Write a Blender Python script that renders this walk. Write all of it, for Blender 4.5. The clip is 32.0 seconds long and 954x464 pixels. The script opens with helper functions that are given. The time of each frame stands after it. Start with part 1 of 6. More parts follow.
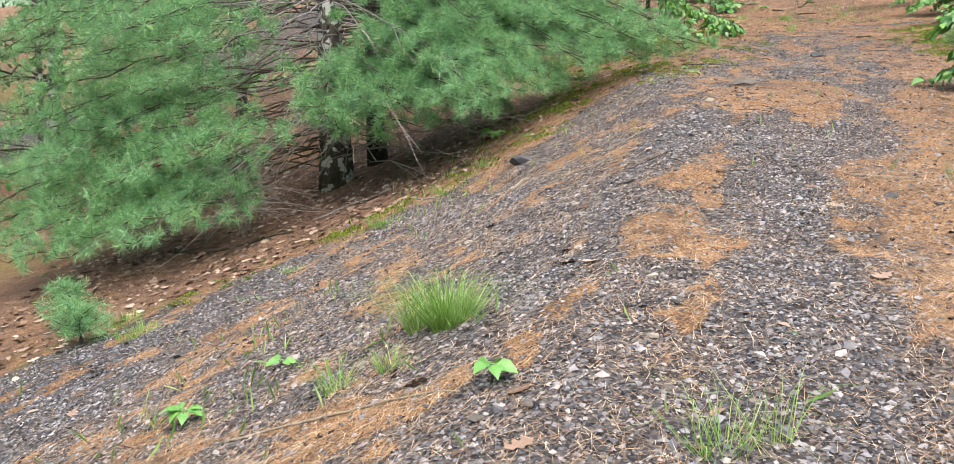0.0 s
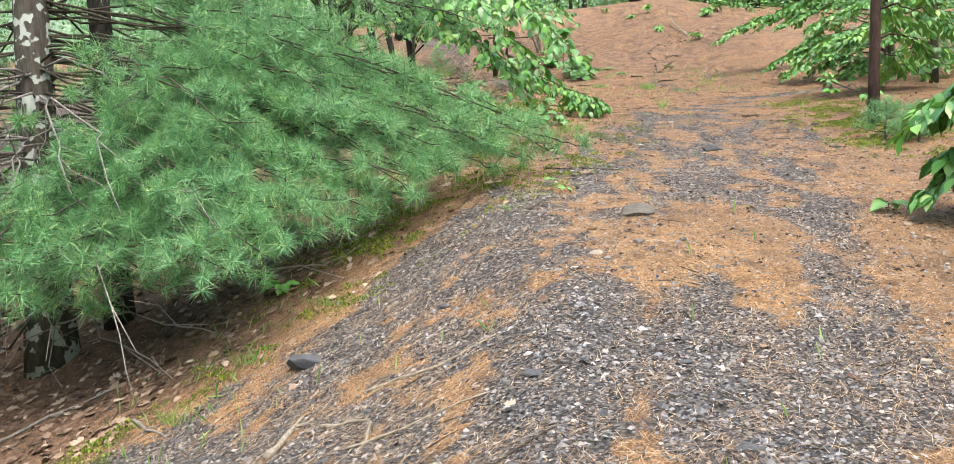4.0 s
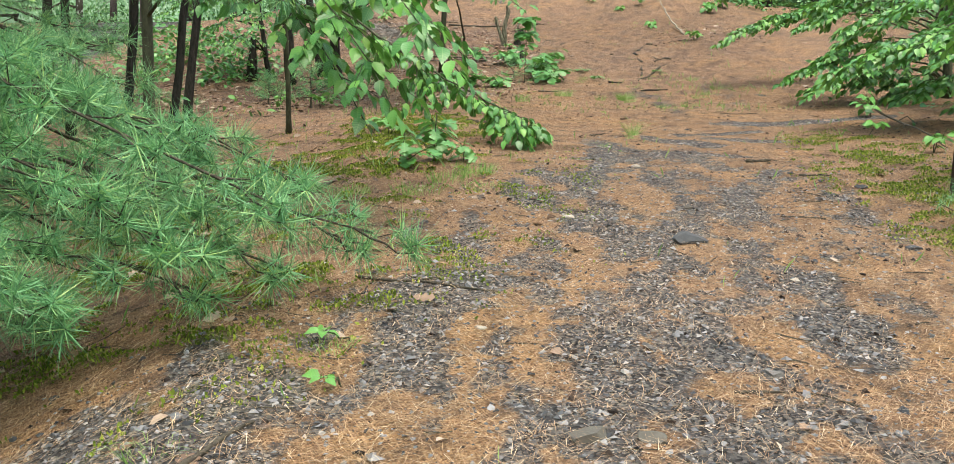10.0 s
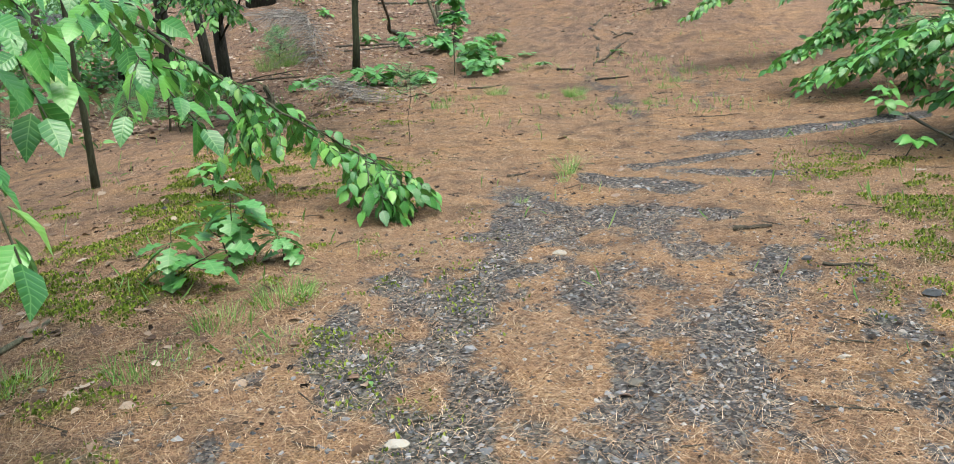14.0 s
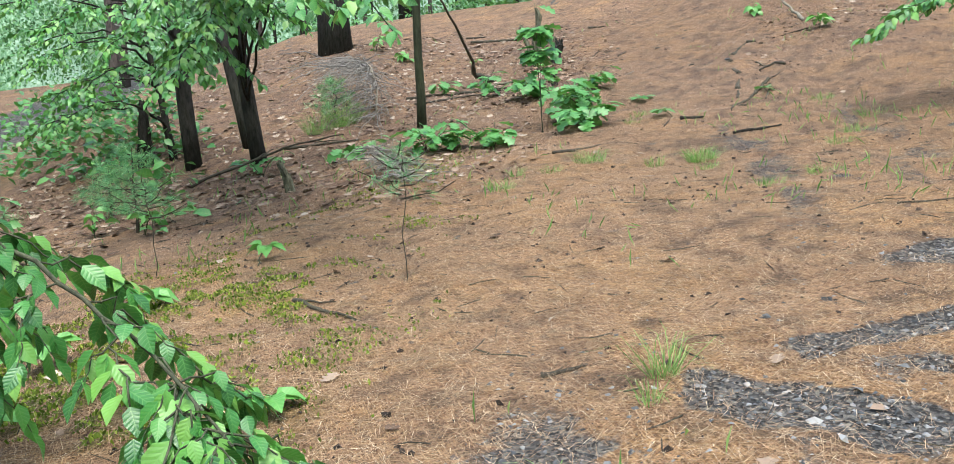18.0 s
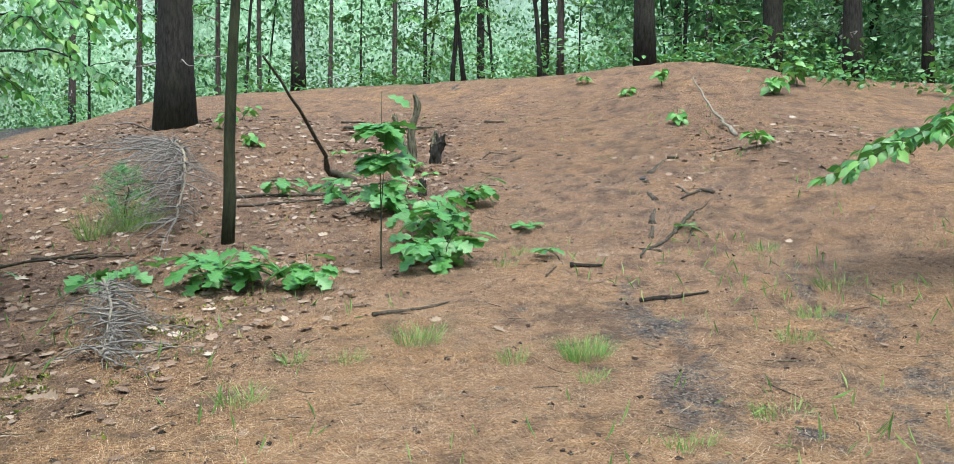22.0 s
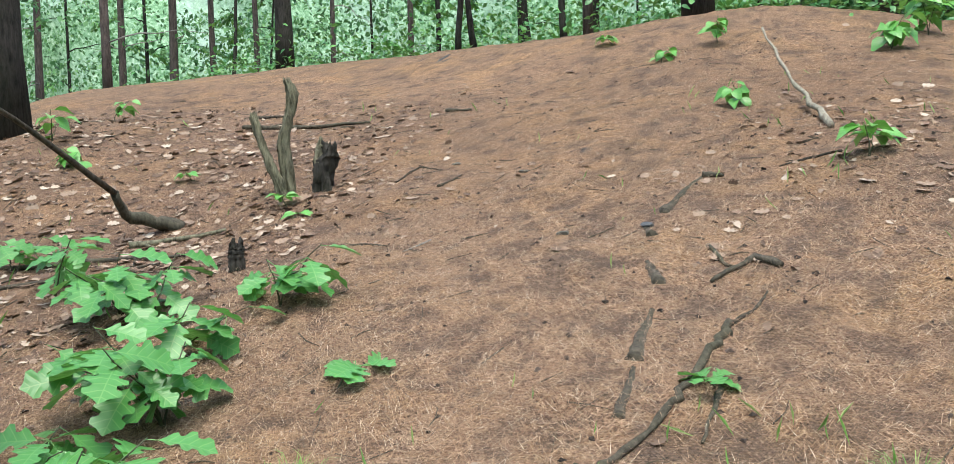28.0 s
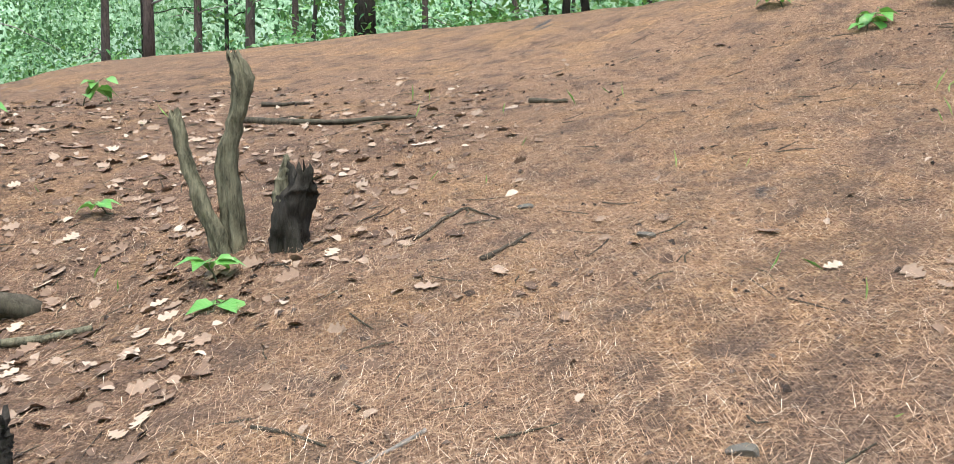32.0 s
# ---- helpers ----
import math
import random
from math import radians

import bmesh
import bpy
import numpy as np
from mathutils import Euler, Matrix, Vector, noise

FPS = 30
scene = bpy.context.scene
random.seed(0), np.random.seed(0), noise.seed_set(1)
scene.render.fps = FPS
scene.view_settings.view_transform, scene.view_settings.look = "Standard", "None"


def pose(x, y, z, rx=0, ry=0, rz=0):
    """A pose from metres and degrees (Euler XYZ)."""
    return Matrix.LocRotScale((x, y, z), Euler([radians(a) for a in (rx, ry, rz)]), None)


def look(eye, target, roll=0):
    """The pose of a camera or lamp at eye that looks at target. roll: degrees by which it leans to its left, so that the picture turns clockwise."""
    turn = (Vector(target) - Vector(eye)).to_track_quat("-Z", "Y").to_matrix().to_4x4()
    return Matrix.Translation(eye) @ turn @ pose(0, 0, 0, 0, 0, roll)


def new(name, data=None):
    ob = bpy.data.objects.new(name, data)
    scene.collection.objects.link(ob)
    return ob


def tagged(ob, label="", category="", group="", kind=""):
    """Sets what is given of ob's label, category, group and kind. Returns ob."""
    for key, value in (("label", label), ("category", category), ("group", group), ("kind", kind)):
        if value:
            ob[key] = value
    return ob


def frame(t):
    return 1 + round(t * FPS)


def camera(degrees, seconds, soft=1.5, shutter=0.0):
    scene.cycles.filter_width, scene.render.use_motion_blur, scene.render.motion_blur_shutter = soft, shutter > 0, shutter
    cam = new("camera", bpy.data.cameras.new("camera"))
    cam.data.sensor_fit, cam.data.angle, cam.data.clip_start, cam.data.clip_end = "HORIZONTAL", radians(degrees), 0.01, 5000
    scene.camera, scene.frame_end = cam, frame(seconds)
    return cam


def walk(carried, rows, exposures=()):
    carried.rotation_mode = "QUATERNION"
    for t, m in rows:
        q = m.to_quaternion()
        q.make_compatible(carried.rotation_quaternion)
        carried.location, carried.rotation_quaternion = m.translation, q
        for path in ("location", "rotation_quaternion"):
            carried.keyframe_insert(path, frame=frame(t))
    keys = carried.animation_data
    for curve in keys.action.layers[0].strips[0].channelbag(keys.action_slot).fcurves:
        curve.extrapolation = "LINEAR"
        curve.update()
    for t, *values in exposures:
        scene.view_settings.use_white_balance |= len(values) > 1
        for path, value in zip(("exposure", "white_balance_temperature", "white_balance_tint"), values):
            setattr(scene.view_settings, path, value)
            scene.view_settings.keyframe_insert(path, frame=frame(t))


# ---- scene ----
cam = camera(55.0, 32.0, soft=0.6, shutter=0.1)
PATH = [
    (0.0, pose(-0.064, -0.004, 1.399, 82.19, -0.15, 14.04)),
    (0.5, pose(-0.175, 0.434, 1.524, 81.46, 0.61, 13.05)),
    (1.0, pose(-0.187, 0.938, 1.568, 77.44, 1.88, 14.11)),
    (1.5, pose(-0.279, 1.382, 1.693, 78.06, -0.07, 15.72)),
    (2.0, pose(-0.363, 1.764, 1.785, 82.60, 0.34, 16.60)),
    (2.5, pose(-0.339, 2.227, 1.875, 82.78, 1.76, 17.48)),
    (3.0, pose(-0.316, 2.524, 1.885, 81.01, 2.51, 18.14)),
    (3.5, pose(-0.373, 2.996, 2.037, 82.70, 0.79, 8.82)),
    (4.0, pose(-0.275, 3.383, 2.054, 85.38, 1.42, 5.03)),
    (4.5, pose(-0.142, 3.674, 2.141, 84.73, 1.30, 5.46)),
    (5.0, pose(-0.053, 4.036, 2.188, 84.19, 0.57, 7.20)),
    (5.5, pose(-0.001, 4.442, 2.212, 83.62, -0.14, 8.95)),
    (6.0, pose(0.020, 4.865, 2.235, 83.04, -0.84, 10.70)),
    (6.5, pose(0.018, 5.279, 2.275, 82.43, -1.51, 12.46)),
    (7.0, pose(0.000, 5.656, 2.352, 86.00, -2.02, 9.21)),
    (7.5, pose(0.069, 6.064, 2.379, 86.33, -0.84, 8.62)),
    (8.0, pose(0.165, 6.370, 2.417, 85.59, -1.56, 9.63)),
    (8.5, pose(0.223, 6.700, 2.485, 86.60, -4.09, 3.81)),
    (9.0, pose(0.341, 7.031, 2.489, 86.19, -0.59, 3.04)),
    (9.5, pose(0.497, 7.404, 2.561, 85.46, 0.06, 4.04)),
    (10.0, pose(0.555, 7.801, 2.594, 84.67, -1.54, 5.03)),
    (10.5, pose(0.583, 8.149, 2.655, 83.06, -1.84, 4.26)),
    (11.0, pose(0.696, 8.647, 2.778, 83.28, -1.56, 4.35)),
    (11.5, pose(0.728, 9.024, 2.836, 83.37, -1.77, 5.47)),
    (12.0, pose(0.743, 9.470, 2.995, 85.14, 1.37, 5.67)),
    (12.5, pose(0.874, 9.865, 3.055, 85.14, 2.76, 3.58)),
    (13.0, pose(1.002, 10.136, 3.119, 85.00, 1.09, 3.73)),
    (13.5, pose(1.055, 10.549, 3.189, 81.61, -0.53, 3.40)),
    (14.0, pose(1.119, 10.897, 3.234, 82.52, 1.62, 3.70)),
    (14.5, pose(1.258, 11.290, 3.308, 81.71, 3.13, 4.80)),
    (15.0, pose(1.257, 11.765, 3.370, 83.78, 1.26, 6.38)),
    (15.5, pose(1.235, 12.112, 3.422, 86.82, 1.19, 7.99)),
    (16.0, pose(1.268, 12.604, 3.469, 86.44, 2.02, 9.01)),
    (16.5, pose(1.330, 13.161, 3.511, 86.07, 2.85, 10.03)),
    (17.0, pose(1.397, 13.702, 3.546, 85.72, 3.69, 11.04)),
    (17.5, pose(1.446, 14.149, 3.575, 85.39, 4.54, 12.04)),
    (18.0, pose(1.451, 14.420, 3.595, 85.08, 3.89, 12.65)),
    (18.5, pose(1.359, 14.807, 3.718, 86.28, 3.04, 11.93)),
    (19.0, pose(1.342, 15.192, 3.739, 86.92, 3.31, 12.98)),
    (19.5, pose(1.387, 15.539, 3.809, 86.43, 3.78, 14.45)),
    (20.0, pose(1.435, 15.920, 3.871, 85.87, 2.96, 12.88)),
    (20.5, pose(1.513, 16.270, 3.931, 86.18, 3.28, 10.22)),
    (21.0, pose(1.673, 16.772, 4.002, 87.58, 1.59, 11.45)),
    (21.5, pose(1.709, 17.143, 4.091, 90.10, -0.00, 9.14)),
    (22.0, pose(1.711, 17.558, 4.126, 89.67, -0.15, 8.04)),
    (22.5, pose(1.756, 18.100, 4.160, 89.19, -0.01, 10.54)),
    (23.0, pose(1.749, 18.511, 4.221, 88.46, -0.79, 10.86)),
    (23.5, pose(1.808, 18.832, 4.258, 88.20, 0.03, 8.30)),
    (24.0, pose(1.910, 19.300, 4.331, 87.79, 0.79, 9.39)),
    (24.5, pose(1.972, 19.713, 4.404, 87.50, 0.15, 7.22)),
    (25.0, pose(2.085, 20.117, 4.428, 87.25, 1.07, 3.82)),
    (25.5, pose(2.227, 20.562, 4.505, 88.82, 1.35, 5.27)),
    (26.0, pose(2.286, 20.954, 4.631, 89.91, 1.36, 5.96)),
    (26.5, pose(2.375, 21.319, 4.655, 89.38, 1.75, 7.21)),
    (27.0, pose(2.423, 21.680, 4.712, 88.82, 1.72, 9.42)),
    (27.5, pose(2.436, 22.039, 4.785, 88.26, 1.70, 11.64)),
    (28.0, pose(2.420, 22.398, 4.859, 87.70, 1.71, 13.85)),
    (28.5, pose(2.382, 22.760, 4.918, 87.14, 1.74, 16.06)),
    (29.0, pose(2.328, 23.128, 4.945, 86.78, 1.05, 18.24)),
    (29.5, pose(2.225, 23.540, 5.028, 88.43, 1.53, 18.22)),
    (30.0, pose(2.176, 24.017, 5.085, 88.00, 1.86, 18.98)),
    (30.5, pose(2.065, 24.428, 5.105, 87.40, 0.47, 19.54)),
    (31.0, pose(1.959, 24.820, 5.167, 86.56, 1.16, 20.08)),
    (31.5, pose(1.944, 25.248, 5.220, 83.46, 2.29, 20.62)),
    (32.0, pose(1.793, 25.554, 5.284, 86.05, 0.22, 21.09)),
]
EXPOSURES = [(0.0, 1.85, 6800, 12), (4.0, 1.98, 6800, 8), (7.0, 1.80, 6850, 3), (10.0, 1.68, 6850, 1), (12.0, 1.62, 6550, -1), (15.0, 1.62, 6200, 0), (18.0, 1.74, 6100, 0), (20.0, 1.67, 6000, -1), (24.0, 1.62, 6000, -2), (26.0, 1.64, 6050, -2), (29.0, 1.68, 6250, 1), (32.0, 1.80, 6350, 3)]
walk(cam, PATH, EXPOSURES)

# ---- daylight: an overcast sky over a clearing ----
world = bpy.data.worlds.new("world")
scene.world = world
world.use_nodes = True
wn = world.node_tree.nodes
sky = wn.new("ShaderNodeTexSky")
sky.sky_type = "NISHITA"
sky.sun_disc = False
sky.sun_elevation = radians(71)
sky.sun_rotation = radians(150)
sky.air_density, sky.dust_density, sky.ozone_density = 1.0, 4.0, 1.0
wn["Background"].inputs["Strength"].default_value = 0.14
world.node_tree.links.new(sky.outputs[0], wn["Background"].inputs["Color"])
sun_data = bpy.data.lights.new("sun", "SUN")
sun_data.energy, sun_data.angle, sun_data.color = 0.9, radians(40), (1.0, 0.96, 0.90)
sun = new("sun", sun_data)
sun.matrix_world = look((4.5, -1.5, 18), (2, 4, 0))
scene.view_settings.exposure = 1.75


# ---- small tools ----
RNG = np.random.default_rng(7)


def lattice(ix, iy, seed):
    h = (ix.astype(np.int64) * 374761393 + iy.astype(np.int64) * 668265263 + seed * 1442695041) & 0x7FFFFFFF
    h = ((h ^ (h >> 13)) * 1274126177) & 0x7FFFFFFF
    return ((h ^ (h >> 16)) & 0xFFFF) / 65535.0


def vnoise(x, y, seed=0):
    """Smooth noise in 0..1 over a plane, for arrays."""
    x, y = np.asarray(x, float), np.asarray(y, float)
    ix, iy = np.floor(x), np.floor(y)
    u, v = x - ix, y - iy
    u, v = u * u * (3 - 2 * u), v * v * (3 - 2 * v)
    a, b = lattice(ix, iy, seed), lattice(ix + 1, iy, seed)
    c, d = lattice(ix, iy + 1, seed), lattice(ix + 1, iy + 1, seed)
    return (a * (1 - u) + b * u) * (1 - v) + (c * (1 - u) + d * u) * v


def fbm(x, y, seed=0, octaves=4):
    total, amp, norm = 0.0, 1.0, 0.0
    for k in range(octaves):
        total = total + amp * vnoise(np.asarray(x) * 2 ** k, np.asarray(y) * 2 ** k, seed + 11 * k)
        norm += amp
        amp *= 0.5
    return total / norm


def step(a, b, x):
    t = np.clip((np.asarray(x, float) - a) / (b - a), 0, 1)
    return t * t * (3 - 2 * t)


def blob(x, y, cx, cy, rx, ry):
    return np.exp(-((np.asarray(x) - cx) / rx) ** 2 - ((np.asarray(y) - cy) / ry) ** 2)


class Geo:
    """Gathers vertices and faces, then makes one mesh."""

    def __init__(self):
        self.v, self.f, self.n, self.blade = [], [], 0, []

    def add(self, verts, faces):
        verts = np.asarray(verts, float).reshape(-1, 3)
        for part_faces in faces if isinstance(faces, list) else [faces]:
            self.f.append(np.asarray(part_faces, np.int64) + self.n)
        self.v.append(verts)
        self.n += len(verts)
        return self

    def mesh(self, name, smooth=True):
        me = bpy.data.meshes.new(name)
        v = np.concatenate(self.v)
        me.vertices.add(len(v))
        me.vertices.foreach_set("co", v.ravel())
        loops = np.concatenate([f.ravel() for f in self.f])
        sizes = np.concatenate([np.full(len(f), f.shape[1]) for f in self.f])
        starts = np.concatenate([[0], np.cumsum(sizes)[:-1]])
        me.loops.add(len(loops))
        me.loops.foreach_set("vertex_index", loops)
        me.polygons.add(len(sizes))
        me.polygons.foreach_set("loop_start", starts)
        me.polygons.foreach_set("use_smooth", np.full(len(sizes), smooth))
        me.update(calc_edges=True)
        if self.blade:
            layer = me.attributes.new("blade", "FLOAT_VECTOR", "POINT")
            layer.data.foreach_set("vector", np.concatenate(self.blade).astype(np.float32).ravel())
        return me


def part(name, geo, material, parent=None, label="", smooth=True):
    """One mesh object out of a Geo, under a thing or a part."""
    me = geo.mesh(name, smooth) if isinstance(geo, Geo) else geo
    if material and not me.materials:
        me.materials.append(material)
    ob = new(name, me)
    if parent:
        ob.parent = parent
    return tagged(ob, label)


def thing(name, label, category, at=(0, 0, 0), group="", kind=""):
    ob = new(name)
    ob.location = at
    ob.empty_display_size = 0.1
    return tagged(ob, label, category, group, kind)


def frames(points):
    """Tangents and two normals along a polyline."""
    p = np.asarray(points, float)
    t = np.gradient(p, axis=0)
    t /= np.linalg.norm(t, axis=1)[:, None] + 1e-9
    ref = np.array([0, 0, 1.0]) if abs(t[:, 2]).mean() < 0.8 else np.array([1.0, 0, 0])
    a = np.cross(t, ref)
    a /= np.linalg.norm(a, axis=1)[:, None] + 1e-9
    return t, a, np.cross(t, a)


def tube(geo, points, radii, sides=8, rough=0.0, rng=RNG, cap=True):
    """A tapered limb along a polyline."""
    p = np.asarray(points, float)
    r = np.broadcast_to(np.asarray(radii, float), (len(p),))
    t, a, b = frames(p)
    ang = np.linspace(0, 2 * np.pi, sides, endpoint=False)
    rr = r[:, None] * (1 + rough * (rng.random((len(p), sides)) - 0.5) * 2)
    v = p[:, None] + rr[..., None] * (np.cos(ang)[None, :, None] * a[:, None] + np.sin(ang)[None, :, None] * b[:, None])
    i, j = np.meshgrid(np.arange(len(p) - 1), np.arange(sides), indexing="ij")
    k = (j + 1) % sides
    f = np.stack([i * sides + j, i * sides + k, (i + 1) * sides + k, (i + 1) * sides + j], -1).reshape(-1, 4)
    faces = [f]
    if cap:
        faces.append((np.arange(sides) + (len(p) - 1) * sides)[None])
        faces.append(np.arange(sides)[::-1][None])
    geo.add(v.reshape(-1, 3), faces)
    return geo


def bend(a, b, sag=0.0, n=8, wobble=0.0, rng=RNG, rise=None):
    """A curved line from a to b, sagging in its middle, with small kinks."""
    s = np.linspace(0, 1, n)[:, None]
    p = np.asarray(a, float) * (1 - s) + np.asarray(b, float) * s
    p[:, 2] -= (sag * 4 * s * (1 - s))[:, 0]
    if rise is not None:
        p[:, 2] += rise * (s[:, 0] ** 2 - s[:, 0])
    if wobble:
        w = rng.normal(0, wobble, p.shape)
        w[0] = w[-1] = 0
        p += w
    return p


def spin(rng, n):
    """n random rotation matrices."""
    q = rng.normal(size=(n, 4))
    q /= np.linalg.norm(q, axis=1)[:, None]
    w, x, y, z = q.T
    return np.stack([1 - 2 * (y * y + z * z), 2 * (x * y - z * w), 2 * (x * z + y * w),
                     2 * (x * y + z * w), 1 - 2 * (x * x + z * z), 2 * (y * z - x * w),
                     2 * (x * z - y * w), 2 * (y * z + x * w), 1 - 2 * (x * x + y * y)], 1).reshape(n, 3, 3)


def basis(axis, up, roll=None):
    """Rotation matrices whose x runs along axis and whose z is near up; arrays of n."""
    x = axis / (np.linalg.norm(axis, axis=1)[:, None] + 1e-9)
    y = np.cross(up, x)
    y /= np.linalg.norm(y, axis=1)[:, None] + 1e-9
    z = np.cross(x, y)
    if roll is not None:
        c, s = np.cos(roll)[:, None], np.sin(roll)[:, None]
        y, z = c * y + s * z, c * z - s * y
    return np.stack([x, y, z], -1)


def scatter(geo, shape_v, shape_f, at, rot, size):
    """Lays n copies of a small shape into a Geo."""
    n, m = len(at), len(shape_v)
    size = np.asarray(size, float)
    size = size[:, None, None] if size.ndim == 1 else size[:, None, :]
    v = np.einsum("nij,nmj->nmi", rot, shape_v[None] * size) + np.asarray(at)[:, None]
    off = (np.arange(n) * m)[:, None, None]
    faces = [(f[None] + off).reshape(-1, f.shape[1]) for f in shape_f]
    geo.add(v.reshape(-1, 3), faces)
    if m in (8, 29):  # a leaf: its own outline goes along, for the veins
        geo.blade.append(np.tile(shape_v, (n, 1)))
    return geo


# small shapes: stem at the origin, length along x, face towards z
BEECH_V = np.array([[0, 0, 0], [0.24, 0.26, 0.06], [0.56, 0.28, 0.03], [1, 0, -0.2], [0.56, -0.28, 0.03], [0.24, -0.26, 0.06], [0.33, 0, -0.02], [0.66, 0, -0.05]])
BEECH_F = [np.array([[0, 6, 1], [3, 2, 7], [0, 5, 6], [3, 7, 4]]), np.array([[6, 7, 2, 1], [5, 4, 7, 6]])]
BLADE_V = np.array([[0, 0, 0], [0.5, 0.2, 0.04], [1, 0, -0.08], [0.5, -0.2, 0.04]])
BLADE_F = [np.array([[0, 2, 1], [0, 3, 2]])]
_half = np.array([[0, 0.0], [0.1, 0.08], [0.19, 0.2], [0.27, 0.25], [0.33, 0.15], [0.4, 0.16], [0.47, 0.33], [0.57, 0.36], [0.62, 0.19], [0.7, 0.2], [0.77, 0.31], [0.86, 0.29], [0.91, 0.14], [1, 0.0]])
OAK_V = np.array([[x, y, 0.10 * y - 0.34 * x * x + 0.16 * x] for x, y in _half] + [[x, -y, 0.10 * y - 0.34 * x * x + 0.16 * x] for x, y in _half[1:-1][::-1]]
                 + [[x, 0, -0.04 - 0.34 * x * x + 0.16 * x] for x in (0.25, 0.5, 0.75)])
OAK_F = [np.array([[0, 26, 1], [1, 26, 2], [2, 26, 3], [3, 26, 4], [4, 26, 5], [5, 26, 27], [5, 27, 6], [6, 27, 7], [7, 27, 8], [8, 27, 9], [9, 27, 28], [9, 28, 10], [10, 28, 11], [11, 28, 12], [12, 28, 13],
                   [0, 25, 26], [25, 24, 26], [24, 23, 26], [23, 22, 26], [22, 21, 26], [26, 21, 27], [21, 20, 27], [20, 19, 27], [19, 18, 27], [18, 17, 27], [27, 17, 28], [17, 16, 28], [16, 15, 28], [15, 14, 28], [14, 13, 28]])]


# ---- materials ----
def material(name, rough=0.8, spec=0.3):
    m = bpy.data.materials.new(name)
    m.use_nodes = True
    b = m.node_tree.nodes["Principled BSDF"]
    b.inputs["Roughness"].default_value = rough
    b.inputs["Specular IOR Level"].default_value = spec
    return m, m.node_tree.nodes, m.node_tree.links, b


def ramp(nodes, links, source, stops):
    r = nodes.new("ShaderNodeValToRGB")
    e = r.color_ramp.elements
    while len(e) > 1:
        e.remove(e[-1])
    e[0].position, e[0].color = stops[0][0], (*stops[0][1], 1)
    for p, c in stops[1:]:
        k = e.new(p)
        k.color = (*c, 1)
    links.new(source, r.inputs[0])
    return r.outputs[0]


def noise_node(nodes, links, scale, detail=4, rough=0.6, vector=None):
    n = nodes.new("ShaderNodeTexNoise")
    n.inputs["Scale"].default_value, n.inputs["Detail"].default_value, n.inputs["Roughness"].default_value = scale, detail, rough
    if vector is not None:
        links.new(vector, n.inputs["Vector"])
    return n.outputs["Fac"]


def mixed(nodes, links, fac, a, b, blend="MIX"):
    m = nodes.new("ShaderNodeMix")
    m.data_type, m.blend_type = "RGBA", blend
    for sock, val in ((m.inputs[0], fac), (m.inputs[6], a), (m.inputs[7], b)):
        if isinstance(val, (int, float)):
            sock.default_value = val
        elif isinstance(val, tuple):
            sock.default_value = (*val, 1)
        else:
            links.new(val, sock)
    return m.outputs[2]


def bumped(nodes, links, bsdf, height, strength, distance):
    b = nodes.new("ShaderNodeBump")
    b.inputs["Strength"].default_value, b.inputs["Distance"].default_value = strength, distance
    links.new(height, b.inputs["Height"])
    links.new(b.outputs[0], bsdf.inputs["Normal"])


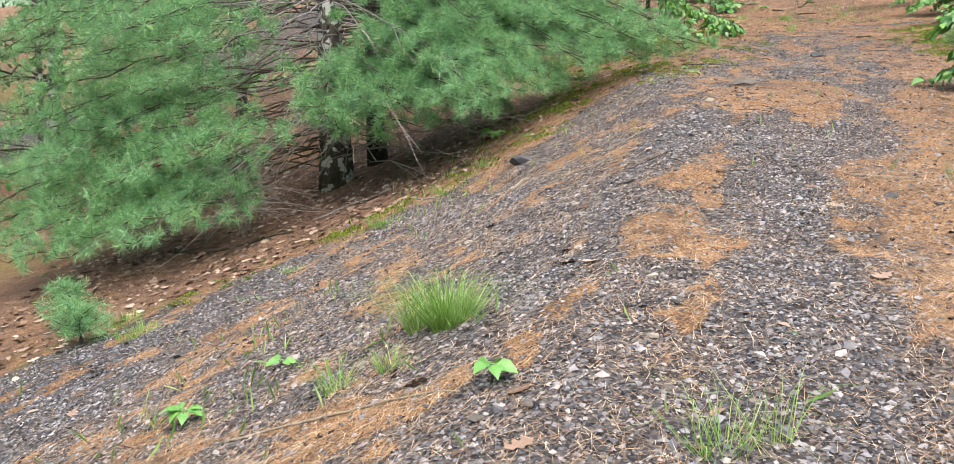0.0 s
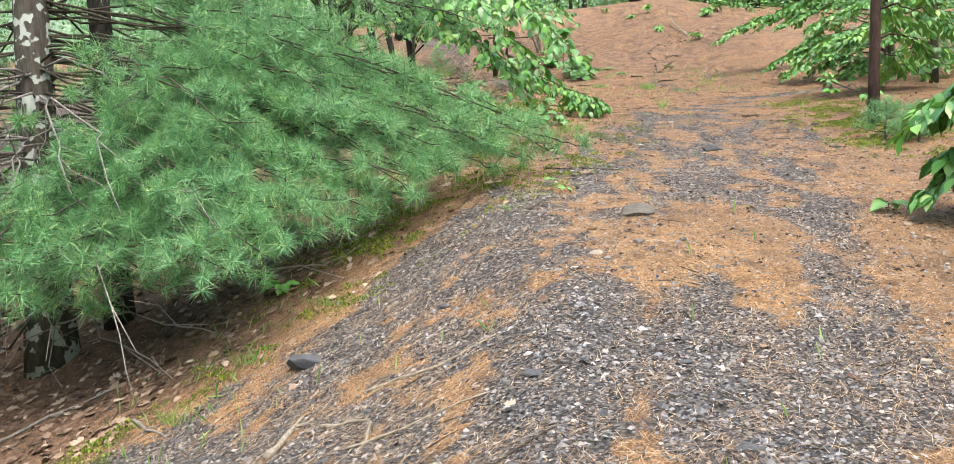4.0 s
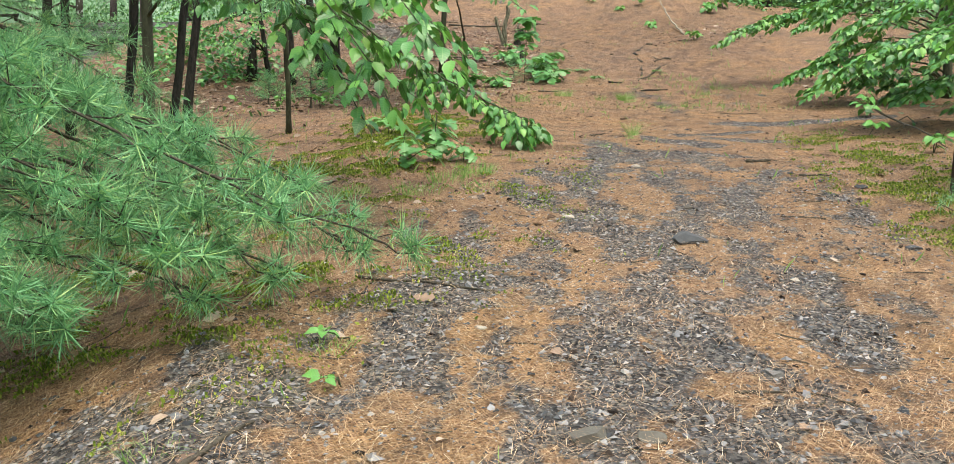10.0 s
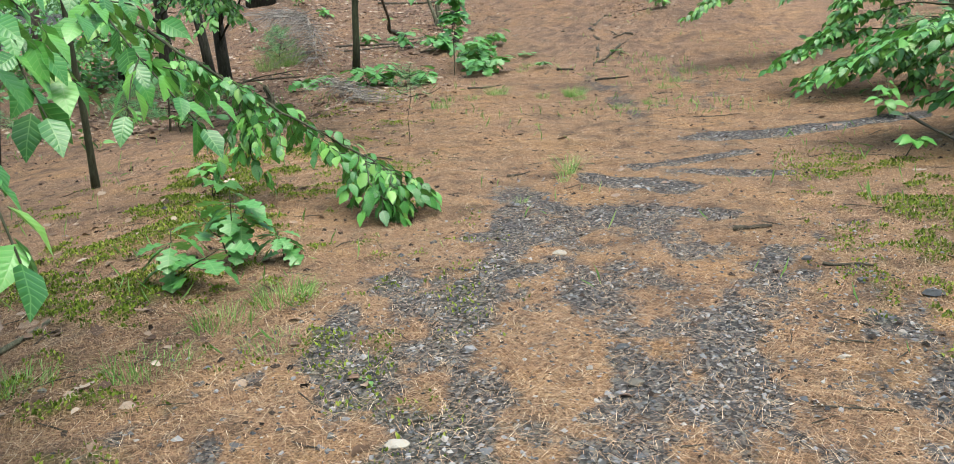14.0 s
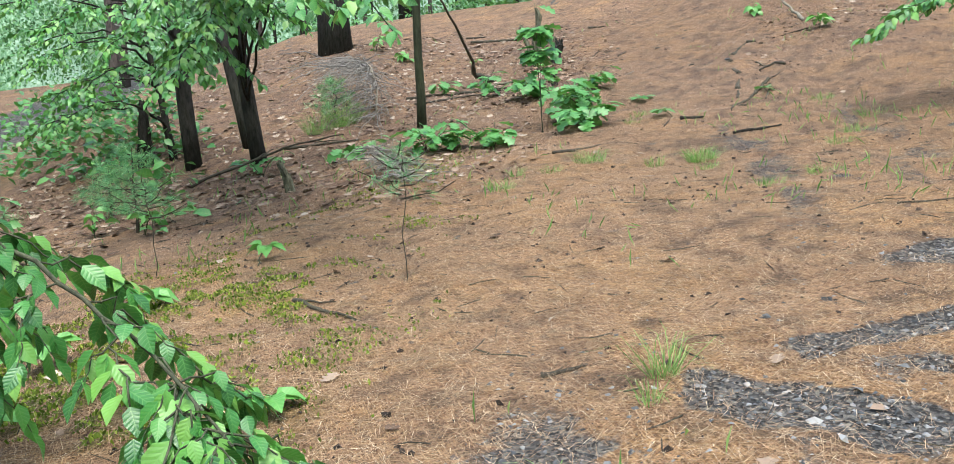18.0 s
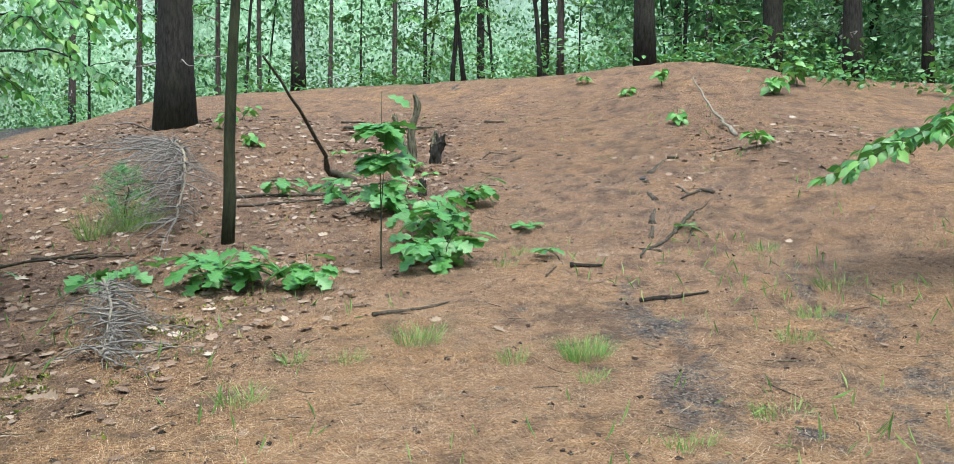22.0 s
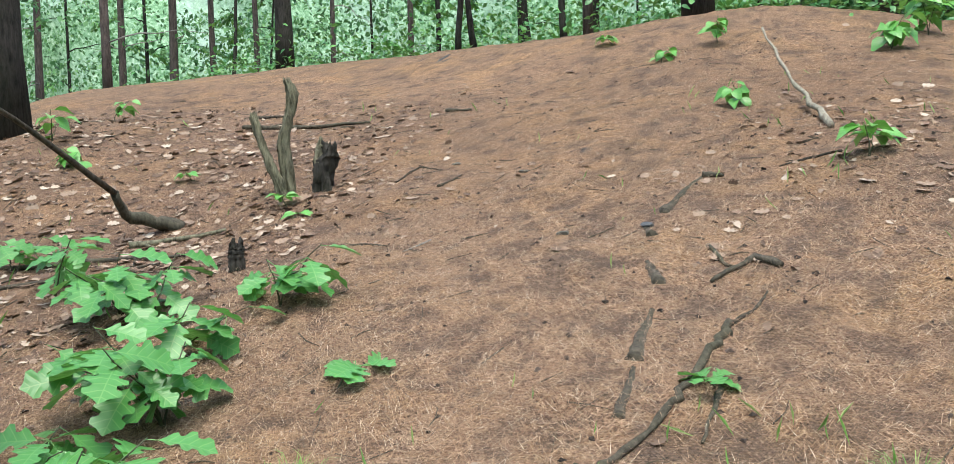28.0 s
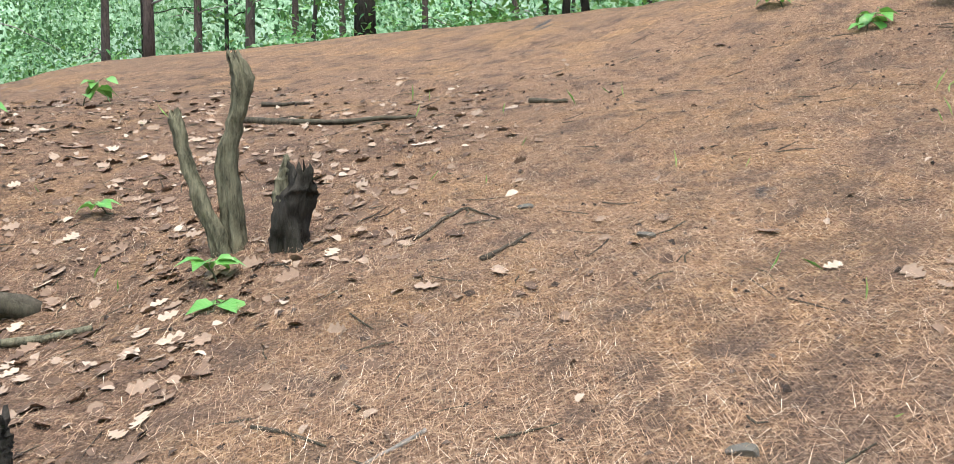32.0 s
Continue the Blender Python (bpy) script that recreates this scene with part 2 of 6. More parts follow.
def leafy(name, stops, rough=0.45, through_light=0.35, spec=0.4, glow=(0.35, 0.6, 0.08), veins=0):
    """Thin foliage: colour by island, a little light through the blade."""
    m, n, l, b = material(name, rough, spec)
    g = n.new("ShaderNodeNewGeometry")
    col = ramp(n, l, g.outputs["Random Per Island"], stops)
    tc = n.new("ShaderNodeTexCoord")
    f = noise_node(n, l, 1.7, 3, 0.6, tc.outputs["Object"])
    col = mixed(n, l, ramp(n, l, f, [(0.3, (0, 0, 0)), (0.7, (0.5, 0.5, 0.5))]), col, (0.55, 0.75, 0.4), "MULTIPLY")
    if veins:
        a = n.new("ShaderNodeAttribute")
        a.attribute_name = "blade"
        xyz = n.new("ShaderNodeSeparateXYZ")
        l.new(a.outputs["Vector"], xyz.inputs[0])
        out = n.new("ShaderNodeMath")
        out.operation = "ABSOLUTE"
        l.new(xyz.outputs[1], out.inputs[0])
        slant = n.new("ShaderNodeMath")
        slant.operation = "MULTIPLY_ADD"
        slant.inputs[1].default_value = -0.75
        l.new(out.outputs[0], slant.inputs[0])
        l.new(xyz.outputs[0], slant.inputs[2])
        wave = n.new("ShaderNodeMath")
        wave.operation = "PINGPONG"
        wave.inputs[1].default_value = 0.5 / veins
        l.new(slant.outputs[0], wave.inputs[0])
        rib = n.new("ShaderNodeMath")
        rib.operation = "MINIMUM"
        l.new(wave.outputs[0], rib.inputs[0])
        l.new(out.outputs[0], rib.inputs[1])
        line = ramp(n, l, rib.outputs[0], [(0.004, (1, 1, 1)), (0.016, (0, 0, 0))])
        col = mixed(n, l, mixed(n, l, 0.55, (0, 0, 0), line), col, (0.20, 0.36, 0.11))
        bumped(n, l, b, rib.outputs[0], 0.6, 0.02)
    l.new(col, b.inputs["Base Color"])
    t = n.new("ShaderNodeBsdfTranslucent")
    l.new(mixed(n, l, 0.3, col, glow, "MIX"), t.inputs["Color"])
    mix = n.new("ShaderNodeMixShader")
    mix.inputs[0].default_value = through_light
    l.new(b.outputs[0], mix.inputs[1])
    l.new(t.outputs[0], mix.inputs[2])
    l.new(mix.outputs[0], n["Material Output"].inputs["Surface"])
    return m


def bark(name, dark, light, lichen=0.0, scale=1.0, mossy=0.4):
    m, n, l, b = material(name, 0.92, 0.2)
    tc = n.new("ShaderNodeTexCoord")
    mp = n.new("ShaderNodeMapping")
    mp.inputs["Scale"].default_value = (14 * scale, 14 * scale, 3.2 * scale)
    l.new(tc.outputs["Object"], mp.inputs["Vector"])
    f = noise_node(n, l, 1.6, 6, 0.7, mp.outputs[0])
    big = noise_node(n, l, 1.3, 3, 0.6, tc.outputs["Object"])
    col = ramp(n, l, f, [(0.3, dark), (0.72, light)])
    col = mixed(n, l, ramp(n, l, big, [(0.4, (0, 0, 0)), (0.75, (mossy, mossy, mossy))]), col, (0.07, 0.08, 0.04))
    if lichen:
        spots = noise_node(n, l, 9, 2, 0.5, tc.outputs["Object"])
        col = mixed(n, l, ramp(n, l, spots, [(0.62 - 0.1 * lichen, (0, 0, 0)), (0.66 - 0.1 * lichen, (1, 1, 1))]), col, (0.42, 0.45, 0.40))
    l.new(col, b.inputs["Base Color"])
    bumped(n, l, b, f, 0.9, 0.02)
    return m


def islands(name, stops, rough=0.85, spec=0.25, grain=60):
    m, n, l, b = material(name, rough, spec)
    g = n.new("ShaderNodeNewGeometry")
    tc = n.new("ShaderNodeTexCoord")
    col = ramp(n, l, g.outputs["Random Per Island"], stops)
    f = noise_node(n, l, grain, 4, 0.65, tc.outputs["Object"])
    col = mixed(n, l, 0.5, col, ramp(n, l, f, [(0.3, (0.55, 0.55, 0.55)), (0.7, (1, 1, 1))]), "MULTIPLY")
    l.new(col, b.inputs["Base Color"])
    bumped(n, l, b, f, 0.5, 0.004)
    return m


M_PINE = leafy("pine_needles", [(0, (0.06, 0.17, 0.085)), (0.45, (0.15, 0.36, 0.18)), (0.85, (0.29, 0.54, 0.27)), (1, (0.52, 0.66, 0.26))], 0.42, 0.25)
M_BEECH = leafy("beech_leaf", [(0, (0.03, 0.12, 0.03)), (0.5, (0.07, 0.23, 0.05)), (0.85, (0.14, 0.35, 0.07)), (1, (0.24, 0.42, 0.09))], 0.34, 0.2, 0.5, veins=7)
M_OAK = leafy("oak_leaf", [(0, (0.035, 0.14, 0.045)), (0.6, (0.07, 0.235, 0.065)), (1, (0.13, 0.31, 0.075))], 0.36, 0.22, 0.5, veins=6)
M_FAR_LEAF = leafy("far_leaf", [(0, (0.02, 0.065, 0.025)), (0.5, (0.07, 0.185, 0.065)), (0.85, (0.15, 0.31, 0.11)), (1, (0.22, 0.37, 0.15))], 0.5, 0.35, 0.3, (0.30, 0.52, 0.20))
M_GRASS = leafy("grass_blade", [(0, (0.10, 0.22, 0.05)), (0.6, (0.20, 0.36, 0.09)), (1, (0.42, 0.50, 0.20))], 0.5, 0.3)
M_MOSS = leafy("moss", [(0, (0.06, 0.085, 0.015)), (0.6, (0.18, 0.23, 0.035)), (1, (0.36, 0.41, 0.07))], 0.9, 0.15, 0.1)
M_PINE_BARK = bark("pine_bark", (0.022, 0.018, 0.016), (0.13, 0.11, 0.095), 0.9)
M_DARK_BARK = bark("dark_bark", (0.005, 0.0045, 0.004), (0.055, 0.048, 0.042), 0, 1.2, 0.2)
M_TRAIL_BARK = bark("dark_red_bark", (0.02, 0.012, 0.011), (0.11, 0.065, 0.055), 0, 1.0, 0.1)
M_RED_BARK = bark("red_pine_bark", (0.03, 0.024, 0.022), (0.15, 0.115, 0.105), 0, 1.0, 0.2)
M_SMOOTH_BARK = bark("smooth_bark", (0.03, 0.03, 0.02), (0.11, 0.115, 0.07), 0, 0.8)
M_MOSSY_BARK = bark("mossy_bark", (0.012, 0.013, 0.008), (0.055, 0.06, 0.032), 0, 1.0, 0.6)
M_DEAD_WOOD = bark("dead_wood", (0.022, 0.018, 0.014), (0.125, 0.105, 0.082), 0, 1.4)
M_PALE_WOOD = bark("pale_dead_wood", (0.16, 0.13, 0.10), (0.42, 0.38, 0.30), 0, 1.4)
M_ROTTEN = bark("rotten_wood", (0.014, 0.013, 0.009), (0.27, 0.25, 0.17), 0, 1.6)
M_TWIG = bark("grey_twig", (0.12, 0.105, 0.095), (0.36, 0.335, 0.31), 0, 2, 0.1)
M_CHIP = islands("slate_chip", [(0, (0.016, 0.016, 0.018)), (0.3, (0.062, 0.066, 0.074)), (0.6, (0.148, 0.15, 0.158)), (0.9, (0.29, 0.288, 0.29)), (1, (0.40, 0.37, 0.34))], 0.55, 0.45)


def needle_material():
    """Fallen needles, fresh and golden in the open, greyer and paler under the trees."""
    m, n, l, b = material("fallen_needle", 0.6, 0.35)
    g = n.new("ShaderNodeNewGeometry")
    a = n.new("ShaderNodeAttribute")
    a.attribute_name = "golden"
    old = ramp(n, l, g.outputs["Random Per Island"], [(0, (0.05, 0.03, 0.02)), (0.3, (0.22, 0.128, 0.078)), (0.6, (0.43, 0.265, 0.162)), (0.88, (0.60, 0.43, 0.29)), (1, (0.74, 0.62, 0.48))])
    gold = ramp(n, l, g.outputs["Random Per Island"], [(0, (0.13, 0.075, 0.038)), (0.3, (0.29, 0.18, 0.095)), (0.6, (0.45, 0.295, 0.165)), (0.88, (0.60, 0.44, 0.265)), (1, (0.74, 0.62, 0.44))])
    l.new(mixed(n, l, a.outputs["Fac"], old, gold), b.inputs["Base Color"])
    return m


M_NEEDLE = needle_material()
M_DRY_LEAF = islands("dry_leaf", [(0, (0.08, 0.046, 0.03)), (0.45, (0.22, 0.145, 0.10)), (0.8, (0.34, 0.25, 0.185)), (1, (0.50, 0.41, 0.325))], 0.75, 0.3)


def stone_material(name, dark, light):
    m, n, l, b = material(name, 0.7, 0.35)
    tc = n.new("ShaderNodeTexCoord")
    f = noise_node(n, l, 18, 6, 0.7, tc.outputs["Object"])
    g = noise_node(n, l, 4, 3, 0.6, tc.outputs["Object"])
    col = mixed(n, l, g, ramp(n, l, f, [(0.25, dark), (0.75, light)]), tuple(0.7 * c for c in light))
    l.new(col, b.inputs["Base Color"])
    bumped(n, l, b, f, 0.8, 0.01)
    return m


M_SLATE = stone_material("slate_stone", (0.022, 0.025, 0.029), (0.09, 0.094, 0.10))
M_GREY_STONE = stone_material("grey_stone", (0.05, 0.046, 0.04), (0.145, 0.132, 0.108))
M_PALE_STONE = stone_material("pale_stone", (0.26, 0.235, 0.19), (0.48, 0.44, 0.37))



def flake_material():
    m, n, l, b = material("slate_flake", 0.55, 0.4)
    info = n.new("ShaderNodeObjectInfo")
    tc = n.new("ShaderNodeTexCoord")
    f = noise_node(n, l, 3, 5, 0.7, tc.outputs["Object"])
    col = ramp(n, l, info.outputs["Random"], [(0, (0.05, 0.052, 0.056)), (0.6, (0.13, 0.125, 0.12)), (0.85, (0.24, 0.21, 0.18)), (1, (0.42, 0.38, 0.32))])
    l.new(mixed(n, l, 0.6, col, ramp(n, l, f, [(0.3, (0.5, 0.5, 0.5)), (0.7, (1, 1, 1))]), "MULTIPLY"), b.inputs["Base Color"])
    bumped(n, l, b, f, 0.4, 0.1)
    return m


M_FLAKE = flake_material()
M_BITS = islands("bark_bit", [(0, (0.02, 0.015, 0.012)), (0.7, (0.07, 0.05, 0.04)), (1, (0.16, 0.12, 0.10))], 0.85, 0.2)

# ---- the ground: a trail that climbs a wooded bank, one sheet to the horizon ----
ZY = np.array([-60, -12, 0, 4, 7.3, 10, 13, 16, 19.2, 22.7, 24.3, 26, 27.5, 29, 31, 34, 37, 40, 46, 60, 120])
ZZ = np.array([-4.5, -1.3, 0.16, 0.72, 1.18, 1.62, 2.05, 2.5, 2.93, 3.42, 3.66, 4.06, 4.55, 4.95, 5.5, 6.35, 7.15, 7.75, 7.8, 7.0, 5.0])
_fine = np.linspace(-60, 120, 1801)
_prof = np.interp(_fine, ZY, ZZ)
_k = np.exp(-0.5 * (np.arange(-25, 26) / 8.0) ** 2)
_prof = np.convolve(np.pad(_prof, 25, mode="edge"), _k / _k.sum(), mode="valid")


def land(x, y):
    """Height of the land without its small bumps."""
    x, y = np.asarray(x, float), np.asarray(y, float)
    z = np.interp(y, _fine, _prof)
    edge = np.interp(y, [0, 4, 6, 8, 10.5, 14, 20, 26], [-0.7, -0.35, -0.25, -0.2, -0.6, -0.9, -1.0, -1.5])
    steep = np.interp(y, [0, 10, 12, 14, 16, 20, 24, 27, 31, 36], [1.0, 1.0, 0.8, 0.45, 0.28, 0.2, 0.18, 0.02, -0.02, 0.0])
    s = np.maximum(edge - x, 0)
    d = 0.40 * s * s / (s + 0.25)
    d = 2.2 * np.tanh(d / 2.2 * 1.05) * steep
    far = np.maximum(-7.0 - x, 0)
    d = d + np.minimum(0.26 * far, 1.4) * np.interp(y, [0, 10, 18, 30, 42], [0.35, 0.4, 1.0, 1.0, 0.4])
    r = np.maximum(x - 3.2, 0)
    z = z - d + 0.9 * np.tanh(0.16 * r) * np.interp(y, [0, 12, 20, 30], [0.6, 1.0, 0.6, 0.1])
    z = z + 0.20 * blob(x, y, 3.4, 31.5, 2.6, 3.4) + 0.52 * blob(x, y, 2.9, 34.6, 2.5, 1.9) + 0.10 * blob(x, y, 3.7, 28.5, 1.2, 1.4)
    z = z - 0.02 * np.maximum(-x, 0) * step(30, 36, y) + 0.25 * blob(x, y, -4.3, 30.2, 1.6, 1.6) + 0.16 * blob(x, y, -0.6, 36.6, 3.2, 2.2) + 0.2 * blob(x, y, -7.0, 34.5, 2.5, 2.0)
    z = z - 0.15 * blob(x, y, -1.3, 28.1, 0.9, 0.9) - 0.07 * np.clip(x - 5.0, 0, 8) * step(30, 35, y)
    return z


def streak(x, y, x0, y0, x1, y1, wide):
    """A soft band along the line from (x0, y0) to (x1, y1)."""
    dx, dy = x1 - x0, y1 - y0
    u = np.clip(((x - x0) * dx + (y - y0) * dy) / (dx * dx + dy * dy), 0, 1)
    return np.exp(-((x - x0 - u * dx) ** 2 + (y - y0 - u * dy) ** 2) / wide ** 2)


def gravel_at(x, y):
    """How far slate gravel shows through the needles, 0 to 1."""
    x, y = np.asarray(x, float), np.asarray(y, float)
    left = np.interp(y, [0, 6, 7, 8, 8.8, 9.5, 10.8, 13, 17, 20], [-5.4, -5.0, -4.2, -3.2, -2.3, -1.7, -1.1, -0.3, 0.5, 1.6])
    right = np.interp(y, [0, 5, 9, 13, 17, 20], [1.0, 0.95, 1.6, 2.6, 2.8, 3.4])
    wob = x + 0.5 * (fbm(x * 0.5, y * 0.35, 3) - 0.5) + 0.3 * (fbm(x * 2, y * 2, 4, 3) - 0.5)
    inside = step(left - 0.3, left + 0.2, wob) * step(right + 0.3, right - 0.3, wob)
    amount = np.interp(y, [-3, 6, 9, 12, 15, 17.5, 19], [0.60, 0.46, 0.27, 0.23, 0.17, 0.05, 0.0])
    n = 0.5 * fbm(x * 1.7, y * 0.42, 21, 4) + 0.5 * fbm(x * 4.2, y * 1.9, 5, 3)
    fleck = 0.5 * vnoise(x * 19, y * 15, 13) + 0.5 * vnoise(x * 9, y * 7, 14) - 0.5
    g = step(0.72, 0.32, n + 0.34 * fleck - 0.36 * (amount - 0.5)) * inside * np.interp(y, [0, 8, 16, 17.5, 19.5], [0.95, 0.85, 0.75, 0.5, 0.0])
    wav = x + 0.16 * (fbm(x * 3, y * 2.2, 25, 3) - 0.5)
    wav2 = y + 0.16 * (fbm(x * 3, y * 3, 26, 3) - 0.5)
    ridge = streak(wav, y, 0.22, 2.2, 0.30, 4.2, 0.30) + 0.8 * streak(wav, y, 0.30, 4.2, 0.45, 5.8, 0.17) + 0.7 * blob(x, y, 0.0, 7.4, 0.6, 1.3)
    strip = streak(wav, wav2, -0.08, 3.4, 0.08, 4.4, 0.09) + streak(wav, wav2, 0.08, 4.4, 0.36, 4.68, 0.08) + streak(wav, wav2, -0.3, 4.3, -0.2, 5.6, 0.14) + streak(wav, wav2, -0.55, 3.8, -0.66, 3.2, 0.10)
    strip = strip + streak(wav, wav2, -0.66, 3.2, -0.58, 2.6, 0.07) + streak(wav, wav2, -1.35, 2.6, -0.86, 2.86, 0.10) + streak(wav, wav2, -2.0, 3.1, -1.3, 2.9, 0.09) + streak(wav, wav2, -0.1, 5.8, 0.2, 8.6, 0.13)
    bank = streak(wav, wav2, 0.98, 2.0, 1.05, 6.0, 0.42) + 0.8 * streak(wav, wav2, 1.2, 6.0, 1.7, 9.0, 0.4)
    g = np.clip(g * (1 - np.clip(0.8 * bank, 0, 0.75)) + step(0.25, 0.6, ridge + 0.5 * (n - 0.5)) * 0.9 - strip * 0.8 * step(0.3, 0.5, n + 0.35 * fleck + 0.05), 0, 1)
    vein = np.exp(-((y - 19.35 - 0.10 * (x - 3.4) + 0.4 * (fbm(x * 1.3, x * 0.2, 9) - 0.5)) / 0.20) ** 2) * step(2.0, 2.8, x) * step(5.0, 4.4, x)
    patch = 0.9 * streak(x, y, 1.55, 17.6, 2.1, 17.4, 0.18) + 0.9 * streak(x, y, 1.55, 16.75, 2.2, 16.66, 0.17) + 0.8 * streak(x, y, 0.95, 16.8, 1.1, 17.2, 0.11) + 0.75 * blob(x, y, 0.79, 16.18, 0.15, 0.15)
    patch = patch + 0.85 * streak(x, y, 1.9, 18.05, 2.8, 18.55, 0.12) + 0.8 * streak(x, y, 0.6, 15.1, 0.8, 15.0, 0.14) + 0.7 * streak(x, y, 1.3, 16.5, 1.5, 16.56, 0.1) + 0.8 * streak(x, y, 2.3, 17.9, 2.9, 17.7, 0.13)
    ruts = 0.30 * step(0.55, 0.66, fbm(x * 2.3, y * 0.9, 31, 4)) * (blob(x, 0, 2.05, 0, 0.45, 1) + blob(x, 0, 3.2, 0, 0.4, 1)) * step(19, 21, y) * step(27, 24, y)
    return np.clip(g + step(0.25, 0.8, vein + 0.9 * (n - 0.5)) + step(0.30, 0.85, patch + 1.6 * (n - 0.5) + 0.5 * fleck) + ruts, 0, 1)


def moss_at(x, y):
    x, y = np.asarray(x, float), np.asarray(y, float)
    edge = np.interp(y, [0, 6, 7, 8, 8.8, 9.5, 10.8, 12.5, 14, 16, 18, 20, 24], [-5.7, -5.3, -4.5, -3.5, -2.6, -2.0, -1.5, -1.3, -1.3, -1.2, -1.3, -1.0, -0.7])
    wide = np.interp(y, [0, 9, 11, 13, 16, 19, 24], [0.30, 0.38, 0.8, 1.35, 1.35, 0.9, 0.4])
    m = np.minimum(1.4 * np.exp(-((x - edge) / wide) ** 2), 1) * step(25, 22, y) + 1.3 * blob(x, y, 3.25, 14.3, 0.55, 1.8) + 1.0 * blob(x, y, 3.5, 17, 0.5, 1.2)
    return m * 0.9 * step(0.49, 0.60, 0.40 * fbm(x * 2.6, y * 2.6, 41, 3) + 0.42 * fbm(x * 8.5, y * 8.5, 42, 3) + 0.18 * fbm(x * 0.9, y * 0.9, 43, 2)) * (1 - 0.6 * step(18, 20, y)) * np.interp(y, [0, 6, 8], [0.45, 0.6, 1.0])


def litter_and_shade_at(x, y):
    """Dry broad leaves on the needles; under the pine also painted shade."""
    x, y = np.asarray(x, float), np.asarray(y, float)
    edge = np.interp(y, [0, 6, 7, 8, 8.8, 9.5, 10.8], [-6.2, -5.7, -4.9, -3.9, -3.1, -2.7, -2.3])
    # the step fills all ground left of the edge, darkening it as pine shade
    m = np.maximum(np.exp(-((x - edge) / 0.55) ** 2), 0.9 * step(edge, edge - 0.4, x)) * step(13.5, 11, y) * step(-8.5, -7, x)
    m = m + 0.75 * step(0.3, -0.7, x) * step(20, 23, y) * step(34, 30, y) + 0.5 * blob(x, y, 3.6, 29.2, 1.2, 1.4) + 0.35 * blob(x, y, -0.2, 28.2, 1.0, 1.2) + 0.35 * blob(x, y, -1.7, 14.5, 1.1, 2.6)
    return np.clip(m * (0.35 + fbm(x * 1.2, y * 1.2, 51, 3)), 0, 1)


def bare_at(x, y):
    """Where the needles lie thin and dark duff shows, 0 to 1."""
    x, y = np.asarray(x, float), np.asarray(y, float)
    n = 0.30 * fbm(x * 1.6, y * 0.9, 67, 4) + 0.70 * fbm(x * 8.5, y * 6.5, 68, 4)
    worn = blob(x, 0, 1.9, 0, 0.5, 1) + blob(x, 0, 2.75, 0, 0.35, 1)
    return step(0.54, 0.70, n + 0.07 * worn * step(19, 23, y) * step(31, 28, y))


def golden_at(x, y):
    """Where the needles are fresh and golden rather than weathered."""
    return np.maximum(step(17, 8, np.asarray(y) + 4 * (fbm(np.asarray(x) * 0.5, np.asarray(y) * 0.5, 91, 2) - 0.5)) * 0.95, 0.55 * step(27, 22, np.asarray(y))) * step(-0.9, 0.0, np.asarray(x, float) - np.interp(y, [0, 6, 7, 8, 8.8, 9.5, 10.8], [-5.7, -5.3, -4.5, -3.5, -2.6, -2.0, -1.5]))


def charted(field, gap=0.025, x0=-7.5, x1=6.5, y0=-2.0, y1=36.0):
    """Works a field out once over the trail, then reads it back between the chart's points."""
    xs, ys = np.arange(x0, x1 + gap, gap), np.arange(y0, y1 + gap, gap)
    chart = np.asarray(field(*np.meshgrid(xs, ys)), np.float32)

    def read(x, y):
        x, y = np.broadcast_arrays(np.asarray(x, float), np.asarray(y, float))
        u, v = np.clip((x - x0) / gap, 0, len(xs) - 1.001), np.clip((y - y0) / gap, 0, len(ys) - 1.001)
        i, j = u.astype(int), v.astype(int)
        u, v = u - i, v - j
        out = np.asarray((chart[j, i] * (1 - u) + chart[j, i + 1] * u) * (1 - v) + (chart[j + 1, i] * (1 - u) + chart[j + 1, i + 1] * u) * v)
        off = (x < x0) | (x > x1) | (y < y0) | (y > y1)
        if off.any():
            out = np.where(off, field(x, y), out) if off.ndim == 0 else out
            if off.ndim:
                out[off] = field(x[off], y[off])
        return out
    return read


gravel_at, moss_at, litter_and_shade_at, bare_at = charted(gravel_at), charted(moss_at), charted(litter_and_shade_at), charted(bare_at)


def bumps(x, y):
    g = gravel_at(x, y)
    near = step(40, 20, np.abs(x)) * step(60, 45, np.abs(np.asarray(y) - 15))
    b = 0.10 * (fbm(np.asarray(x) * 0.45, np.asarray(y) * 0.45, 61, 3) - 0.5) + 0.05 * (fbm(np.asarray(x) * 2.2, np.asarray(y) * 2.2, 71, 3) - 0.5)
    return near * (b + 0.022 * (fbm(np.asarray(x) * 7, np.asarray(y) * 7, 81, 2) - 0.5) - 0.012 * g + 0.03 * moss_at(x, y))


bumps = charted(bumps)


def height(x, y):
    return land(x, y) + bumps(x, y)


def spread(lo, hi, gap, limit):
    """Even steps from lo to hi, then wider and wider ones to +-limit."""
    mid = np.arange(lo, hi + gap / 2, gap)
    out, d = [], gap
    a = hi
    while a < limit:
        d *= 1.22
        a += d
        out.append(a)
    left, d, a = [], gap, lo
    while a > -limit:
        d *= 1.22
        a -= d
        left.append(a)
    return np.concatenate([left[::-1], mid, out])


